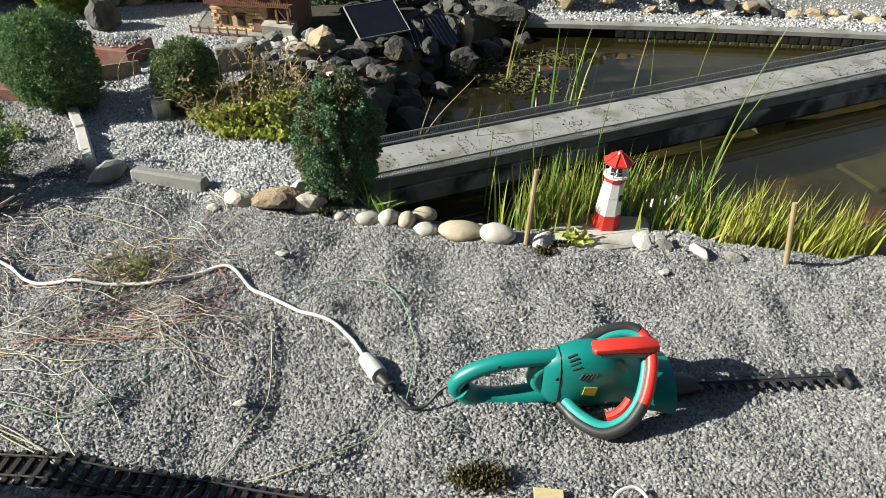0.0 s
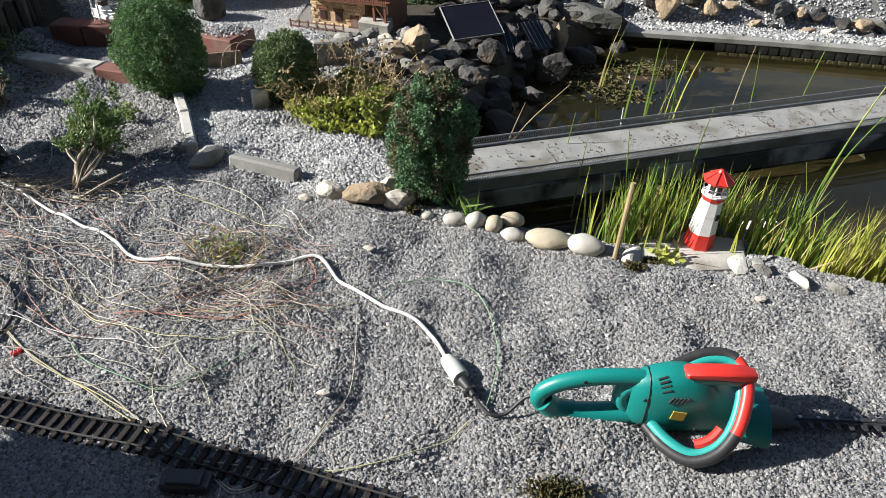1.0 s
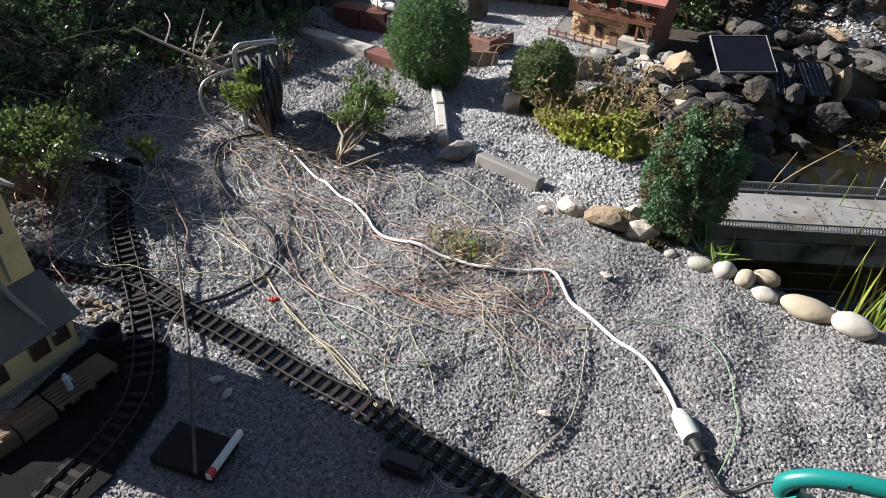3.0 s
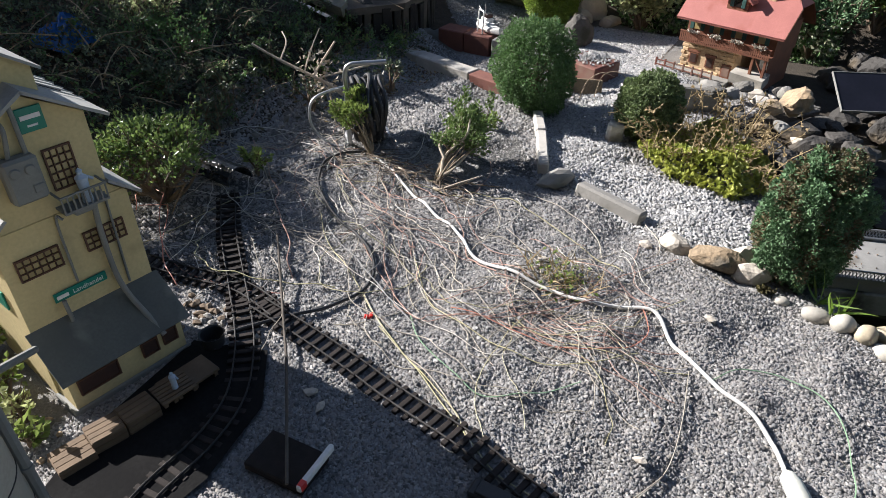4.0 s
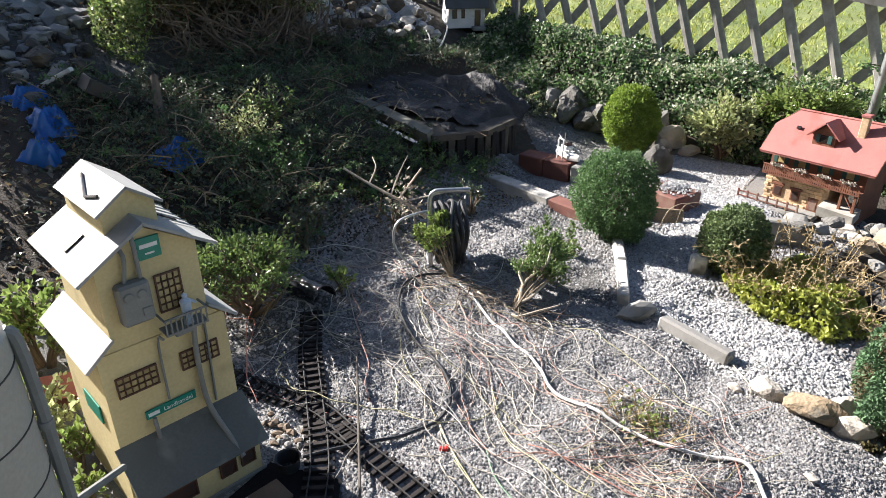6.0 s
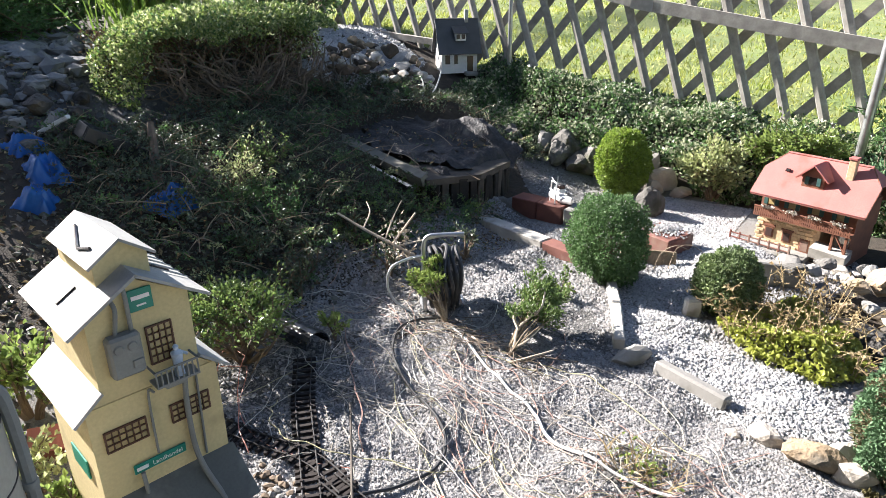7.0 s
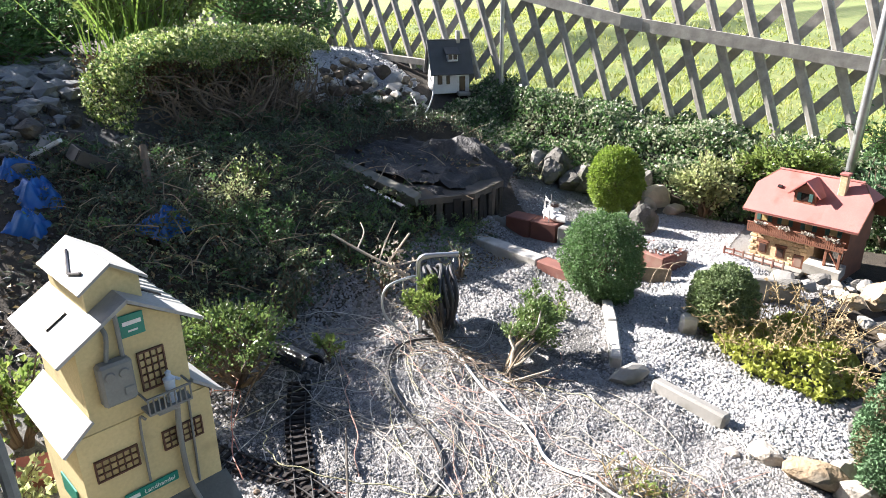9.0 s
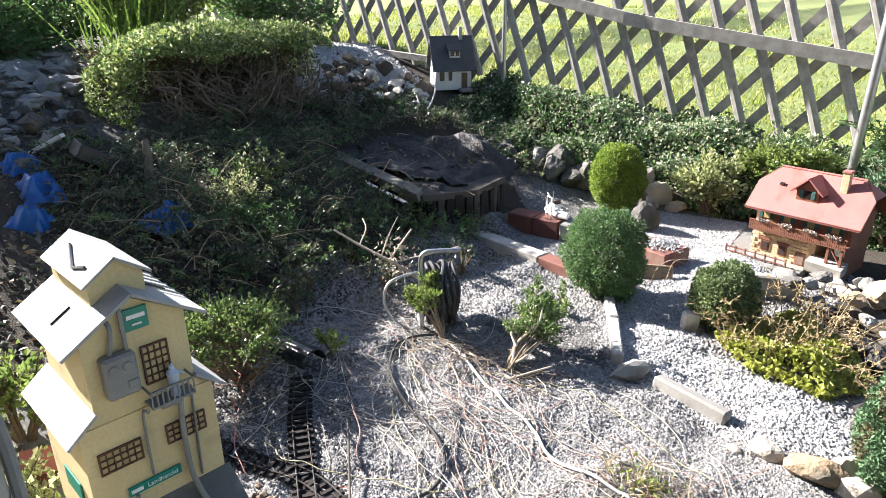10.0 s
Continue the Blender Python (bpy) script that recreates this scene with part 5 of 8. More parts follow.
blade = part("blade", Geo().box((0.37, 0.017, 0.005), (0.74, 0, 0.041), 0.001).box((0.36, 0.009, 0.004), (0.735, 0, 0.0455), 0.001), M_BLADE, trim, "dark steel cutter bar")
for i in range(12):
    for sgn in (-1, 1):
        x = 0.575 + i * 0.029
        t = Geo().add([(x - 0.007, sgn * 0.009, 0.0385), (x + 0.007, sgn * 0.009, 0.0385), (x + 0.0045, sgn * 0.025, 0.0395), (x - 0.0025, sgn * 0.025, 0.0395),
                       (x - 0.007, sgn * 0.009, 0.043), (x + 0.007, sgn * 0.009, 0.043), (x + 0.0045, sgn * 0.025, 0.042), (x - 0.0025, sgn * 0.025, 0.042)],
                      [(0, 1, 2, 3), (4, 7, 6, 5), (0, 4, 5, 1), (1, 5, 6, 2), (2, 6, 7, 3), (3, 7, 4, 0)])
        part("tooth", t, M_BLADE, blade)
for i in range(9):
    part("rivet", Geo().lathe([(0.004, 0), (0.004, 0.002), (0, 0.003)], 8, pose(0.585 + i * 0.040, 0, 0.047)), M_STEEL, blade)
part("tip_guard", Geo().box((0.013, 0.066, 0.022), (0.928, 0, 0.036), 0.004).box((0.03, 0.022, 0.016), (0.915, 0, 0.040), 0.003), M_BLACK, trim, "black T-shaped tip guard")
w2l = trim.matrix_world.inverted()
cordp = [Vector((0.030, 1.005, 0.062)), Vector((-0.005, 1.0, 0.04)), Vector((-0.04, 0.978, 0.012)), Vector((-0.075, 0.972, 0.010)), Vector((-0.10, 0.995, 0.012)), Vector((-0.118, 1.018, 0.018))]
part("power_cord", Geo().tube(spline([w2l @ p for p in cordp], 7), 0.0042, 8), M_BLACK, trim)
plug = Geo().tube([w2l @ Vector((-0.116, 1.014, 0.018)), w2l @ Vector((-0.128, 1.032, 0.020)), w2l @ Vector((-0.146, 1.056, 0.021))], [0.007, 0.010, 0.015], 10)
plug.box((0.034, 0.012, 0.020), w2l @ Vector((-0.126, 1.028, 0.02)), 0.004, None, pose(0, 0, 0, 0, 0, 30))
part("plug", plug, M_BLACK, trim, "black mains plug")

# extension cable
CABLE = [(-1.84, 1.775), (-1.79, 1.739), (-1.60, 1.645), (-1.427, 1.564), (-1.277, 1.504), (-1.182, 1.435), (-1.093, 1.402), (-1.0, 1.384), (-0.907, 1.384), (-0.781, 1.392), (-0.70, 1.428), (-0.634, 1.452), (-0.588, 1.445), (-0.515, 1.37), (-0.445, 1.322), (-0.37, 1.275), (-0.285, 1.243), (-0.235, 1.195), (-0.210, 1.155), (-0.192, 1.122)]


def laid(pts, lift=0.006, n=7):
    p = spline([(x, y, 0) for x, y in pts], n)
    p[:, 2] = level(p[:, 0], p[:, 1]) + lift
    return p


ext = thing("extension_cable", pose(0, 0, 0), "thick white extension cable with socket running over the gravel", "extension cable")
part("cable", Geo().tube(laid(CABLE, 0.012), 0.0050, 8), M_WIREW, ext)
sk = Geo().tube([(-0.196, 1.128, 0.018), (-0.190, 1.118, 0.019), (-0.176, 1.098, 0.022), (-0.156, 1.069, 0.022), (-0.150, 1.061, 0.022)], [0.008, 0.017, 0.021, 0.0225, 0.021], 12)
part("socket", sk, material("dirty_white_rubber", (0.50, 0.515, 0.475), (0.42, 0.43, 0.39), scale=30, fine=150, rough=0.6, bump=0.1), ext, "dirty white coupling socket")

# ---- railway ----
def track(pts, label, count_from=0.0):
    c = spline([(x, y, 0) for x, y in pts], 12)
    seg = np.linalg.norm(np.diff(c[:, :2], axis=0), axis=1)
    run = np.concatenate([[0], np.cumsum(seg)])
    tr = thing("railway_track", pose(0, 0, 0), label, "railway track", "garden railway tracks")
    z0 = 0.009
    tie = Geo().box((0.014, 0.080, 0.010), (0, 0, 0), 0.0015)
    tie.box((0.009, 0.008, 0.004), (0, 0.0235, 0.0065)).box((0.009, 0.008, 0.004), (0, -0.0235, 0.0065))
    me = tie.mesh("sleeper", M_TIE)
    s = 0.015
    while s < run[-1]:
        x, y = np.interp(s, run, c[:, 0]), np.interp(s, run, c[:, 1])
        x2, y2 = np.interp(s + 0.01, run, c[:, 0]), np.interp(s + 0.01, run, c[:, 1])
        part("sleeper", me, None, tr, m=pose(x, y, float(level(x, y)) + z0, 0, 0, math.degrees(math.atan2(y2 - y, x2 - x))))
        s += 0.031
    bed_z = level(c[:, 0], c[:, 1])
    for _ in range(30):
        bed_z[1:-1] = 0.25 * bed_z[:-2] + 0.5 * bed_z[1:-1] + 0.25 * bed_z[2:]
    d = np.gradient(c[:, :2], axis=0)
    d = d / np.linalg.norm(d, axis=1, keepdims=True)
    for sgn in (-1, 1):
        p = np.stack([c[:, 0] - sgn * d[:, 1] * 0.0235, c[:, 1] + sgn * d[:, 0] * 0.0235, bed_z + z0 + 0.009], 1)
        part("rail", Geo().tube(p, 0.0021, 6).tube(p - [0, 0, 0.0032], 0.0018, 4), M_RAIL, tr)
    return tr


track([(-1.52, 0.868), (-1.32, 0.860), (-1.12, 0.846), (-0.97, 0.827), (-0.78, 0.803), (-0.62, 0.781), (-0.50, 0.760), (-0.39, 0.738), (-0.15, 0.69), (0.2, 0.61)], "dark plastic model railway track lying on gravel")
track([(-2.06, 1.222), (-2.0, 1.173), (-1.87, 1.062), (-1.67, 0.918), (-1.505, 0.80), (-1.406, 0.716), (-1.313, 0.603), (-1.27, 0.48), (-1.255, 0.32), (-1.20, 0.12), (-1.10, -0.06)], "curved dark model railway track passing the warehouse")
track([(-2.02, 0.80), (-1.80, 0.86), (-1.62, 0.90), (-1.45, 0.875)], "short dark railway track half buried in gravel")

# buffer stop and dark parts by the track
bs_ = thing("buffer_stop", pose(-1.07, 0.545, 0.0, 0, 0, 8), "dark model wagon base with white and red buffer beam", "buffer stop")
part("base", Geo().box((0.15, 0.10, 0.022), (-0.01, 0, 0.018), 0.003), M_TIE, bs_)
part("beam", Geo().box((0.012, 0.12, 0.016), (0.068, 0.0, 0.045), 0.002), M_WHITE, bs_, "white beam")
for yy in (-0.048,):
    part("red_end", Geo().box((0.013, 0.018, 0.0165), (0.0685, yy, 0.045), 0.001), M_RED, bs_)
for yy in (-0.03, 0.03):
    part("strut", Geo().box((0.01, 0.01, 0.03), (0.06, yy, 0.03)), M_TIE, bs_)
mot = thing("point_motor", pose(-0.675, 0.722, 0.0, 0, 0, 4), "flat black plastic point motor box beside the track", "motor box")
part("case", Geo().box((0.10, 0.045, 0.022), (0, 0, 0.014), 0.004), M_BLACK, mot)
part("lid", Geo().box((0.07, 0.035, 0.008), (0, 0, 0.028), 0.002), M_BLACK, mot)

# loading platform and crates before the warehouse
pl = thing("loading_platform", pose(-1.445, 0.575, 0.0, 0, 0, 86), "small brown plank platform before the warehouse", "platform")
part("top", Geo().box((0.13, 0.075, 0.008), (0, 0, 0.030), 0.001), M_CRATE, pl)
for xx in (-0.055, 0.0, 0.055):
    part("bearer", Geo().box((0.01, 0.07, 0.028), (xx, 0, 0.013)), M_CRATE, pl)
pal = thing("pallet", pose(-1.428, 0.525, 0.034, 0, 0, 82), "small slatted wooden pallet", "pallet")
for i in range(6):
    part("slat", Geo().box((0.085, 0.0095, 0.004), (0, -0.031 + i * 0.0124, 0.012)), M_CRATE, pal)
for xx in (-0.036, 0.0, 0.036):
    part("bearer", Geo().box((0.009, 0.07, 0.010), (xx, 0, 0.005)), M_CRATE, pal)
figure((-1.423, 0.528, 0.048), 40, 0.05, "white toy figure seated on the pallet")


def crate(at, size, turn, label):
    ob = thing("crate", pose(*at, 0, 0, turn), label, "crate", "wooden crates")
    a, b, h = size
    part("base", Geo().box((a - 0.004, b - 0.004, h * 0.8), (0, 0, h * 0.4)), M_OLDWOOD, ob)
    for sx in (-1, 1):
        for k in range(3):
            part("board", Geo().box((0.003, b, h / 3.3), (sx * a / 2, 0, h * (k + 0.5) / 3), 0.0005), M_CRATE, ob)
            part("board", Geo().box((a, 0.003, h / 3.3), (0, sx * b / 2, h * (k + 0.5) / 3), 0.0005), M_CRATE, ob)
    for k in range(4):
        part("lid_board", Geo().box((a, b / 4.3, 0.003), (0, b * (k - 1.5) / 4, h), 0.0005), M_CRATE, ob)
    return ob


crate((-1.445, 0.440, 0.0), (0.075, 0.062, 0.048), 84, "pale pine toy crate before the warehouse")
crate((-1.455, 0.365, 0.0), (0.07, 0.06, 0.045), 78, "weathered pine toy crate near the tank")
crate((-1.462, 0.290, 0.0), (0.075, 0.07, 0.03), 80, "low brown toy crate full of lumps")
bk = thing("dark_bin", pose(-1.505, 0.70, 0.0, 0, 0, 30), "small dark plastic bin by the warehouse corner", "bin")
part("wall", Geo().lathe([(0.026, 0), (0.032, 0.045), (0.034, 0.046), (0.030, 0.044), (0.024, 0.006), (0, 0.006)], 14), M_BLACK, bk)
rg = np.random.default_rng(3)
for i in range(26):
    x, y = -1.60 + rg.normal(0, 0.05), 0.775 + rg.normal(0, 0.035)
    stone("loose_stone", (0.03 * rg.uniform(0.7, 1.5), 0.026, 0.022), (x, y, float(level(x, y))), M_BARK if i % 3 else M_CONC, "small broken brown lump beside the warehouse", "stone", "stones by the warehouse", i * 40, 50 + i, 0.25, cuts=1, sink=0.2)
for i in range(24):
    x, y = -1.50 + rg.normal(0, 0.07), 0.235 + rg.normal(0, 0.05)
    stone("loose_stone", (0.022 * rg.uniform(0.6, 1.5), 0.018, 0.015), (x, y, float(level(x, y))), M_ROCKT if i % 3 else M_CONC, "small broken pale stone near the tank", "stone", "stones by the tank", i * 40, 90 + i, 0.25, cuts=1, sink=0.2)

# ---- kerbs and planks ----
for (ax, ay), (bx, by) in (((-1.49, 2.455), (-1.385, 2.29)), ((-1.38, 2.28), (-1.235, 2.02))):
    d = math.degrees(math.atan2(by - ay, bx - ax))
    ln = math.hypot(bx - ax, by - ay)
    solo("kerb_beam", Geo().box((ln, 0.042, 0.075), (0, 0, 0), 0.006), M_CONCL, "weathered pale kerb beam edging the gravel path", "kerb", pose((ax + bx) / 2, (ay + by) / 2, 0.016, 0, 0, d), "path kerbs")
stone("kerb_stone", (0.21, 0.10, 0.085), (-1.165, 1.99, 0.0), M_CONC, "rough grey stone lying between kerb and slab", "stone", turn=52, seed=7, rough=0.3, sink=0.2)
solo("kerb_slab", Geo().box((0.27, 0.05, 0.085), (0, 0, 0), 0.008), M_CONC, "cracked grey concrete slab leaning in the gravel", "slab", pose(-0.943, 1.955, -0.002, -12, 3, -11))
solo("path_stone", Geo().box((0.065, 0.045, 0.10), (0, 0, 0), 0.008), M_CONCL, "small upright pale stone beside a bush", "stone", pose(-1.135, 2.46, 0.032, 4, 3, 35))
stone("path_stone", (0.10, 0.07, 0.08), (-0.47, 2.12, 0.0), M_ROCK, "grey stone at the path beside the plants", "stone", seed=12, rough=0.25, sink=0.2)
stone("path_stone", (0.07, 0.04, 0.05), (-0.94, 1.36, 0.0), M_ROCK, "small upright grey stone in the gravel", "stone", seed=14, rough=0.25, sink=0.2)

# ---- rocks ----
rk = np.random.default_rng(11)


def rock_field(n, area, size, mats, label, group, mound=0.0, flat=0.7):
    k = 0
    done = []
    for _ in range(n * 30):
        if k >= n:
            break
        x = rk.uniform(min(p[0] for p in area), max(p[0] for p in area))
        y = rk.uniform(min(p[1] for p in area), max(p[1] for p in area))
        if not inside(area, x, y):
            continue
        s = rk.uniform(*size)
        if any(math.hypot(x - a, y - b) < (s + c) * 0.36 for a, b, c in done):
            continue
        done.append((x, y, s))
        z = max(float(level(x, y)), WATER - 0.05) + mound * rk.uniform(0.2, 1) * (rim(area, x, y) > 0.06)
        stone("rock", (s, s * rk.uniform(0.6, 0.9), s * flat * rk.uniform(0.7, 1.2)), (x, y, float(z)), mats[k % len(mats)], label, "rock", group, rk.uniform(0, 360), 200 + k + int(100 * area[0][0]), 0.36, cuts=3, sink=0.25)
        k += 1


rock_field(34, [(-1.0, 3.22), (-0.93, 2.83), (-0.72, 2.72), (-0.48, 2.70), (-0.42, 3.1), (-0.62, 3.34)], (0.09, 0.21), [M_CONCL, M_ROCKT, M_ROCK, M_CONC, M_ROCKW, M_CONC, M_ROCK], "broken grey and tan rock of the rock pile by the pond", "rock pile", 0.11, 0.6)
rock_field(40, [(-0.55, 2.72), (-0.46, 2.25), (-0.28, 2.35), (-0.22, 2.9), (-0.02, 3.2), (0.18, 3.5), (0.28, 3.85), (-0.05, 3.9), (-0.35, 3.25), (-0.5, 3.1)], (0.10, 0.24), [M_ROCKD, M_ROCKD, M_ROCKD, M_ROCKD], "dark grey rock on the pond bank", "rocks of the pond bank", 0.03, 0.6)
stone("tan_rock", (0.11, 0.09, 0.30), (0.12, 3.46, -0.14), M_ROCKT, "tall tan rock standing on the pond bank", "rock", turn=20, seed=41, rough=0.35, sink=0.1, cuts=3)
stone("tan_rock", (0.15, 0.10, 0.15), (0.03, 3.40, -0.10), M_ROCKT, "broken tan rock on the pond bank", "rock", turn=70, seed=43, rough=0.35, sink=0.1, cuts=3)
stone("slab_rock", (0.42, 0.26, 0.24), (0.31, 3.85, -0.12), M_ROCK, "large grey rock at the end of the ledge", "rock", turn=-15, seed=31, rough=0.3, sink=0.1, cuts=3)
rock_field(26, [(-0.34, 2.42), (-0.16, 2.48), (-0.06, 2.92), (0.10, 3.12), (0.30, 3.42), (0.50, 3.74), (0.20, 3.66), (-0.10, 3.28), (-0.32, 2.9)], (0.15, 0.25), [M_ROCKD], "rock at the water's edge, darkened for shade", "rocks of the pond bank", 0.04, 0.9)
rock_field(16, [(-0.2, 4.0), (0.9, 3.97), (0.9, 4.2), (-0.2, 4.3)], (0.10, 0.2), [M_ROCKD, M_ROCKT, M_ROCK, M_ROCKD], "dark and tan rock behind the pond ledge", "rock row", 0.04, 0.8)
rock_field(14, [(-0.55, 3.55), (0.1, 3.75), (0.12, 4.1), (-0.45, 4.1)], (0.12, 0.22), [M_ROCKD], "dark rock behind the solar panel", "rocks of the pond bank", 0.05, 0.7)
rock_field(58, [(-0.15, 4.16), (0.6, 4.04), (1.2, 3.99), (1.7, 3.90), (2.6, 3.80), (3.2, 3.70), (3.2, 3.88), (1.7, 4.10), (0.6, 4.24), (-0.15, 4.40)], (0.09, 0.17), [M_ROCKT, M_ROCK, M_ROCKT, M_ROCKW, M_ROCKT, M_ROCKD], "tan rock in the row behind the pond", "rock row", 0.03, 0.7)
for i, (x, y, w, h) in enumerate([(-3.20, 3.84, 0.30, 0.24), (-3.02, 3.88, 0.46, 0.36), (-2.62, 3.98, 0.34, 0.34), (-2.40, 3.96, 0.26, 0.24)]):
    stone("wall_stone", (w, 0.26, h), (x, y, 0.02), M_ROCK, "large grey block of the low garden wall", "stone", "wall stones", 10 - 14 * i, 460 + i, 0.3, sink=0.1, cuts=3)
for i in range(8):
    x = -3.42 + 0.16 * i
    stone("wall_stone", (0.26 * rk.uniform(0.8, 1.2), 0.22, 0.25 * rk.uniform(0.75, 1.2)), (x, 3.93 + 0.05 * math.sin(i * 2.1) - 0.25 * (i < 4) * (3 - i) / 3, 0.02 + 0.05 * (x < -2.6)), M_ROCK if i % 4 else M_CONC, "large grey stone of the low garden wall", "stone", "wall stones", rk.uniform(0, 360), 420 + i, 0.3, sink=0.12, cuts=3)
stone("cone_rock", (0.19, 0.15, 0.21), (-1.775, 3.50, 0.0), M_ROCK, "pointed grey rock beside the yellow bush", "rock", turn=30, seed=33, rough=0.25, sink=0.15, cuts=3)
for i, (x, y, w, h, mt) in enumerate([(-2.04, 4.06, 0.17, 0.30, M_CONC), (-1.90, 3.98, 0.24, 0.19, M_ROCKW), (-1.93, 3.90, 0.16, 0.11, M_CONCL), (-1.77, 3.93, 0.19, 0.10, M_ROCKW)]):
    stone("wall_stone", (w, w * 0.7, h), (x, y, 0.0), mt, "pale broken stone beside the yellow bush", "stone", "wall stones", 25 * i, 480 + i, 0.3, sink=0.12, cuts=3)
rock_field(70, [(-4.1, 3.08), (-3.68, 3.35), (-3.75, 3.9), (-4.05, 4.15), (-4.7, 3.95), (-4.55, 3.5)], (0.06, 0.19), [M_ROCKT, M_OLDWOOD, M_CONCL, M_OLDWOOD, M_ROCKW, M_BARK], "broken stone and clod heaped before the white house", "stone heap", 0.10, 0.7)
rock_field(16, [(-4.6, 1.0), (-3.95, 0.95), (-3.9, 1.4), (-4.4, 1.6)], (0.10, 0.22), [M_ROCKD, M_ROCK, M_ROCKD, M_CONC], "grey rock at the foot of the hedge", "rocks by the hedge", 0.02, 0.8)

solo("terrace_block", Geo().box((0.20, 0.05, 0.15), (0, 0, 0), 0.006), M_CONC, "grey concrete block standing between bush and rocks", "block", pose(-0.945, 2.965, 0.045, 0, 0, 20))
solo("tan_board", Geo().box((0.26, 0.02, 0.10), (0, 0, 0), 0.004), M_ROCKT, "tan stained board standing beside the brick trough", "board", pose(-1.50, 2.85, 0.02, -20, 0, 24))

# ---- solar panels ----
sp = thing("solar_panel", pose(-0.328, 3.299, 0.129, 28.2, -0.3, 28.8), "dark solar panel with pale frame lying on rocks", "solar panel")
part("panel", Geo().box((0.267, 0.216, 0.006), (0, 0, 0), 0.001), M_SOLAR, sp)
for sx in (-1, 1):
    part("rim", Geo().box((0.0045, 0.223, 0.012), (sx * 0.1333, 0, 0), 0.001), M_TRIM, sp)
    part("rim", Geo().box((0.260, 0.0045, 0.0115), (0, sx * 0.1081, 0), 0.001), M_TRIM, sp)
for i, (x, y, z, rz) in enumerate([(-0.12, 3.30, 0.05, 28), (0.0, 3.36, 0.05, 45)]):
    s2 = thing("small_solar_panel", pose(x, y, z, 38, 6, rz), "small dark blue solar panel leaning on the rocks", "solar panel", "small solar panels")
    part("panel", Geo().box((0.13, 0.17, 0.006), (0, 0, 0), 0.001), M_SOLAR, s2)
    for k in range(4):
        part("cell_line", Geo().box((0.002, 0.165, 0.001), (-0.045 + 0.03 * k, 0, 0.0036)), M_TRIM, s2)

# ---- brick trough ----
tg = thing("brick_trough", pose(0, 0, 0), "low red brick trough with a pale kerb in the gravel", "trough")


def wall_between(g, a, b, wd, z0, z1, bev=0.005):
    d = math.degrees(math.atan2(b[1] - a[1], b[0] - a[0]))
    return g.box((math.hypot(b[0] - a[0], b[1] - a[1]), wd, z1 - z0), ((a[0] + b[0]) / 2, (a[1] + b[1]) / 2, (z0 + z1) / 2), bev, None, pose(0, 0, 0, 0, 0, d))


part("kerb", wall_between(Geo(), (-2.62, 2.80), (-1.97, 2.69), 0.085, -0.03, 0.055), M_CONCL, tg, "pale concrete kerb")
part("kerb_end", wall_between(Geo(), (-1.965, 2.689), (-1.72, 2.648), 0.085, -0.03, 0.053), M_BRICKRED, tg)
for i in range(2):
    x = -2.42 + i * 0.165
    part("brick", wall_between(Geo(), (x, 3.085 + 0.006 * i), (x + 0.160, 3.091 + 0.006 * i), 0.12, -0.03, 0.105), M_BRICKRED, tg)
part("end_block", wall_between(Geo(), (-2.085, 3.095), (-2.02, 3.10), 0.12, -0.03, 0.10), M_CONC, tg, "grey end block")
part("box_block", Geo().box((0.205, 0.20, 0.14), (-1.515, 3.06, 0.03), 0.006, None, pose(0, 0, 0, 0, 0, -14)), M_BRICKRED, tg, "bright red brick block")
x, y = RNG.normal(-1.515, 0.042, 420), RNG.normal(3.075, 0.036, 420)
s = RNG.uniform(0.008, 0.015, len(x))
tagged(part("gravel_fill", stones_mesh("gravel_fill", np.stack([x, y, 0.103 + 0.022 * np.exp(-(((x + 1.515) / 0.05) ** 2 + ((y - 3.075) / 0.045) ** 2))], 1), s, M_PATHGR), None, tg), "pale gravel heaped on the block", kind="stuff")

boat = thing("toy_boat", pose(-2.15, 3.13, 0.105, 0, 0, -28) @ Matrix.Scale(1.3, 4), "small white toy ship on the brick wall", "toy boat")
part("hull", loft(Geo(), [oval(-0.075, 0.022, 0.004, 0.03), oval(-0.03, 0.028, 0.0, 0.03), oval(0.03, 0.026, 0.0, 0.032), oval(0.08, 0.004, 0.01, 0.038)], False), M_WHITE, boat)
part("cabin", Geo().box((0.05, 0.032, 0.028), (-0.02, 0, 0.042), 0.003), M_WHITE, boat)
part("wheelhouse", Geo().box((0.028, 0.026, 0.018), (-0.012, 0, 0.064), 0.002), M_DARKPANE, boat)
part("mast", Geo().tube([(-0.04, 0, 0.05), (-0.04, 0, 0.105)], 0.002, 6), M_STEEL, boat)
part("ladder", Geo().tube([(-0.03, -0.04, 0.0), (-0.03, -0.035, 0.09)], 0.003, 6).tube([(0.01, -0.04, 0.0), (0.01, -0.035, 0.09)], 0.003, 6).tube([(-0.03, -0.037, 0.05), (0.01, -0.037, 0.05)], 0.003, 6).tube([(-0.03, -0.035, 0.09), (0.01, -0.035, 0.09)], 0.003, 6).tube([(-0.03, -0.039, 0.02), (0.01, -0.039, 0.02)], 0.003, 6), M_WHITE, boat, "white ladder frame")
part("boom", Geo().tube([(-0.04, 0, 0.06), (-0.09, 0, 0.085)], 0.0018, 6), M_STEEL, boat)
for yy in (-0.024, 0.024):
    part("rail", Geo().tube([(-0.07, yy * 0.9, 0.042), (0.0, yy * 1.1, 0.044), (0.06, yy * 0.5, 0.05)], 0.0013, 5), M_STEEL, boat)

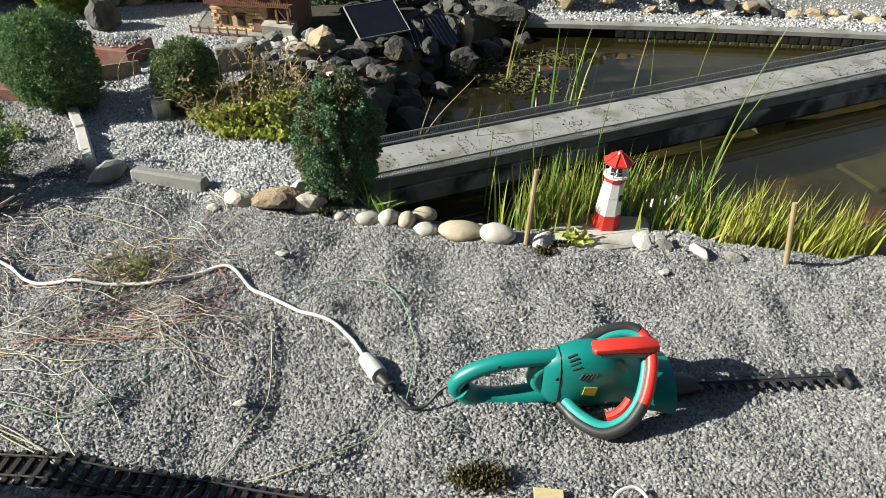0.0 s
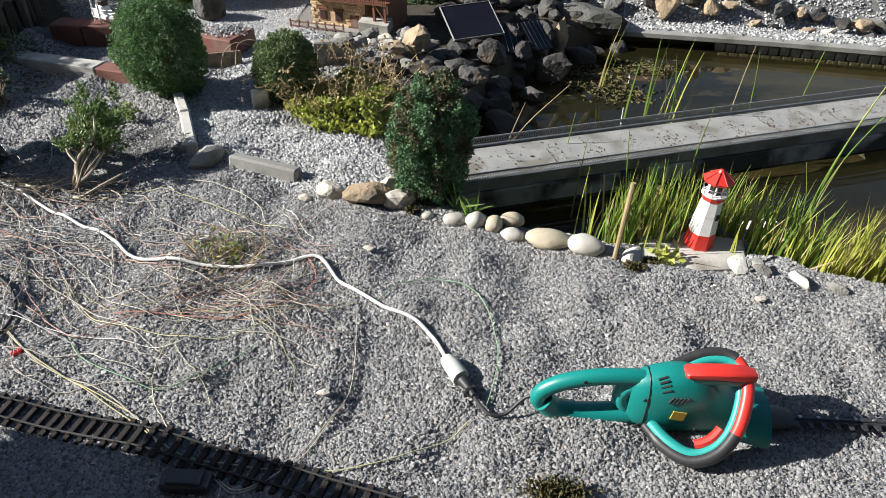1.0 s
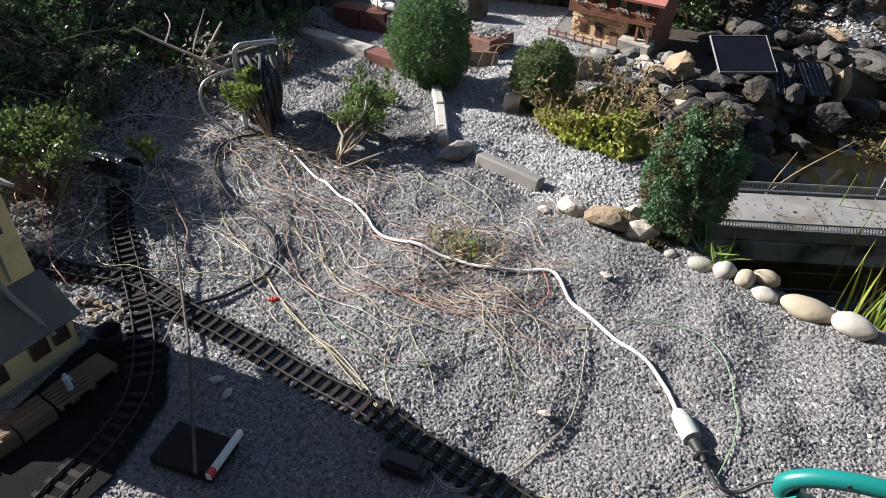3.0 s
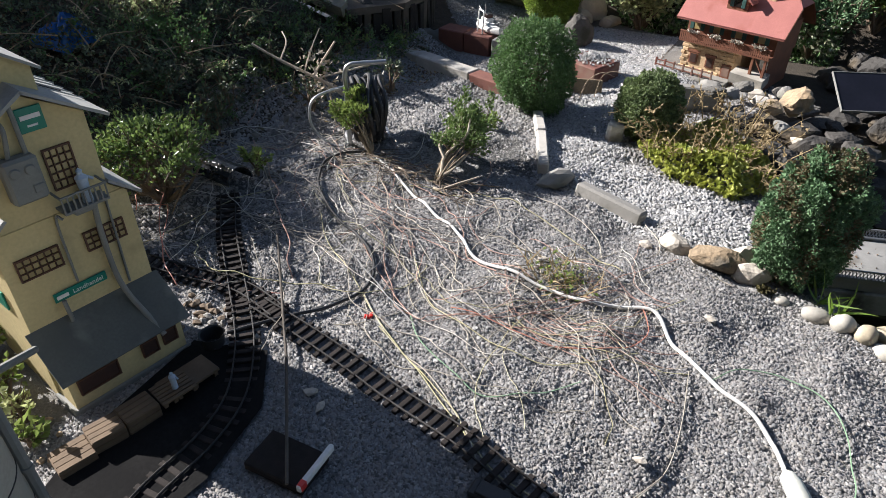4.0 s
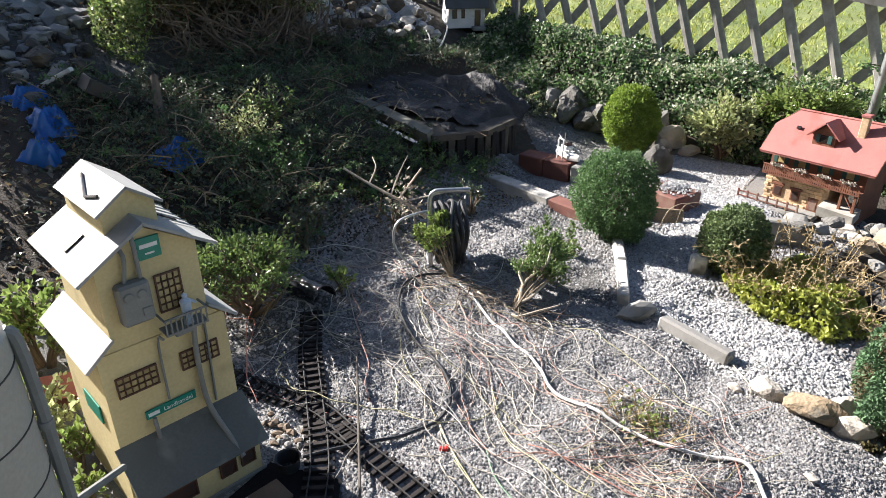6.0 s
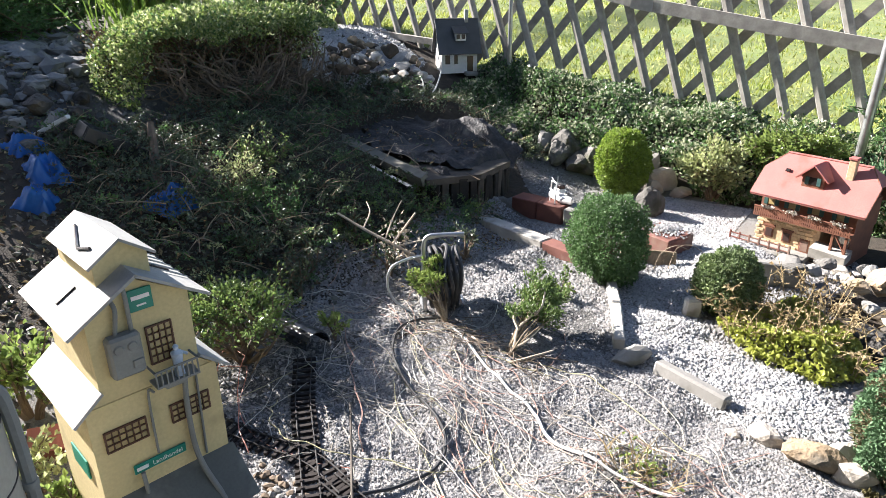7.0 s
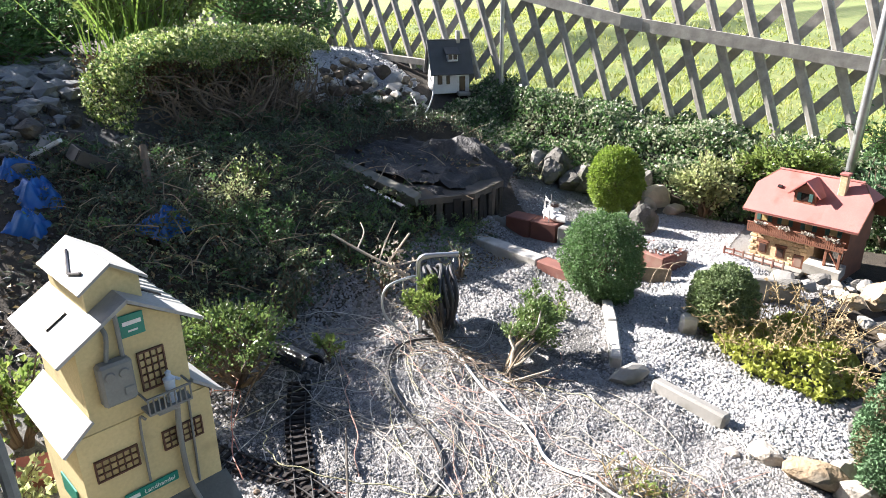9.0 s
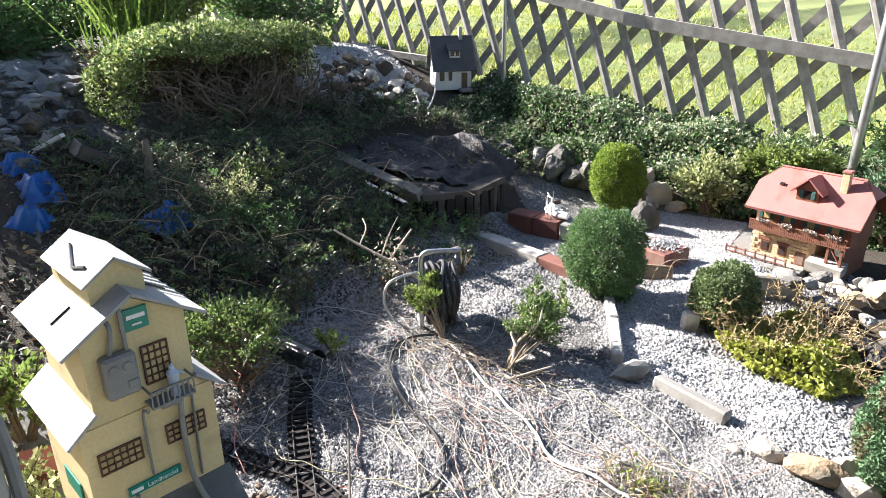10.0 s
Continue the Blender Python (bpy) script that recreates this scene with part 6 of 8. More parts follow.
M_OLDEDGE = material("olive_grey_wood", (0.20, 0.19, 0.15), (0.11, 0.105, 0.085), scale=14, fine=80, rough=0.9, bump=0.6)
# ---- old rotten box ----
ob_ = thing("rotten_cover", pose(0, 0, 0), "black rotten wooden cover with torn felt among cuttings", "wooden cover")
TOP = [(-3.50, 2.70, 0.335), (-3.05, 2.60, 0.30), (-2.66, 2.56, 0.265), (-2.50, 2.84, 0.265), (-2.53, 3.16, 0.27), (-2.85, 3.36, 0.285), (-3.22, 3.46, 0.33), (-3.55, 3.28, 0.36)]
g = Geo()
g.add(TOP + [(a, b, c - 0.035) for a, b, c in TOP], [tuple(range(8)), tuple(range(8, 16))[::-1]] + [(i, i + 8, (i + 1) % 8 + 8, (i + 1) % 8) for i in range(8)])
part("top_board", g, M_OLDWOOD, ob_)
arcp = spline([(-2.72, 2.60, 0), (-2.62, 2.64, 0), (-2.52, 2.84, 0), (-2.515, 3.02, 0), (-2.55, 3.18, 0), (-2.66, 3.26, 0)], 8)
for i in range(19):
    p0, p1 = arcp[i * 2], arcp[i * 2 + 2]
    a0 = math.degrees(math.atan2(p1[1] - p0[1], p1[0] - p0[0]))
    w0 = math.hypot(p1[0] - p0[0], p1[1] - p0[1]) * (0.93 - 0.12 * (i % 3 == 1))
    part("plank", Geo().box((w0, 0.02, 0.285 - 0.018 * (i % 3)), ((p0[0] + p1[0]) / 2 - 0.012 + 0.004 * (i % 2), (p0[1] + p1[1]) / 2 + 0.003 * (i % 3), 0.108 - 0.006 * (i % 2)), 0.004, None, pose(0, 0, 0, 3 * math.sin(i * 2.3), 2 * math.sin(i * 1.7), a0)), M_CHAR if i % 4 else M_OLDWOOD, ob_)
part("edge_board", Geo().slab((-3.52, 2.665, 0.352), (-3.52, 2.73, 0.372), (-2.68, 2.585, 0.296), (-2.67, 2.525, 0.28), -0.055), M_OLDEDGE, ob_, "grey weathered edge board")
part("metal_strip", Geo().slab((-3.46, 2.650, 0.285), (-3.46, 2.662, 0.295), (-2.74, 2.535, 0.222), (-2.74, 2.523, 0.212), -0.006), M_STEEL, ob_, "pale bent metal strip under the edge")
part("post", Geo().box((0.075, 0.05, 0.25), (-2.80, 2.60, 0.11), 0.005, None, pose(0, 0, 0, 0, 0, -10)), M_CONC, ob_, "grey stone post under the edge")
part("lining", Geo().box((0.60, 0.5, 0.02), (-3.1, 3.02, 0.06), 0.005), M_OLDWOOD, ob_)
NF = 44
gx2, gy2 = np.meshgrid(np.linspace(0, 1, NF), np.linspace(0, 1, NF))
fx = -3.50 + 0.94 * gx2 + 0.03 * (value_noise(gx2 * 5, gy2 * 9 + 3, 24) - 0.5)
fy = 2.66 + 0.66 * gy2 + 0.02 * gx2 + 0.05 * (value_noise(gx2 * 9 + 5, gy2 * 4, 25) - 0.5)
ridged = 1 - np.abs(2 * value_noise(gx2 * 5 + gy2 * 2, gy2 * 6 - gx2, 26) - 1)
fz = 0.335 - 0.075 * gx2 + 0.03 * gy2 + 0.085 * ease(0.72, 0.9, gy2) * ease(0.25, 0.45, gx2) * ease(0.95, 0.75, gx2) + 0.04 * ridged ** 3 + 0.03 * value_noise(gx2 * 13, gy2 * 13, 22) - 0.20 * ease(0.90, 1.0, gx2) * value_noise(gy2 * 6 + 2, gx2 * 2, 27) - 0.05 * ease(0.06, 0.0, gy2) * value_noise(gx2 * 9, gy2 + 1, 28)
k = (np.arange(NF - 1)[:, None] * NF + np.arange(NF - 1)[None]).reshape(-1, 1)
hole = value_noise(gx2[:-1, :-1] * 8 + 2, gy2[:-1, :-1] * 8 + 3, 29).ravel() > 0.80
part("torn_felt", mesh_of("torn_felt", np.stack([fx, fy, fz], 2), (k + [0, 1, NF + 1, NF])[~hole], material("black_felt", (0.02, 0.02, 0.022), (0.045, 0.042, 0.04), scale=12, fine=70, rough=0.65, bump=1.0, depth=0.012, stain=(0.10, 0.09, 0.075), stain_scale=9, stain_at=0.58), smooth=True), None, ob_, "crumpled black roofing felt")
rot = np.random.default_rng(77)
u_, v_ = rot.uniform(0.02, 0.9, 380), rot.uniform(0, 1, 380)
kp = value_noise(u_ * 4 + 3, v_ * 4, 81) > 0.45
u_, v_ = u_[kp], v_[kp]
tagged(part("leaf_litter", leaf_mesh("leaf_litter", np.stack([-3.50 + 0.92 * u_, 2.64 + 0.56 * v_, 0.385 - 0.075 * u_ + 0.03 * v_ + rot.uniform(-0.02, 0.01, len(u_))], 1), rot.normal(0, 1, (len(u_), 3)) * [1, 1, 0.4], rot.uniform(0.014, 0.034, len(u_)), [M_LEAFD, M_LEAFBR, M_STRAW], 0.45, 0.4, rot, rot.integers(0, 3, len(u_))), None, ob_), "wilted sprigs fallen on the felt", kind="stuff")

# ---- fence and lawn ----
FA = Vector((-1.168, 4.718, 0))
FU = Vector((math.cos(radians(183)), math.sin(radians(183)), 0))


def on_fence(s, z, out=0.0):
    return FA + FU * s + Vector((-FU.y, FU.x, 0)) * out + Vector((0, 0, z))


def foot(s):
    return 0.31 + 0.15 * min(s, 2.4) + 0.06 * max(s - 2.4, 0)


fen = thing("lattice_fence", pose(0, 0, 0), "weathered grey wooden lattice fence with diagonal slats", "fence")


def slat(s, lean, out):
    """A half-round slat that crosses the upper bar at s."""
    zb, zt = foot(s) - 0.05, 0.90 + 0.147 * s + 0.42
    zc = 0.90 + 0.147 * s
    a, b = on_fence(s + lean * (zb - zc), zb, out), on_fence(s + lean * (zt - zc), zt, out)
    d = (b - a).normalized()
    nrm = Vector((-FU.y, FU.x, 0))
    side = d.cross(nrm).normalized()
    w, t = 0.032, 0.022 * (1 if out > 0 else -1)
    ring = [(-w, 0), (-w * 0.75, 0.75 * t), (0, t), (w * 0.75, 0.75 * t), (w, 0)]
    r = [[p + side * u_ + nrm * v_ for u_, v_ in ring] for p in (a, b)]
    part("slat", loft(Geo(), [r[0], r[1]], False), M_WOOD, fen)


for i in range(-7, 36):
    s0 = -0.01 + 0.238 * i
    slat(s0, 0.36, 0.016)
    slat(s0 + 0.09, -0.85, -0.016)
def fence_rail(sa, sb, za, zb):
    """A flat rail from sa to sb whose lower edge runs from za to zb."""
    q = [on_fence(sa, za, 0.04), on_fence(sb, zb, 0.04), on_fence(sb, zb + 0.083, 0.04), on_fence(sa, za + 0.083, 0.04), on_fence(sa, za, 0.075), on_fence(sb, zb, 0.075), on_fence(sb, zb + 0.083, 0.075), on_fence(sa, za + 0.083, 0.075)]
    part("rail", Geo().add(q, [(0, 1, 2, 3), (7, 6, 5, 4), (0, 4, 5, 1), (1, 5, 6, 2), (2, 6, 7, 3), (3, 7, 4, 0)]), M_WOOD, fen, "pale grey horizontal rail")


fence_rail(-1.9, 1.29, 0.872 - 0.275, 0.872 + 0.19)
fence_rail(1.294, 2.75, 0.872 + 0.19, 0.872 + 0.19 + 1.456 * 0.225)
pz = 0.9135 + 0.19
pp = Geo().add([on_fence(1.21, pz - 0.055, 0.078), on_fence(1.37, pz - 0.03, 0.078), on_fence(1.37, pz + 0.055, 0.078), on_fence(1.21, pz + 0.032, 0.078)], [(0, 1, 2, 3), (3, 2, 1, 0)])
part("joint_plate", pp, M_STEEL, fen, "galvanised joint plate")
for s0 in (2.36, -1.9, 4.8):
    part("post", Geo().tube([on_fence(s0, foot(s0) - 0.2, 0.05), on_fence(s0, foot(s0) + 1.2, 0.05)], 0.017, 10), M_STEEL, fen, "thin steel post")
part("base_plank", Geo().tube([on_fence(2.9, foot(2.9) + 0.05, 0.09), on_fence(7.0, foot(7) + 0.08, 0.09)], 0.035, 4), M_WOOD, fen, "grey plank along the fence foot")

n_ = 44000
y = 4.5 + RNG.uniform(0, 1, n_) ** 1.8 * 13
x = RNG.uniform(-1, 1, n_) * (4.2 + 0.75 * (y - 4.5)) - 2.2
kp = y > 4.6
x, y = x[kp], y[kp]
ft = np.stack([x, y, level(x, y) - 0.005], 1)
hh = RNG.uniform(0.02, 0.06, len(x)) * (0.5 + value_noise(x * 3, y * 3, 31))
tp = ft + np.stack([RNG.normal(0, 0.02, len(x)), RNG.normal(0, 0.02, len(x)), hh], 1)
M_GRASS = material("lawn_grass", (0.25, 0.315, 0.055), (0.44, 0.42, 0.12), scale=2.2, fine=9, rough=0.6, bump=0, island=0.7, trans=0.35)
tagged(new("lawn_grass", blade_mesh("lawn_grass", ft, tp, RNG.normal(0, 0.01, (len(x), 3)), RNG.uniform(0.006, 0.012, len(x)) * (1 + 0.15 * (y - 4.5)), M_GRASS, 2)), "sunny short yellow-green lawn behind the fence", "lawn", kind="stuff")

pole = thing("flag_pole", pose(-0.945, 4.39, 0.2, 0, 1.2, 0), "grey galvanised steel pole standing behind the chalet", "pole")
part("tube", Geo().tube([(0, 0, -0.1), (0, 0, 2.2)], 0.026, 16), M_STEEL, pole)
part("collar", Geo().lathe([(0.036, 0.0), (0.036, 0.06), (0.027, 0.07)], 16), M_STEEL, pole)

# ---- small white house ----
wh = thing("white_model_house", pose(-3.96, 4.40, 0.545, 0, 0, 54), "small white model house with a dark grey roof", "model house")
part("wall", Geo().box((0.30, 0.22, 0.20), (0, 0, 0.10), 0.002), M_WHITE, wh)
part("gable", Geo().prism([(-0.11, 0.20), (0.11, 0.20), (0, 0.40)], 0.298, pose(0, 0, 0, 0, 0, 90)), M_WHITE, wh)
M_DSLATE = material("dark_slate_roof", (0.075, 0.08, 0.085), (0.055, 0.058, 0.062), scale=14, fine=120, rough=0.6, bump=0.25)
for sgn in (-1, 1):
    q = [(-0.18, sgn * 0.145, 0.155), (0.18, sgn * 0.145, 0.155), (0.18, 0, 0.425), (-0.18, 0, 0.425)]
    part("roof", Geo().slab(*(q if sgn < 0 else q[::-1]), 0.01), M_DSLATE, wh)
part("dormer", Geo().box((0.085, 0.08, 0.06), (0.01, -0.075, 0.285), 0.002), M_WHITE, wh)
part("dormer_roof", Geo().slab((-0.05, -0.135, 0.315), (0.07, -0.135, 0.315), (0.07, -0.01, 0.375), (-0.05, -0.01, 0.375), 0.008), M_DSLATE, wh)
for xx in (-0.012, 0.03):
    part("dormer_window", Geo().box((0.03, 0.004, 0.035), (xx, -0.116, 0.288)), M_DARKPANE, wh)
part("chimney", Geo().box((0.03, 0.03, 0.10), (0.08, -0.01, 0.44), 0.002), M_CONCL, wh)
for xx, w, h, z in ((-0.10, 0.04, 0.07, 0.11), (-0.03, 0.03, 0.07, 0.11), (0.09, 0.05, 0.13, 0.07)):
    part("window" if h < 0.1 else "door", Geo().box((w, 0.006, h), (xx, -0.111, z), 0.001), M_DARKPANE, wh)
part("step", Geo().box((0.10, 0.08, 0.03), (0.09, -0.15, 0.0), 0.004), M_CONC, wh)

# ---- cable reel ----
reel = thing("cable_reel", pose(-1.93, 1.85, 0.0, 0, 0, 44), "tubular steel cable reel stand wound with black cable", "cable reel")
part("stand", Geo().tube(spline([(-0.085, 0, 0.0), (-0.085, 0, 0.12), (-0.085, 0, 0.24), (-0.083, 0, 0.31), (-0.065, 0, 0.335), (-0.03, 0, 0.34), (0.075, 0, 0.342)], 6), 0.0095, 10), M_STEEL, reel, "bent steel tube handle")
part("stand_loop", Geo().tube(spline([(-0.085, 0.0, 0.012), (-0.15, -0.015, 0.016), (-0.215, 0.0, 0.07), (-0.235, 0.02, 0.13), (-0.215, 0.04, 0.19), (-0.15, 0.06, 0.215), (-0.09, 0.08, 0.22)], 6), 0.0055, 10), M_STEEL, reel)
part("foot_tube", Geo().tube(spline([(-0.085, 0.0, 0.01), (-0.085, 0.12, 0.01), (0.06, 0.14, 0.01), (0.08, 0.03, 0.01)], 6), 0.008, 8), M_STEEL, reel)
part("drum", Geo().lathe([(0.05, -0.06), (0.05, 0.06)], 18, pose(0.0, 0.03, 0.145, 0, 90, 0)), M_BLACK, reel)
for i in range(7):
    xo = -0.052 + i * 0.0175
    rr = 0.125 + 0.008 * (i % 2) - 0.004 * (i % 3)
    part("coil", Geo().tube([(xo + 0.009 * math.sin(3 * a + i), 0.03 + rr * 0.85 * math.cos(a), 0.145 + rr * math.sin(a)) for a in np.linspace(0, 2 * math.pi, 33)], 0.0085, 8), M_BLACK, reel, "loop of black cable")

solo("black_hose", Geo().tube(laid([(-1.90, 1.80), (-1.93, 1.74), (-1.95, 1.60), (-1.88, 1.49), (-1.78, 1.405), (-1.66, 1.345), (-1.55, 1.295), (-1.44, 1.25), (-1.38, 1.20), (-1.345, 1.13), (-1.345, 1.06), (-1.37, 0.97), (-1.42, 0.875), (-1.47, 0.79), (-1.50, 0.74)], 0.014), 0.0050, 8), M_BLACK, "black cable snaking over gravel and track", "cable")
solo("grey_rod", Geo().tube([(-1.725, 1.138, 0.03), (-1.50, 0.938, 0.034), (-1.286, 0.748, 0.034), (-1.02, 0.49, 0.05)], 0.0037, 8), M_OLDWOOD, "thin straight grey rod lying across the track", "rod")
gut = thing("gutter_piece", pose(-2.155, 1.285, 0.05, 6, 0, -96), "short dark half-round gutter piece among the cuttings", "gutter")
g = Geo()
arc = [(0.050 * math.cos(a), 0.050 * math.sin(a)) for a in np.linspace(math.radians(-10), math.radians(190), 11)]
arc2 = [(0.046 * math.cos(a), 0.046 * math.sin(a)) for a in np.linspace(math.radians(190), math.radians(-10), 11)]
g.prism(arc + arc2, 0.23)
part("shell", g, material("dark_blue_plastic", (0.02, 0.025, 0.035), (0.03, 0.035, 0.045), rough=0.25, bump=0.03), gut)

# ---- tarpaulins and tray ----
def tarp(at, size, turn, seed, label):
    gx_, gy_ = np.meshgrid(np.linspace(-1, 1, 26), np.linspace(-1, 1, 20))
    rg_ = 1 - np.abs(2 * value_noise(gx_ * 2.2 + gy_ + 7 + seed, gy_ * 2.6 - gx_ + 7, seed) - 1)
    fold_ = 0.05 + rg_ ** 2 * 0.07 + value_noise(gx_ * 5 + 9, gy_ * 5 + 9, seed + 1) * 0.02
    edge = 1.12 - 0.25 * value_noise(gx_ * 2 + 5, gy_ * 2 + 5, seed + 4)
    v = np.stack([gx_ * size[0] / 2 * edge, gy_ * size[1] / 2 * edge, fold_ * (1.15 - np.maximum(abs(gx_), abs(gy_)) ** 3)], 2)
    kk = (np.arange(19)[:, None] * 26 + np.arange(25)[None]).reshape(-1, 1)
    return solo("tarpaulin", mesh_of("tarpaulin", v, kk + [0, 1, 27, 26], M_TARP, smooth=True), None, label, "tarpaulin", pose(*at, 0, 12, turn), "blue tarpaulins")


tarp((-3.98, 1.08, 0.45), (0.20, 0.24), 20, 1, "crumpled blue plastic tarpaulin on the slope")
tarp((-3.72, 1.07, 0.39), (0.26, 0.20), -10, 2, "crumpled blue plastic tarpaulin lying among cuttings")
tarp((-3.52, 0.94, 0.32), (0.17, 0.15), 40, 3, "small piece of blue tarpaulin behind the warehouse")
tarp((-3.17, 1.37, 0.30), (0.17, 0.18), 20, 4, "small blue plastic bag among the cuttings")
stone("loose_stone", (0.13, 0.08, 0.05), (-3.20, 1.30, 0.30), M_CONC, "grey stone lying beside the blue bag", "stone", turn=20, seed=77, rough=0.25, sink=0.1)
tray = thing("black_tray", pose(-3.72, 1.38, 0.50, 0, 32, 78), "black plastic planting tray tipped on the slope", "tray")
part("base", Geo().box((0.30, 0.20, 0.012), (0, 0, 0.006), 0.003), M_BLACK, tray)
for sx in (-1, 1):
    part("side", Geo().box((0.30, 0.01, 0.07), (0, sx * 0.10, 0.035), 0.003), M_BLACK, tray)
    part("side", Geo().box((0.01, 0.19, 0.07), (sx * 0.15, 0, 0.035), 0.003), M_BLACK, tray)
solo("wooden_stake", Geo().tube([(-3.35, 1.42, 0.34), (-3.45, 1.47, 0.46), (-3.58, 1.54, 0.62)], [0.028, 0.026, 0.018], 7), M_BARK, "grey-brown broken branch stump on the slope", "stake")
solo("pale_strip", Geo().box((0.26, 0.03, 0.02), (0, 0, 0), 0.003), M_WHITE, "pale plastic strip leaning on the rocks", "strip", pose(-3.98, 1.22, 0.60, 0, -25, 30))


# ---- reeds ----
M_REEDY = material("yellow_reed_blade", (0.44, 0.44, 0.09), (0.28, 0.35, 0.06), scale=4, fine=40, rough=0.45, bump=0, island=0.8, trans=0.35)
def reed_clump(spots, label, bright=False, seed=1):
    """One clump: (x, y, spread, blades, height)."""
    rng = np.random.default_rng(seed)
    for x, y, sp_, n, h in spots:
        ob = thing("reed_clump", pose(x, y, -0.06), label, "reeds", "reeds at the pond")
        a = rng.normal(0, sp_, (n, 2))
        f = np.stack([a[:, 0], a[:, 1] * 0.7, np.full(n, -0.02)], 1)
        hh = h * rng.uniform(0.45, 1.1, n)
        lean = rng.normal(0, 0.12, (n, 2)) * hh[:, None] + [0.012, 0.0]
        t = f + np.stack([lean[:, 0], lean[:, 1], hh], 1)
        bend = np.stack([lean[:, 0] * 0.6, lean[:, 1] * 0.6, np.zeros(n)], 1) * -1
        wd = rng.uniform(0.004, 0.0095, n)
        for i in range(n):
            dry = rng.uniform() < 0.12
            k = slice(i, i + 1)
            me = blade_mesh("blade", f[k], t[k] * ([1.3, 1.3, 0.8] if dry else [1, 1, 1]), bend[k], wd[k], M_STRAW if dry else M_REEDY if bright or rng.uniform() < 0.5 else M_REED, 4)
            part("blade", me, None, ob)


reed_clump([(0.29, 1.78, 0.05, 95, 0.25), (0.39, 1.82, 0.05, 110, 0.27), (0.47, 1.86, 0.045, 80, 0.26)], "dense fresh green reeds growing at the pond edge", False, 3)
reed_clump([(0.66, 1.86, 0.05, 60, 0.23), (0.73, 1.76, 0.045, 50, 0.22), (0.84, 1.72, 0.035, 55, 0.22), (0.62, 1.93, 0.05, 50, 0.22), (0.79, 1.84, 0.05, 60, 0.24)], "green reeds beside the toy lighthouse", False, 4)
reed_clump([(0.96, 1.67, 0.035, 95, 0.25), (1.03, 1.65, 0.025, 50, 0.24), (1.18, 1.60, 0.03, 85, 0.24), (0.90, 1.68, 0.03, 60, 0.24), (1.10, 1.63, 0.03, 75, 0.24), (1.25, 1.60, 0.03, 60, 0.22)], "bright yellow-green reeds on the pond edge", True, 5)
reed_clump([(0.52, 2.72, 0.05, 8, 0.42), (0.62, 2.66, 0.04, 7, 0.36), (0.33, 3.05, 0.02, 5, 0.34)], "sparse reed blades standing in the far pond", False, 6)
rng = np.random.default_rng(8)
for i, (x, y, dx, dy, h, r) in enumerate([(0.98, 2.10, 0.19, 0.10, 0.68, 0.0028), (0.97, 2.08, 0.13, 0.05, 0.60, 0.0026), (0.99, 2.12, 0.20, 0.06, 0.50, 0.0022), (0.96, 2.07, 0.10, 0.08, 0.40, 0.0022), (0.95, 2.05, -0.05, 0.02, 0.26, 0.0018), (0.97, 2.05, 0.02, -0.02, 0.30, 0.0018)]):
    g = Geo().tube(spline([(0, 0, 0), (dx * 0.3, dy * 0.3, h * 0.5), (dx, dy, h)], 6), [r] * 6 + [r * 0.8] * 4 + [r * 0.5] * 3, 6)
    solo("reed_stalk", g, M_REED if i % 5 else M_STRAW, "tall thin reed stalk rising from the pond", "reed", pose(x, y, WATER - 0.02), "tall reed stalks")
for i, (x, y, dx, dy, h) in enumerate([(-0.13, 2.42, 0.26, 0.10, 0.30), (-0.12, 2.36, 0.08, 0.06, 0.26), (0.12, 2.30, 0.03, 0.05, 0.26), (0.9, 2.95, 0.03, 0, 0.35), (1.0, 3.0, -0.03, 0, 0.30), (1.25, 3.1, 0.04, 0, 0.34), (0.15, 2.0, 0.02, 0.02, 0.32), (0.33, 2.0, -0.03, 0.02, 0.36), (0.6, 2.3, 0.03, 0.0, 0.34)]):
    g = Geo().tube(spline([(0, 0, 0), (dx * 0.4, dy * 0.4, h * 0.5), (dx, dy, h)], 6), [0.0025] * 6 + [0.002] * 4 + [0.0012] * 3, 6)
    solo("reed_stalk", g, M_STRAW if i in (0, 1, 3) else M_REED, "single reed stalk in the pond", "reed", pose(x, y, WATER - 0.02), "tall reed stalks")
for (x, y, z), (dx, dy, dz) in (((0.246, 1.582, -0.02), (0.02, 0.04, 0.27)), ((0.986, 1.474, -0.02), (-0.03, 0.03, 0.235))):
    solo("bamboo_stick", Geo().tube([(x, y, z), (x + dx, y + dy, z + dz)], 0.0075, 9), M_STRAW, "short weathered bamboo stick in the gravel edge", "stick", None, "bamboo sticks")
# algae and things in the water
n_ = 1600
c_ = np.array([(0.12, 3.42), (0.30, 3.25), (0.42, 3.1), (0.55, 3.45)])[rng.integers(0, 4, n_)]
at_ = np.stack([c_[:, 0] + rng.normal(0, 0.09, n_), c_[:, 1] + rng.normal(0, 0.05, n_), np.full(n_, WATER + 0.002)], 1)
tagged(new("algae", leaf_mesh("algae", at_, rng.normal(0, 1, (n_, 3)) * [1, 1, 0.1], 0.03, M_MOSS, 0.4, 0.1, rng)), "brown algae mats floating on the pond", "algae", kind="stuff")
solo("sunken_brick", Geo().box((0.20, 0.07, 0.05), (0, 0, 0), 0.006), M_BRICKRED, "red brick lying just below the water surface", "brick", pose(0.55, 3.33, WATER - 0.035, 0, 0, 5))
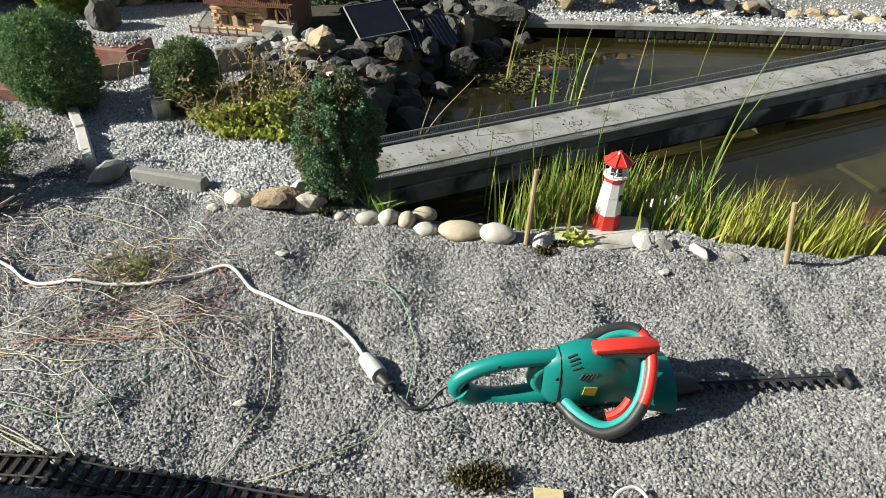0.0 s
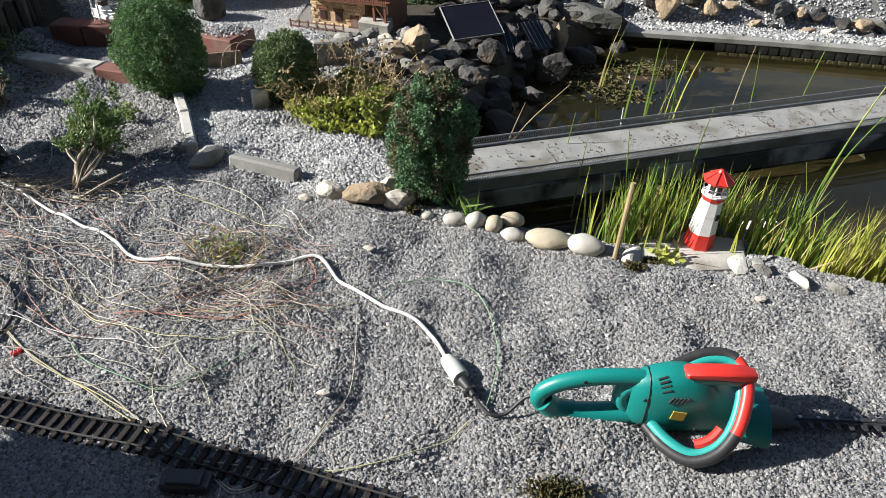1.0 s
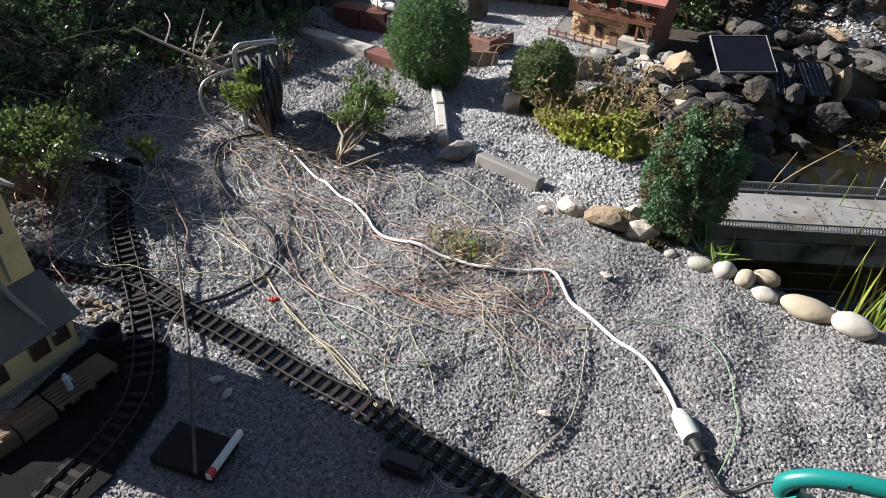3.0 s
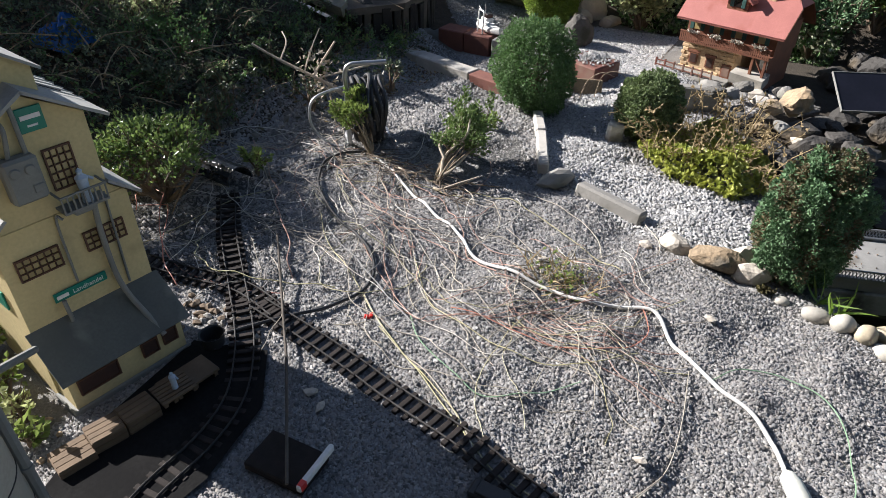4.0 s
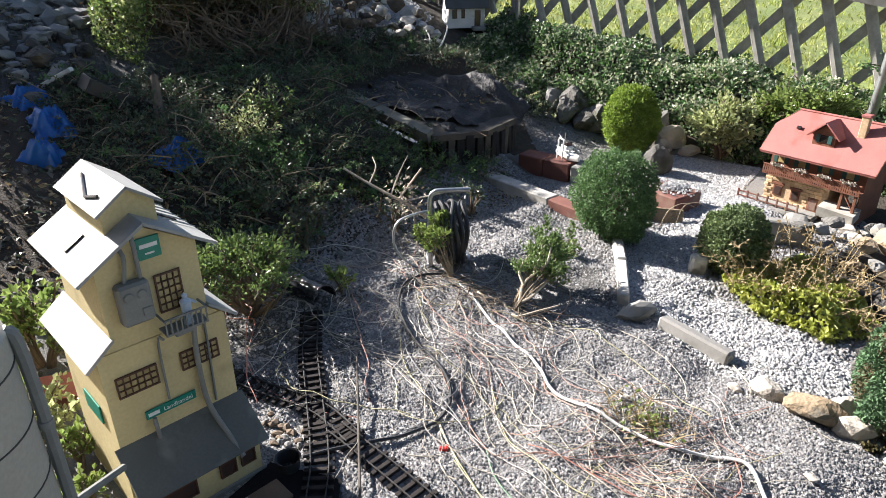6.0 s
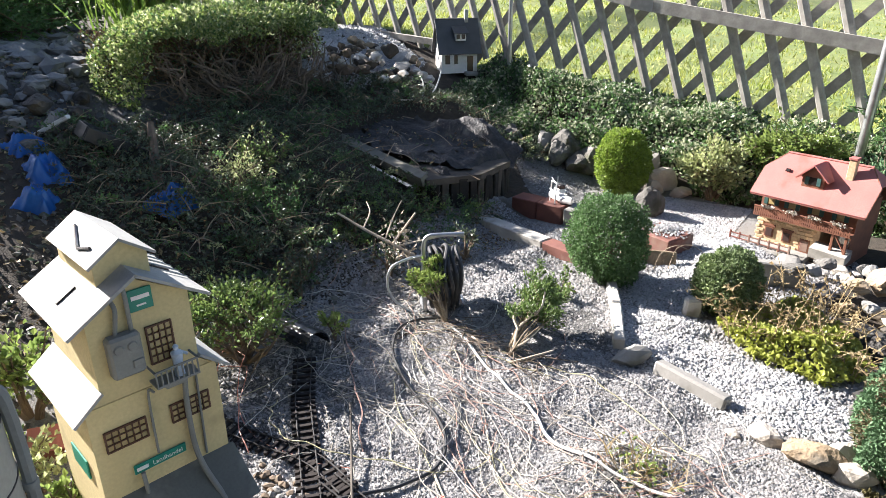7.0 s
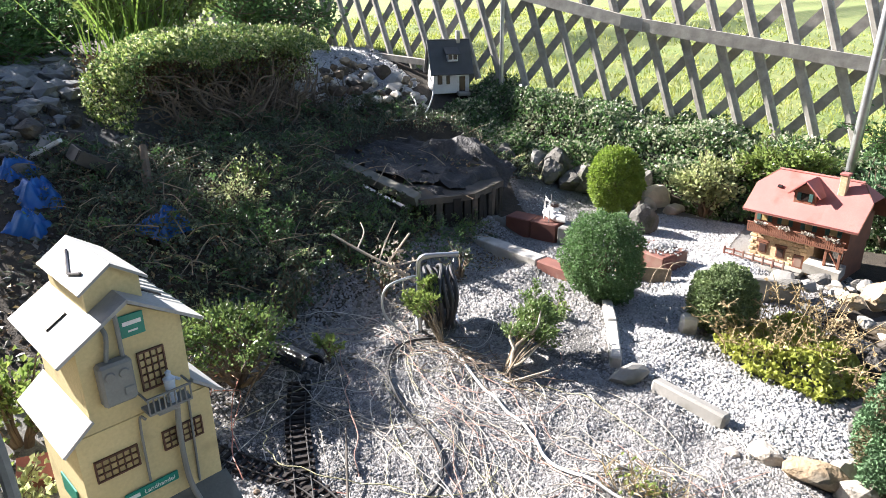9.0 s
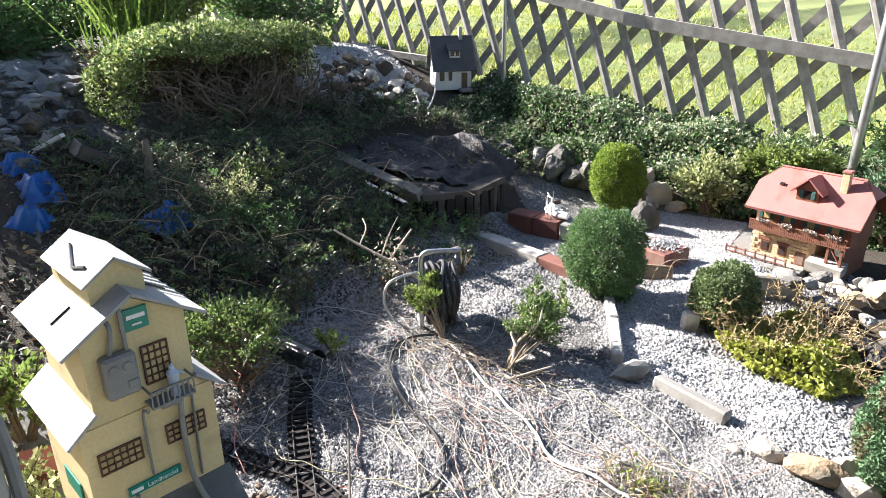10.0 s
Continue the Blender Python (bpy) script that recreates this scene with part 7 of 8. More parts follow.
for x, y, t_ in ((1.80, 2.34, 20), (2.05, 2.30, -15)):
    solo("sunken_slab", Geo().box((0.28, 0.22, 0.04), (0, 0, 0), 0.006), M_SILT, "tan slab lying under the water", "slab", pose(x, y, WATER - 0.12, 0, 0, t_), "sunken slabs")
solo("sunken_slab", Geo().box((0.22, 0.12, 0.04), (0, 0, 0), 0.006), M_BRICKRED, "reddish slab lying under the water", "slab", pose(1.66, 2.03, WATER - 0.12, 0, 0, 12), "sunken slabs")

# ---- low plants before the rock pile ----
rng = np.random.default_rng(12)
M_BEDLEAF = material("bright_bed_leaf", (0.44, 0.46, 0.11), (0.28, 0.34, 0.07), fine=30, rough=0.45, bump=0, island=0.5, trans=0.3)
BEDP = [(-1.03, 2.44), (-0.84, 2.27), (-0.6, 2.23), (-0.47, 2.40), (-0.62, 2.70), (-0.86, 2.80)]
bed = thing("marigold_bed", pose(0, 0, 0), "low yellow-green leafy plants with dry brown stems", "plants")
x, y = scatter(6400, -1.05, -0.45, 2.2, 2.85, lambda x, y: inside(BEDP, x, y), rng)
h = 0.02 + 0.09 * value_noise(x * 9, y * 9, 4) * ease(0, 0.08, rim(BEDP, x, y))
part("leaves", leaf_mesh("leaves", np.stack([x, y, h], 1), rng.normal(0, 0.8, (len(x), 3)) + [0, 0, 0.5], rng.uniform(0.015, 0.031, len(x)), M_BEDLEAF, 0.9, 0.5, rng), None, bed, "broad yellow-green leaves")
lv, lw_ = [], []
for i in range(130):
    x, y = rng.uniform(-0.98, -0.42), rng.uniform(2.32, 2.8)
    if not inside(BEDP, x, y):
        continue
    hgt = rng.uniform(0.10, 0.27)
    st = Geo()
    dx, dy = rng.normal(0, 0.10), rng.normal(-0.02, 0.08)
    st.tube([(x, y, 0.0), (x + dx * 0.5, y + dy * 0.5, hgt * 0.6), (x + dx, y + dy, hgt)], [0.0020, 0.0016, 0.0010], 5)
    for k_ in range(5):
        t = rng.uniform(0.4, 1)
        p0 = np.array([x + dx * t, y + dy * t, hgt * t])
        d = rng.normal(0, 1, 3) * [1, 1, 0.6]
        d = d / np.linalg.norm(d) * rng.uniform(0.02, 0.05)
        st.tube([p0, p0 + d], [0.0015, 0.001], 4)
        for j in range(4):
            lv.append(p0 + d * rng.uniform(0.4, 1.0))
            lw_.append(d)
    part("dry_stem", st, M_STRAW, bed)
part("dry_leaves", leaf_mesh("dry_leaves", np.array(lv), np.array(lw_), rng.uniform(0.008, 0.018, len(lv)), M_STRAW, 0.6, 0.8, rng), None, bed)
for (x, y) in ((-0.24, 1.80), (-0.19, 1.77)):
    n = 9
    f = np.zeros((n, 3)) + rng.normal(0, 0.008, (n, 3)) * [1, 1, 0]
    t = f + np.stack([rng.normal(0, 0.05, n), rng.normal(0, 0.04, n), rng.uniform(0.05, 0.12, n)], 1)
    solo("grass_tuft", blade_mesh("grass_tuft", f, t, rng.normal(0, 0.03, (n, 3)), np.full(n, 0.008), M_REED), None, "small dark green grass tuft at the pond edge", "grass tuft", pose(x, y, 0), "grass tufts")


# ---- loose shrubs ----
M_LEAFM = material("boxwood_spray_leaf", (0.17, 0.245, 0.07), (0.10, 0.165, 0.05), fine=30, rough=0.42, bump=0, island=0.7, trans=0.35)


def shrub(name, at, r, h, stems, leaves, leaf, mat, label, seed=1, bare=0.45, lean=(0, 0), bark=M_BARK, slim=0.5, spread=1.0, category="shrub", low=0.0):
    """Stems that fork from the foot, with leaves towards their ends."""
    rng = np.random.default_rng(seed)
    ob = thing(name, pose(*at), label, category)
    tips = []
    for i in range(stems):
        wd = Geo()
        a = rng.uniform(0, 2 * math.pi)
        q = rng.uniform(0.2, 1.0) * spread
        end = np.array([r * q * math.cos(a) + lean[0], r * q * math.sin(a) + lean[1], h * rng.uniform(0.65, 1.0) * (1 - 0.25 * q)])
        mid = end * [0.45, 0.45, 0.5] + rng.normal(0, r * 0.08, 3) * [1, 1, 0.5]
        thick = (0.0065 if bark == M_TWIG else 0.010) * (h / 0.3) ** 0.5
        wd.tube(spline([(0, 0, -0.02), mid * 0.5 + rng.normal(0, r * 0.03, 3), mid, end], 4), np.linspace(thick, thick * 0.3, 13), 6)
        for k_ in range(3):
            t = rng.uniform(0.4, 0.9)
            b0_ = mid * (1 - t) + end * t
            e2 = b0_ + rng.normal(0, 1, 3) * r * 0.28 + [0, 0, h * 0.12]
            wd.tube([b0_, (b0_ + e2) / 2 + rng.normal(0, r * 0.03, 3), e2], [thick * 0.4, thick * 0.3, thick * 0.15], 5)
            tips += [(b0_, e2), (mid, end)]
        part("stem", wd, bark, ob)
    tips = np.array(tips)
    pick = rng.integers(0, len(tips), leaves)
    t = rng.uniform(bare, 1.08, leaves)[:, None]
    p = tips[pick, 0] * (1 - t) + tips[pick, 1] * t + rng.normal(0, r * 0.07, (leaves, 3))
    p = p[p[:, 2] > low * (0.8 + 0.4 * rng.uniform(0, 1, leaves))]
    part("leaves", leaf_mesh("leaves", p, p - [0, 0, h * 0.35] + rng.normal(0, 0.3 * r, (len(p), 3)), rng.uniform(0.7, 1.3, len(p)) * leaf, mat, slim, 0.5, rng), None, ob)
    return ob


shrub("boxwood_shrub", (-2.24, 1.09, 0.0), 0.205, 0.26, 40, 6600, 0.018, M_LEAFM, "unclipped boxwood shrub with bare brown stems below", 1, 0.66, (-0.02, 0.0), slim=0.55, low=0.175)
shrub("boxwood_shrub", (-2.42, 0.80, 0.04), 0.22, 0.30, 14, 2500, 0.020, M_LEAFY, "boxwood shrub behind the warehouse", 21, 0.35, slim=0.55)
for i, (x, y, rr_, hh_, n) in enumerate([(-2.42, 0.46, 0.16, 0.32, 900), (-2.10, 0.36, 0.09, 0.16, 300), (-1.92, 0.35, 0.06, 0.12, 130), (-1.78, 0.31, 0.05, 0.10, 110), (-1.66, 0.29, 0.045, 0.08, 80), (-1.58, 0.26, 0.04, 0.06, 60), (-2.30, 0.26, 0.14, 0.26, 500)]):
    shrub("leafy_plant", (x, y, 0.0), rr_, hh_, 9, n, 0.023, M_VARI if i % 3 == 1 else M_LEAFY, "low bright broad-leaved plant between tank and warehouse", 22 + i, 0.1, slim=0.75, category="plant")
sapling = shrub("cut_sapling", (-1.53, 1.71, 0.0), 0.13, 0.22, 12, 5000, 0.015, M_LEAFM, "small shrub with bleached forked stems", 2, 0.5, (0.0, 0.23), M_TWIG, low=0.10)
for q in ([(0, 0, -0.01), (0.012, 0.04, 0.035), (-0.004, 0.09, 0.085), (0.02, 0.15, 0.13), (0.01, 0.21, 0.19)], [(0.004, 0.03, 0.028), (0.04, 0.07, 0.05), (0.06, 0.14, 0.09), (0.10, 0.20, 0.15)], [(0, 0.085, 0.08), (-0.04, 0.11, 0.12), (-0.03, 0.16, 0.17)],
          [(0, 0, -0.005), (-0.05, 0.02, 0.02), (-0.13, 0.0, 0.03), (-0.18, 0.03, 0.02)], [(0.012, 0.13, 0.12), (0.05, 0.15, 0.16), (0.04, 0.19, 0.21)], [(0.0, 0.0, 0.0), (0.05, -0.02, 0.015), (0.11, 0.03, 0.04), (0.15, 0.09, 0.05)]):
    k_ = (len(q) - 1) * 5 + 1
    part("limb", Geo().tube(spline(q, 5), np.linspace(0.0068, 0.003, k_), 7), M_BLEACH, sapling, "bleached crooked limb")
shrub("cut_sapling", (-1.87, 1.79, 0.0), 0.075, 0.29, 9, 1900, 0.015, M_LEAFY, "leafy green twig standing before the cable reel", 3, 0.3, (-0.085, -0.03), M_TWIG)
shrub("seedling", (-2.10, 1.40, 0.0), 0.07, 0.10, 6, 260, 0.02, M_LEAFY, "small green seedling among dry wires", 4, 0.3)
shrub("seedling", (-1.60, 2.28, 0.0), 0.05, 0.07, 5, 130, 0.02, M_LEAFY, "tiny green seedling at the round bush", 5, 0.2)
shrub("variegated_shrub", (-1.60, 3.98, 0.0), 0.20, 0.36, 26, 4600, 0.028, M_VARI, "bright variegated shrub on the garden bank", 6, 0.2, slim=0.6)
shrub("variegated_shrub", (-1.26, 4.30, 0.16), 0.28, 0.28, 20, 3200, 0.03, M_LEAFY, "light green shrub behind the chalet", 7, 0.2, slim=0.6)
shrub("green_shrub", (-0.66, 4.02, 0.02), 0.24, 0.42, 22, 3600, 0.024, M_LEAFB, "dark conifer shrub beside the chalet", 8, 0.2)
shrub("green_shrub", (-0.42, 4.25, 0.15), 0.22, 0.34, 18, 2400, 0.028, M_LEAFY, "green shrub behind the solar panel", 9, 0.2)
shrub("green_shrub", (-0.70, 4.55, 0.26), 0.28, 0.40, 18, 2800, 0.03, M_LEAF, "green shrub at the fence beside the pole", 10, 0.2)
shrub("tall_shrub", (-5.6, 2.7, 0.80), 0.75, 0.9, 30, 6000, 0.05, M_LEAFY, "tall light green shrub behind the hedge", 11, 0.2)
shrub("tall_shrub", (-5.7, 3.9, 0.80), 0.7, 0.75, 26, 5000, 0.05, M_LEAF, "dark green shrub behind the clipped hedge", 12, 0.2)
shrub("tall_shrub", (-6.4, 1.55, 0.80), 0.75, 0.72, 34, 7000, 0.05, M_LEAF, "dark leafy shrub at the garden corner", 13, 0.15)
shrub("tall_shrub", (-6.3, 0.96, 0.80), 0.46, 1.6, 40, 13000, 0.05, M_LEAF, "tall dark shrub beside the stony slope", 14, 0.1)
shrub("tall_shrub", (-7.4, 2.5, 0.80), 0.8, 0.9, 30, 6000, 0.055, M_LEAF, "dark shrub at the end of the stony path", 16, 0.1)
shrub("low_shrub", (-6.2, 1.45, 0.72), 0.7, 0.5, 24, 5000, 0.05, M_LEAF, "low dark shrub at the garden corner", 17, 0.0)
shrub("low_shrub", (-6.9, 2.2, 0.78), 0.8, 0.55, 24, 5000, 0.05, M_LEAF, "low dark shrub at the end of the stony path", 18, 0.0)
rng = np.random.default_rng(14)
n = 120
f = np.stack([rng.normal(0, 0.12, n), rng.normal(0, 0.14, n), np.zeros(n)], 1)
t = f + np.stack([rng.normal(0.1, 0.2, n), rng.normal(0, 0.2, n), rng.uniform(0.35, 0.8, n)], 1)
solo("grass_clump", blade_mesh("grass_clump", f, t, rng.normal(0, 0.15, (n, 3)) * [1, 1, 0.2], rng.uniform(0.012, 0.028, n), M_REED), None, "tall arching ornamental grass behind the hedge", "grass clump", pose(-5.2, 2.35, 0.78))
shrub("garden_tree", (0.35, 8.6, 0.3), 0.9, 1.7, 26, 5000, 0.08, M_LEAFY, "leafy green bush on the lawn beyond the fence", 15, 0.2)

# ---- the clipped hedge ----
rng = np.random.default_rng(16)
hedge = thing("clipped_hedge", pose(-4.34, 2.54, 0.50, 0, 0, 0), "long clipped boxwood hedge, bare and brown on its front", "hedge")
n = 60000
d = unit(rng.normal(0, 1, (n, 3)))
d = np.sign(d) * np.abs(d) ** 0.72
ax = np.array([0.46, 0.87, 0.345])
lump = 1 + 0.10 * (value_noise(d[:, 1] * 4 + 9, d[:, 2] * 4 + d[:, 0] * 3 + 9, 2) - 0.5) + 0.05 * (value_noise(d[:, 1] * 12 + 9, d[:, 2] * 12 + d[:, 0] * 9 + 9, 3) - 0.5)
p = d / np.linalg.norm(d, axis=1, keepdims=True) ** 0.35 * lump[:, None] * (1 - rng.uniform(0, 1, n) ** 2 * 0.3)[:, None] * ax + [0, 0, 0.29]
bare_front = (d[:, 0] > -0.25) & (p[:, 2] < 0.43 * ease(-0.86, -0.62, p[:, 1]) - 0.02 + 0.10 * value_noise(p[:, 1] * 6, p[:, 2] * 5 + 4, 6)) & (p[:, 1] > -0.84)
p[:, 2] = np.where((p[:, 1] < -0.45) & (p[:, 2] < 0.3), p[:, 2] * 1.35 - 0.105, p[:, 2])
keep = (p[:, 2] > -0.12) & ~bare_front
part("foliage", leaf_mesh("foliage", p[keep], d[keep] * 0.4 + [0, 0, 0.2] + rng.normal(0, 0.7, (keep.sum(), 3)), rng.uniform(0.7, 1.3, keep.sum()) * 0.025, [M_LEAFY, M_VARI, M_LEAF], 0.55, 0.6, rng, np.digitize(rng.uniform(0, 1, keep.sum()), [0.5, 0.8])), None, hedge, "green clipped foliage on top and sides")
n = 9000
p = np.stack([rng.uniform(-0.42, -0.02, n), rng.uniform(-0.80, 0.80, n), rng.uniform(0.0, 0.5, n)], 1)
part("inner_foliage", leaf_mesh("inner_foliage", p, rng.normal(0, 1, (n, 3)), 0.03, [M_LEAFBR, M_LEAFD], 0.5, 0.6, rng, (rng.uniform(0, 1, n) < 0.3).astype(int)), None, hedge, "brown dead inner twigs and leaves in deep shade")
feet = [(0.34, -0.16, 26), (0.32, 0.04, 20), (0.26, 0.26, 20), (0.22, 0.46, 14), (0.22, -0.44, 12), (0.05, 0.1, 12), (0.05, -0.3, 10)]
for fx0, fy0, cnt in feet:
    for i in range(cnt):
        # limbs that lie low at first, then bow up into the leaves
        f0 = np.array([fx0 + rng.normal(0, 0.02), fy0 + rng.normal(0, 0.03), -0.03])
        run = np.clip(rng.normal(-0.04, 0.46), -0.75, 0.6)
        e0 = np.array([rng.uniform(0.02, 0.40), np.clip(fy0 + run, -0.68, 0.78), rng.uniform(0.10, 0.44)])
        m0 = f0 * 0.62 + e0 * 0.38 + np.array([rng.uniform(0.0, 0.10), rng.normal(0, 0.03), -0.35 * e0[2] * 0.38 + rng.normal(0, 0.02)])
        m1 = f0 * 0.25 + e0 * 0.75 + np.array([rng.uniform(-0.02, 0.07), rng.normal(0, 0.04), rng.normal(0.0, 0.04)])
        r0 = rng.uniform(0.004, 0.012) if i else 0.017
        k0, k1, k2 = f0 * 0.5 + m0 * 0.5 + rng.normal(0, 0.02, 3), m0 * 0.5 + m1 * 0.5 + rng.normal(0, 0.035, 3), m1 * 0.5 + e0 * 0.5 + rng.normal(0, 0.03, 3)
        g = Geo().tube(spline([f0, k0, m0, k1, m1, k2, e0], 3), np.linspace(r0, 0.0026, 19), 6)
        for k_ in range(3):
            t = rng.uniform(0.3, 0.9)
            b0_ = m0 * (1 - t) + m1 * t
            e2 = b0_ + rng.normal(0, 0.10, 3) + [0.03, 0, 0.02]
            g.tube([b0_, (b0_ + e2) / 2 + rng.normal(0, 0.012, 3), e2], [r0 * 0.4, r0 * 0.3, 0.0015], 5)
        part("branch", g, M_LIMB, hedge)

# ---- cuttings on the slope ----
rng = np.random.default_rng(18)


def heap(x, y):
    """Height of the heaped cuttings over the soil."""
    e = ease(2.44, 2.86, -x + 0.13 * np.sin(y * 5)) * ease(0.9, 1.35, y) * ease(0.0, 0.4, 4.0 - y)
    return e * (0.03 + 0.17 * value_noise(x * 3.3 + 3, y * 3.3, 41) + 0.10 * value_noise(x * 8, y * 8, 42)) * (1 - 0.6 * ease(3.2, 3.9, -x))


BOXED = [(-3.40, 2.52), (-2.95, 2.45), (-2.60, 2.44), (-2.36, 3.2), (-2.75, 3.5), (-3.3, 3.6), (-3.5, 3.25)]
n = 34000
x, y = rng.uniform(-4.05, -2.25, n), rng.uniform(0.95, 3.95, n)
e = heap(x, y)
keep = (e > 0.03) & ~inside(BOXED, x, y)
x, y, e = x[keep], y[keep], e[keep]
low = np.stack([x, y, level(x, y) + e * rng.uniform(0.45, 0.9, len(x))], 1)
tagged(new("hedge_cuttings", leaf_mesh("hedge_cuttings", low, rng.normal(0, 1, (len(x), 3)) + [0, 0, 0.3], rng.uniform(0.011, 0.024, len(x)), [M_LEAFD, M_LEAFBR], 0.5, 0.6, rng, (rng.uniform(0, 1, len(x)) < 0.25).astype(int))),
       "heap of wilting green hedge cuttings on the slope", "cuttings", kind="stuff")
pos, way, siz, tone = [], [], [], []
sprig_wood = Geo()
for i in range(1500):
    x, y = rng.uniform(-4.0, -2.28), rng.uniform(1.0, 3.9)
    e = float(heap(x, y))
    if e < 0.03 or inside(BOXED, x, y):
        continue
    a, ln = rng.uniform(0, 6.28), rng.uniform(0.06, 0.17)
    st_ = np.array([x, y, float(level(x, y)) + e * 0.75])
    d = np.array([math.cos(a), math.sin(a), rng.uniform(-0.1, 0.75)])
    d = d / np.linalg.norm(d) * ln
    if i % 3 == 0:
        sprig_wood.tube([st_, st_ + d * 0.5 + [0, 0, 0.01], st_ + d], [0.003, 0.0022, 0.0012], 4)
    k = int(rng.integers(20, 40))
    t = rng.uniform(0.15, 1.05, k)[:, None]
    pos.append(st_ + d * t + rng.normal(0, 0.006, (k, 3)))
    way.append(np.repeat(d[None] / ln, k, 0) * 0.7 + rng.normal(0, 0.6, (k, 3)))
    siz.append(rng.uniform(0.010, 0.023, k))
    # Pale sprigs only past x = -3.2, painting in the heap's sunlit middle.
    tone.append(np.full(k, rng.choice([0, 0, 0, 0, 0, 0, 0, 1, 1, 3 if x > -3.2 else 0])))
tagged(new("cut_sprigs", leaf_mesh("cut_sprigs", np.concatenate(pos), np.concatenate(way), np.concatenate(siz), [M_LEAFD, M_LEAF, M_LEAFY, M_VARI], 0.5, 0.3, rng, np.concatenate(tone))), "leafy cut hedge sprigs piled on the slope", "cuttings", kind="stuff")
tagged(part("sprig_stalks", sprig_wood, M_TWIG), "pale cut stalks among the sprigs", "twigs", kind="stuff")
tg_ = Geo()
for i in range(85):
    x, y = rng.uniform(-3.9, -2.15), rng.uniform(1.0, 3.4)
    e = float(heap(x, y))
    if e < 0.02:
        continue
    a, ln = rng.uniform(0, 6.28), rng.uniform(0.08, 0.32)
    z = float(level(x, y)) + e
    q = [(x, y, z - 0.03), (x + ln * 0.5 * math.cos(a), y + ln * 0.5 * math.sin(a), z + rng.uniform(0, 0.05)), (x + ln * math.cos(a + 0.3), y + ln * math.sin(a + 0.3), z + rng.uniform(-0.03, 0.07))]
    tg_.tube(spline(q, 3), np.linspace(0.003, 0.0011, 7), 5)
tagged(part("cut_twigs", tg_, M_TWIG), "bleached cut twigs lying in the cuttings", "twigs", kind="stuff")
br = thing("dead_branch", pose(0.02, 0.17, 0.02), "bleached dead branch sticking out of the cuttings", "branch")
g = Geo().tube(spline([(-2.52, 1.62, 0.30), (-2.38, 1.66, 0.24), (-2.22, 1.71, 0.18), (-2.14, 1.74, 0.13)], 5), [0.005] * 4 + [0.0065] * 8 + [0.0075] * 4, 7)
part("limb", g, M_BLEACH, br)
part("twig", Geo().tube(spline([(-2.26, 1.70, 0.20), (-2.24, 1.75, 0.26), (-2.20, 1.78, 0.33)], 4), 0.0045, 6), M_BLEACH, br)
part("twig", Geo().tube(spline([(-2.24, 1.71, 0.19), (-2.14, 1.80, 0.22), (-2.04, 1.90, 0.25)], 4), 0.0045, 6), M_BLEACH, br)
for a0, b0_, c0 in (((-2.30, 1.69, 0.21), (-2.32, 1.76, 0.28), (-2.30, 1.80, 0.36)), ((-2.20, 1.72, 0.17), (-2.17, 1.70, 0.10), (-2.12, 1.66, 0.03)), ((-2.40, 1.66, 0.25), (-2.42, 1.72, 0.30), (-2.47, 1.75, 0.33)), ((-2.16, 1.74, 0.15), (-2.08, 1.72, 0.14), (-2.0, 1.70, 0.10))):
    part("twig", Geo().tube(spline([a0, b0_, c0], 4), [0.004] * 5 + [0.0025] * 4, 6), M_BLEACH, br)
n = 110
part("dry_leaves", leaf_mesh("dry_leaves", np.array([-2.24, 1.72, 0.20]) + rng.normal(0, 0.045, (n, 3)), rng.normal(0, 1, (n, 3)), 0.024, M_BLEACH, 0.6, 0.5, rng), None, br, "pale dry leaves")
for i in range(8):
    x, y = rng.uniform(-2.65, -2.25), rng.uniform(1.5, 2.3)
    if i < 4:
        x, y = [(-2.32, 1.92), (-2.18, 2.30), (-2.62, 2.0), (-2.45, 1.45)][i]
    shrub("weed", (x, y, float(level(x, y))), 0.09, 0.16, 7, 160, 0.02, M_LEAFD, "wilted sprig standing in the cuttings", 60 + i, 0.2, category="weed")

# The first branch has pale leaves in place of sunlight on the heap.
for i, (x, y, rr_, hh_) in enumerate([(-3.13, 1.76, 0.16, 0.22), (-3.04, 1.61, 0.14, 0.20), (-2.98, 1.92, 0.13, 0.17), (-3.22, 1.92, 0.14, 0.18), (-2.86, 1.72, 0.12, 0.16), (-2.7, 1.5, 0.12, 0.16)]):
    shrub("cut_branch", (x, y, float(level(x, y)) + 0.05), rr_ * 1.2, hh_ * 0.8, 10, 1000, 0.016, M_LEAF if i % 3 == 1 else M_LEAFD if i % 3 == 2 else M_VARI if i == 0 else M_LEAFM, "leafy cut hedge branch lying upright in the cuttings", 90 + i, 0.2, category="branch")

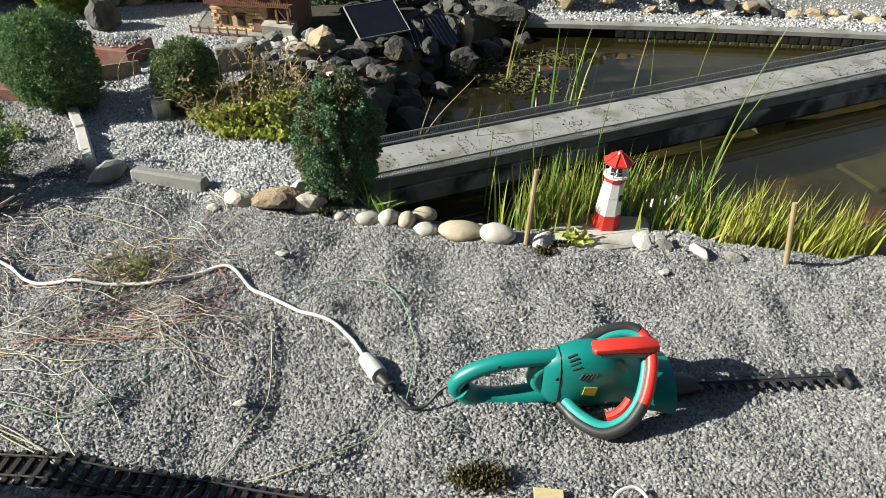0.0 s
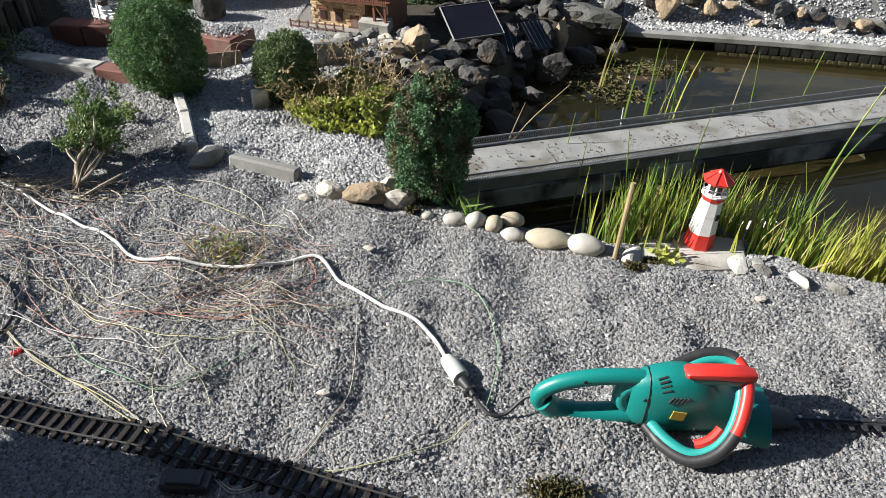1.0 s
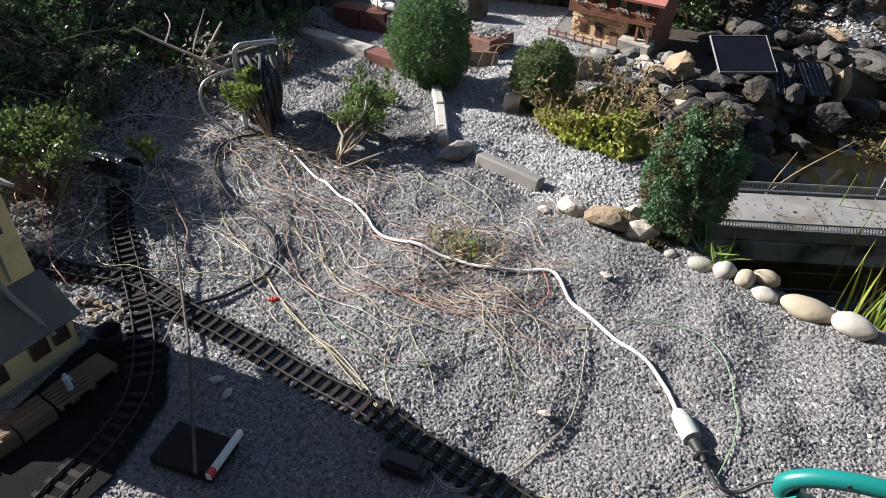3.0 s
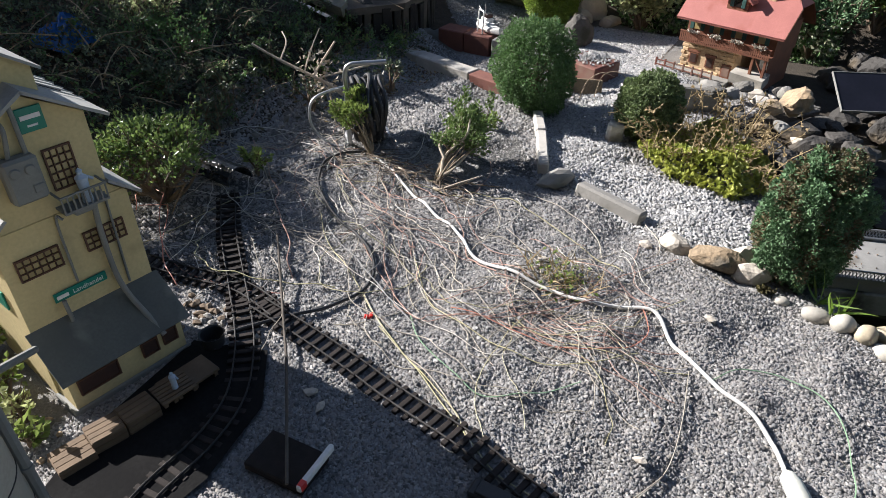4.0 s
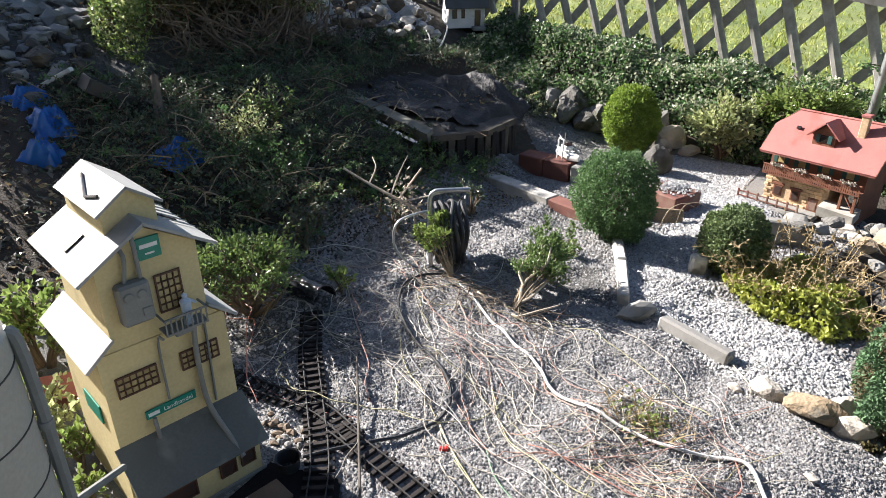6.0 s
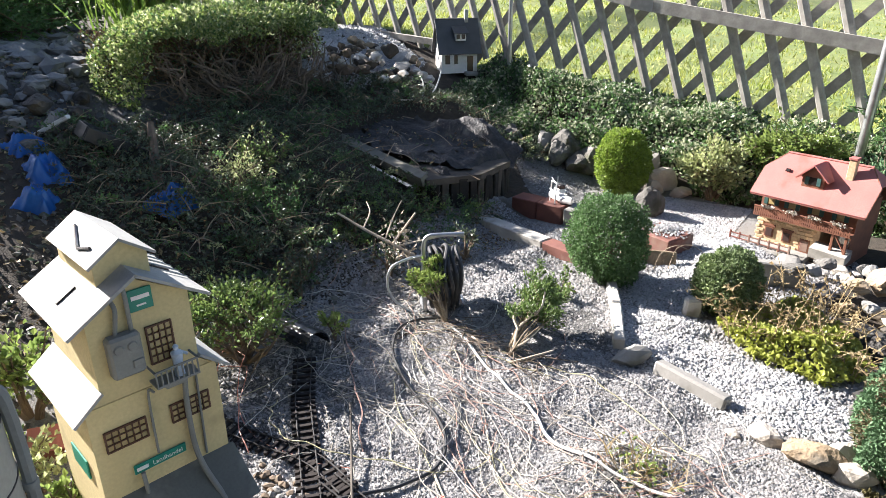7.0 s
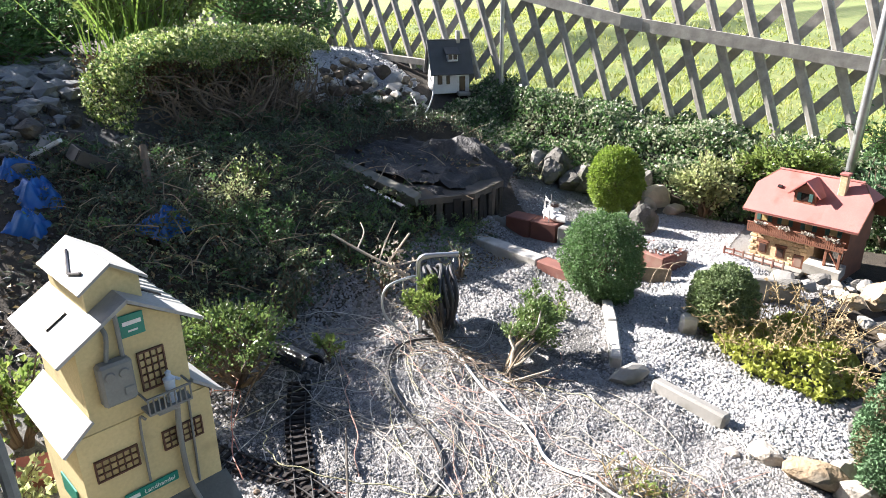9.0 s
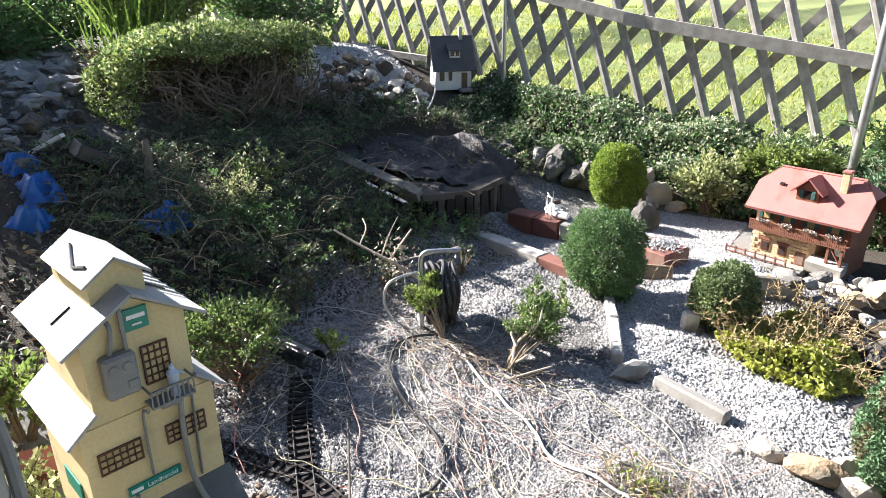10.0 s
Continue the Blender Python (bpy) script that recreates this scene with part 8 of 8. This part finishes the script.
# ---- stony slope beside the hedge ----
def rubble_mesh(name, at, size, mat, rng, flat=0.6):
    """Many rough stones in one mesh."""
    bm = bmesh.new()
    bmesh.ops.create_icosphere(bm, subdivisions=1, radius=0.5)
    base = np.array([v.co[:] for v in bm.verts])
    tri = np.array([[v.index for v in f.verts] for f in bm.faces])
    bm.free()
    n, k = len(at), len(base)
    v = base[None] * rng.uniform(0.72, 1.15, (n, k, 1))
    cut_d = unit(rng.normal(0, 1, (n, 4, 3)))
    for j in range(4):
        over = np.maximum(np.einsum("nki,ni->nk", v, cut_d[:, j]) - rng.uniform(0.22, 0.4, (n, 1)), 0)
        v = v - over[:, :, None] * cut_d[:, None, j]
    v = v * np.asarray(size).reshape(-1, 1, 1) * rng.uniform(0.7, 1.25, (n, 1, 3)) * [1, 1, flat]
    a = rng.uniform(0, 6.283, n)[:, None]
    v = np.stack([v[:, :, 0] * np.cos(a) - v[:, :, 1] * np.sin(a), v[:, :, 0] * np.sin(a) + v[:, :, 1] * np.cos(a), v[:, :, 2]], 2) + at[:, None]
    return mesh_of(name, v.reshape(-1, 3), (np.arange(n)[:, None, None] * k + tri[None]).reshape(-1, 3), mat)


SLOPE = [(-7.2, 1.2), (-5.0, 0.75), (-4.2, 0.9), (-4.1, 1.4), (-4.75, 1.75), (-5.6, 2.3), (-7.0, 2.6)]
x, y = scatter(1100, -7.2, -4.0, 0.7, 2.6, lambda x, y: inside(SLOPE, x, y), rng)
s = 0.05 + 0.17 * rng.uniform(0, 1, len(x)) ** 2.2
tagged(new("slope_rubble", rubble_mesh("slope_rubble", np.stack([x, y, level(x, y) + s * 0.12], 1), s, M_RUBBLE, rng)), "blue-grey rubble stones on the shaded slope", "rubble", kind="stuff")

# ---- litter on the bare soil ----
n = 9000
x, y = rng.uniform(-6.0, -2.0, n), rng.uniform(-0.6, 1.5, n)
keep = ((x < -2.3) | (y < 0.35)) & (y > -0.6 + 0.9 * value_noise(x * 2.5, y * 2.5, 91))
x, y = x[keep], y[keep]
tagged(new("leaf_litter", leaf_mesh("leaf_litter", np.stack([x, y, level(x, y) + 0.006], 1), rng.normal(0, 1, (len(x), 3)) * [1, 1, 0.25], rng.uniform(0.015, 0.04, len(x)), [M_LEAFBR, M_LEAFD, M_STRAW], 0.5, 0.2, rng, rng.integers(0, 3, len(x)))), "dry leaf litter on the bare soil", "litter", kind="stuff")
n = 6000
x, y = rng.uniform(-7.0, -2.0, n), rng.uniform(-0.6, 2.0, n)
keep = ((x < -2.3) | (y < 0.35)) & (y > -0.6 + 0.9 * value_noise(x * 2.5, y * 2.5, 91))
x, y = x[keep], y[keep]
s = rng.uniform(0.01, 0.035, len(x))
tagged(new("soil_stones", stones_mesh("soil_stones", np.stack([x, y, level(x, y) + s * 0.2], 1), s, M_ROCK, rng)), "small stones on the bare slope", "stones", kind="stuff")

x, y = scatter(15000, -5.7, -3.7, 3.1, 4.7, lambda x, y: inside([(-5.6, 3.7), (-4.5, 3.15), (-4.05, 3.05), (-3.9, 3.5), (-4.2, 4.3), (-5.4, 4.65)], x, y), rng)
s = rng.uniform(0.010, 0.028, len(x))
tagged(new("bank_rubble", chips_mesh("bank_rubble", np.stack([x, y, level(x, y) + s * 0.25], 1), s, M_PATHGR, rng)), "pale grey rubble on the bank behind the hedge", "rubble", kind="stuff")

n = 1800
x, y = rng.uniform(-2.75, -2.15, n), rng.uniform(1.9, 2.75, n)
tagged(new("leaf_litter", leaf_mesh("leaf_litter", np.stack([x, y, level(x, y) + 0.006], 1), rng.normal(0, 1, (n, 3)) * [1, 1, 0.25], rng.uniform(0.010, 0.03, n), [M_LEAFBR, M_LEAFD, M_STRAW], 0.4, 0.2, rng, rng.integers(0, 3, n))), "dry leaf litter beside the trough", "litter", kind="stuff")

M_IVYP = material("pale_variegated_ivy", (0.46, 0.48, 0.34), (0.33, 0.37, 0.22), fine=30, rough=0.35, bump=0, island=0.6, trans=0.3)
# ---- ivy along the bank ----
n = 46000
x, y = rng.uniform(-3.75, -0.55, n), rng.uniform(3.95, 4.72, n)
e = ease(3.92, 4.12, y + 0.12 * np.sin(x * 4)) * (0.02 + 0.12 * value_noise(x * 4, y * 4, 51) + 0.05 * value_noise(x * 11, y * 11, 52))
e = e * (1 - ease(0.85, 0.6, -x) * 0.6)
z = level(x, y) + e * rng.uniform(0.5, 1.05, n)
hang = rng.uniform(0, 1, n) < 0.26
y = np.where(hang, 3.92 + rng.uniform(0, 0.12, n) + 0.1 * np.sin(x * 4) * 0.5, y)
z = np.where(hang, 0.08 + rng.uniform(0, 0.28, n), z)
keep = ~(hang & (value_noise(x * 5, z * 5, 55) < 0.45)) & ~((x > -2.11) & (x < -1.72) & (y < 4.04) & (z < 0.26))
tagged(new("ivy", leaf_mesh("ivy", np.stack([x, y, z], 1)[keep], rng.normal(0, 0.8, (keep.sum(), 3)) + [0.0, -0.2, 0.0], rng.uniform(0.018, 0.036, keep.sum()), [M_LEAFD, M_LEAF, M_IVYP], 0.7, 0.5, rng, np.digitize(rng.uniform(0, 1, keep.sum()) + 0.45 * value_noise(x[keep] * 3, y[keep] * 6 + z[keep] * 5, 61) + 0.12 * ease(-2.9, -1.8, x[keep]), [0.42, 0.92]))),
       "green ivy creeping over the stones of the bank", "ivy", kind="stuff")

# ---- sprigs along the kerb ----
cx_, cy_ = scatter(260, -2.95, -2.3, 1.8, 2.9, lambda x, y: inside([(-2.9, 2.85), (-2.62, 2.9), (-2.33, 2.74), (-2.36, 2.6), (-2.42, 2.4), (-2.46, 2.0), (-2.6, 1.8), (-2.9, 2.2)], x, y), rng)
at_, way_ = [], []
for x, y in zip(cx_, cy_):
    a, ln, up = rng.uniform(0, 6.283), rng.uniform(0.06, 0.16), rng.uniform(0.02, 0.12)
    u_ = rng.uniform(0, 1, 44)
    at_.append(np.stack([x + ln * u_ * math.cos(a), y + ln * u_ * math.sin(a), float(level(x, y)) + 0.01 + up * np.sin(u_ * 2.2)], 1) + rng.normal(0, 0.007, (44, 3)))
    way_.append(rng.normal(0, 0.6, (44, 3)) + [math.cos(a), math.sin(a), 0.3])
at_, way_ = np.concatenate(at_), np.concatenate(way_)
tagged(new("fallen_sprigs", leaf_mesh("fallen_sprigs", at_, way_, rng.uniform(0.010, 0.022, len(at_)), [M_LEAFD, M_LEAF, M_LEAFM], 0.5, 0.3, rng, np.repeat(rng.integers(0, 3, len(cx_)), 44))), "wilting green sprigs lying against the kerb", "cuttings", kind="stuff")

# ---- broken twigs between reel and sapling ----
tw = Geo()
for i in range(80):
    x, y = rng.normal(-1.68, 0.14), rng.normal(1.72, 0.05)
    a, ln = rng.normal(-0.5, 0.7), rng.uniform(0.04, 0.17)
    z = float(level(x, y)) + rng.uniform(0.004, 0.035)
    tw.tube(spline([(x, y, z), (x + 0.5 * ln * math.cos(a) + rng.normal(0, 0.008), y + 0.5 * ln * math.sin(a) + rng.normal(0, 0.008), z + rng.uniform(-0.004, 0.016)), (x + ln * math.cos(a + 0.3), y + ln * math.sin(a + 0.3), z + rng.uniform(-0.01, 0.03))], 3), np.linspace(rng.uniform(0.0012, 0.003), 0.0008, 7), 5)
tagged(part("dry_twigs", tw, M_LIMB), "broken dry twigs lying between reel and sapling", "twigs", kind="stuff")

# ---- old wires ----
def wire_mat(name, c):
    return material(name, c, tuple(v * 0.8 for v in c), scale=12, fine=80, rough=0.55, bump=0.02, rand=0.3)


W_TAN, W_PINK, W_RED, W_WHITE, W_YEL, W_GRN, W_GREY = (wire_mat("tan_wire", (0.44, 0.40, 0.33)), wire_mat("pink_wire", (0.44, 0.275, 0.22)), wire_mat("red_wire", (0.42, 0.17, 0.12)), wire_mat("white_wire", (0.58, 0.56, 0.51)),
                                               wire_mat("yellow_wire", (0.43, 0.40, 0.23)), wire_mat("green_wire", (0.26, 0.42, 0.26)), wire_mat("grey_wire", (0.25, 0.25, 0.25)))
WNAME = {W_TAN: "tan", W_RED: "reddish", W_PINK: "faded pink", W_WHITE: "off-white", W_YEL: "yellow", W_GRN: "green", W_GREY: "grey"}


def wire(p, mat, r=0.0017):
    solo("wire", Geo().tube(p, r * 0.78, 5), mat, "thin " + WNAME[mat] + " wire lying loose on the gravel", "wire", None, "old wires on the gravel")


for mat, pts in ((W_GRN, [(-0.40, 1.30), (-0.35, 1.38), (-0.26, 1.42), (-0.16, 1.39), (-0.10, 1.30), (-0.07, 1.17), (-0.07, 1.08), (-0.085, 1.0)]),
                 (W_YEL, [(-1.19, 0.99), (-1.06, 0.943), (-0.867, 0.868), (-0.804, 0.818), (-0.718, 0.785), (-0.592, 0.778), (-0.481, 0.779), (-0.359, 0.794), (-0.261, 0.832), (-0.168, 0.895), (-0.12, 0.95)]),
                 (W_TAN, [(-0.457, 1.30), (-0.42, 1.136), (-0.406, 1.016), (-0.422, 0.938), (-0.461, 0.84), (-0.511, 0.754), (-0.57, 0.712), (-0.627, 0.74), (-0.70, 0.776), (-0.66, 0.755), (-0.607, 0.726), (-0.598, 0.656)]),
                 (W_RED, [(-1.08, 1.17), (-0.94, 1.18), (-0.76, 1.19), (-0.64, 1.25), (-0.59, 1.37), (-0.64, 1.46)]),
                 (W_YEL, [(-1.73, 1.34), (-1.60, 1.23), (-1.38, 1.12), (-1.21, 1.01), (-1.03, 0.93), (-0.86, 0.85), (-0.82, 0.82)]),
                 (W_TAN, [(-1.34, 1.10), (-1.16, 0.98), (-0.97, 0.92), (-0.84, 0.85), (-0.74, 0.77)]),
                 (W_TAN, [(-0.72, 0.77), (-0.66, 0.77), (-0.58, 0.72), (-0.52, 0.75), (-0.46, 0.82), (-0.41, 0.97)]),
                 (W_GRN, [(-1.16, 1.09), (-1.07, 1.01), (-0.93, 0.96), (-0.83, 0.94), (-0.74, 1.01), (-0.66, 1.11)]),
                 (W_YEL, [(-1.31, 1.31), (-1.13, 1.16), (-0.92, 1.11), (-0.76, 1.12), (-0.64, 1.20), (-0.58, 1.29)]),
                 (W_RED, [(-2.25, 1.00), (-2.18, 1.06), (-2.02, 0.92), (-1.85, 0.86), (-1.64, 0.89), (-1.52, 0.96)]),
                 (W_TAN, [(-2.29, 1.56), (-2.04, 1.39), (-1.90, 1.29), (-1.77, 1.21)]),
                 (W_WHITE, [(-1.86, 0.92), (-1.72, 0.86), (-1.58, 0.90), (-1.45, 0.93)]),
                 (W_TAN, [(-0.80, 1.92), (-0.74, 1.86), (-0.70, 1.78), (-0.72, 1.72)]),
                 (W_TAN, [(-1.25, 1.86), (-1.05, 1.82), (-0.9, 1.75), (-0.84, 1.66)]),
                 (W_YEL, [(-1.55, 1.72), (-1.3, 1.78), (-1.1, 1.74), (-0.9, 1.66), (-0.75, 1.60)])):
    wire(laid(pts, 0.010), mat, 0.0018)
rng = np.random.default_rng(24)


def stray(x, y, head, ln, turn, mat, r, lift):
    pts, k_ = [], int(ln / 0.03)
    bend = rng.normal(0, turn)
    for i in range(k_):
        z = float(level(x, y))
        x, y = x + rng.normal(0, 0.0045), y + rng.normal(0, 0.0045)
        pts.append((x, y, z + 0.006 + lift * math.sin(math.pi * i / k_) * (0.5 + 0.5 * math.sin(i * 0.7 + ln * 40))))
        bend = 0.93 * bend + rng.normal(0, turn * 0.35)
        head += bend * 0.03
        x, y = x + 0.03 * math.cos(head), y + 0.03 * math.sin(head)
        if y > 2.0 or y < 0.72 or x < -2.5 or x > -0.45 or inside(POND, x, y):
            break
    if len(pts) > 4:
        wire(spline(pts, 2), mat, r)


MIX = [W_TAN, W_WHITE, W_TAN, W_PINK, W_TAN, W_WHITE, W_PINK, W_TAN, W_YEL, W_TAN, W_PINK, W_GREY]
for i in range(13):
    # arcs that sag from the reel to the knot at the cable
    w_ = rng.normal(0, 1, (6, 2)) * 0.12
    dip = rng.uniform(-0.08, 0.34)
    c_ = [(-1.86, 1.66), (-1.62, 1.50 - dip * 0.45), (-1.36, 1.36 - dip * 0.9), (-1.08, 1.27 - dip), (-0.84, 1.31 - dip * 0.6), (-0.66, 1.43)]
    a_, b_ = (0, 6) if i % 4 == 0 else (0, rng.integers(3, 6)) if i % 2 else (rng.integers(1, 3), 6)
    pts = [(c_[k_][0] + w_[k_, 0], c_[k_][1] + w_[k_, 1]) for k_ in range(a_, b_)]
    p = spline([(x, y, 0) for x, y in pts], 14)
    q = np.linspace(0, 1, len(p)) * rng.uniform(8, 20)
    p[:, 0] += 0.010 * np.sin(q + i) + 0.006 * np.sin(q * 2.7 + 2 * i)
    p[:, 1] += 0.010 * np.cos(q * 0.9 + 2 * i) + 0.006 * np.sin(q * 3.1 + i)
    p[:, 2] = level(p[:, 0], p[:, 1]) + 0.005 + 0.012 * (1 + np.sin(q * 1.3 + i)) * rng.uniform(0.2, 1)
    wire(p, MIX[i % 12], rng.uniform(0.0012, 0.0019))
for i in range(64):
    t = rng.uniform(0, 1)
    stray(-1.95 + 1.1 * t + rng.normal(0, 0.12), 1.66 - 0.34 * t + rng.normal(0, 0.13), -0.45 + rng.normal(0, 1.0), rng.uniform(0.25, 0.7), 5.0, MIX[i % 12], rng.uniform(0.0012, 0.0020), rng.uniform(0.004, 0.02))
for i in range(22):
    stray(-0.70 + rng.normal(0, 0.08), 1.50 + rng.normal(0, 0.05), rng.uniform(2.2, 4.6), rng.uniform(0.25, 0.6), 4.0, [W_PINK, W_TAN, W_WHITE, W_TAN][i % 4], 0.0013, rng.uniform(0.01, 0.04))
for i in range(16):
    stray(-0.92 + rng.normal(0, 0.08), 1.22 + rng.normal(0, 0.03), rng.normal(0, 0.5), rng.uniform(0.25, 0.55), 2.4, [W_PINK, W_TAN, W_YEL][i % 3], 0.0013, 0.008)
for i in range(34):
    stray(-1.95 + rng.normal(0, 0.16), 1.62 + rng.normal(0, 0.10), rng.uniform(0, 6.28), rng.uniform(0.2, 0.6), 3.0, [W_TAN, W_PINK, W_TAN, W_WHITE][i % 4], 0.0015, rng.uniform(0.01, 0.04))
for i in range(16):
    stray(-2.22 + rng.normal(0, 0.12), 1.60 + rng.normal(0, 0.12), rng.uniform(0, 6.28), rng.uniform(0.3, 0.7), 3.5, [W_TAN, W_WHITE, W_GREY][i % 3], 0.0019, rng.uniform(0.01, 0.03))
for i in range(22):
    stray(-2.0 + rng.normal(0, 0.18), 1.15 + rng.normal(0, 0.15), rng.normal(0.3, 0.7), rng.uniform(0.3, 0.8), 1.8, [W_TAN, W_GREY, W_TAN, W_WHITE][i % 4], 0.0015, rng.uniform(0.01, 0.035))
for mat, pts, up in ((W_PINK, [(-2.309, 1.559), (-2.16, 1.46), (-2.06, 1.42), (-1.92, 1.323), (-1.84, 1.25), (-1.764, 1.193), (-1.70, 1.16), (-1.639, 1.102), (-1.55, 1.02)], 0.03), (W_RED, [(-2.237, 0.972), (-2.291, 1.04), (-2.251, 1.076), (-2.158, 1.036), (-2.054, 0.942), (-1.98, 0.90), (-1.94, 0.868), (-1.80, 0.80)], 0.05), (W_YEL, [(-1.96, 1.02), (-1.86, 0.93), (-1.74, 0.90), (-1.58, 0.96), (-1.42, 1.06)], 0.02)):
    p = laid(pts, 0.01)
    q = np.linspace(0, 1, len(p))
    p[:, 2] += up * np.sin(q * math.pi) ** 0.5
    p[:, 0] += 0.006 * np.sin(q * 38)
    p[:, 1] += 0.006 * np.cos(q * 31)
    wire(p, mat, 0.0024)
for k_ in range(2):
    x, y = -1.43 + 0.05 * k_, 2.76 + 0.05 * k_
    solo("bent_twig", Geo().tube(spline([(x, y, 0.02), (x + 0.02, y + 0.02, 0.10 + 0.02 * k_), (x + 0.07, y + 0.05, 0.14), (x + 0.12, y + 0.09 - 0.03 * k_, 0.12)], 5), 0.0018, 5), M_TWIG, "pale bent twig springing from the gravel", "twig", None, "bent twigs")
for pts in ([(-3.84, 4.02, 0.62), (-3.72, 3.92, 0.60), (-3.58, 3.66, 0.50), (-3.62, 3.50, 0.47), (-3.72, 3.40, 0.47)], [(-3.86, 3.82, 0.60), (-3.72, 3.72, 0.55), (-3.62, 3.60, 0.48), (-3.56, 3.56, 0.44)]):
    solo("thick_wire", Geo().tube(spline(pts, 8), 0.006, 7), W_WHITE, "thick off-white wire curling down the stone heap", "wire", None, "wires on the stone heap")
solo("floating_scrap", Geo().box((0.10, 0.05, 0.008), (0, 0, 0), 0.003).box((0.05, 0.03, 0.012), (0.05, 0.02, 0.0), 0.003), M_WHITE, "white plastic scrap floating behind the lighthouse", "scrap", pose(0.80, 2.03, WATER + 0.004, 0, 0, 10))
n = 40
solo("yellow_leaves", leaf_mesh("yellow_leaves", rng.normal(0, 0.022, (n, 3)) * [1, 0.7, 0.2] + [0, 0, 0.008], rng.normal(0, 1, (n, 3)) * [1, 1, 0.3], 0.03, M_BEDLEAF, 0.8, 0.3, rng), None, "yellow fallen leaves on the flat stone", "leaves", pose(0.43, 1.68, -0.04))
solo("red_clip", Geo().box((0.022, 0.012, 0.010), (0, 0, 0), 0.002).box((0.01, 0.02, 0.006), (0.008, 0.004, 0.006), 0.002), M_RED, "small red plastic wire connector on the gravel", "connector", pose(-1.245, 1.01, 0.012, 0, 10, 30))
for i, (x, y) in enumerate([(-0.46, 0.98), (-1.18, 0.72), (-1.13, 0.70), (-0.47, 1.52), (0.62, 1.44), (-0.98, 1.52)]):
    stone("flat_chip", (0.045, 0.028, 0.012), (x, y, float(level(x, y)) + 0.006), M_ROCKW, "flat pale stone chip lying on the gravel", "stone", "stone chips", i * 50, 300 + i, 0.25, cuts=1, sink=0.1)

# dry weed in the tangle, moss patch
wv = thing("dry_weed", pose(-0.88, 1.46, 0.0), "yellowed dry weed among the wires", "weed")
n = 170
f = rng.normal(0, 0.05, (n, 3)) * [1, 0.8, 0]
t = f + np.stack([rng.normal(0, 0.05, n), rng.normal(0, 0.05, n), rng.uniform(0.02, 0.09, n)], 1)
part("stem_tuft", blade_mesh("stem_tuft", f, t, rng.normal(0, 0.02, (n, 3)), rng.uniform(0.002, 0.005, n), M_STRAW), None, wv)
n = 120
part("leaves", leaf_mesh("leaves", rng.normal(0, 0.05, (n, 3)) * [1, 0.8, 0.3] + [0, 0, 0.03], rng.normal(0, 1, (n, 3)), 0.02, M_LEAFY, 0.5, 0.5, rng), None, wv)
for x, y, w in ((0.075, 0.79, 0.06), (0.30, 1.55, 0.025), (-0.38, 1.75, 0.02), (0.36, 1.60, 0.03)):
    n = int(900 * w / 0.06)
    p = rng.normal(0, w * 0.5, (n, 3)) * [1, 0.5, 0]
    p[:, 2] = rng.uniform(0, 0.012, n)
    solo("moss_patch", leaf_mesh("moss_patch", p, rng.normal(0, 0.6, (n, 3)) + [0, 0, 1], 0.012, M_MOSS, 0.5, 0.5, rng), None, "brown-green moss tuft in the gravel", "moss", pose(x, y, float(level(x, y)) + 0.004), "moss tufts")
solo("paper_scrap", Geo().box((0.06, 0.04, 0.004), (0, 0, 0), 0.001), M_CREAM, "small yellowish cardboard scrap on the gravel", "scrap", pose(0.21, 0.745, 0.016, 0, 3, -4))
loop_ = Geo().tube(spline([(0.33, 0.73, 0.012), (0.35, 0.755, 0.02), (0.385, 0.765, 0.02), (0.405, 0.745, 0.014), (0.40, 0.72, 0.012)], 5), 0.004, 7)
solo("wire_bracket", loop_, M_WIREW, "bent white bracket lying on the gravel", "bracket")
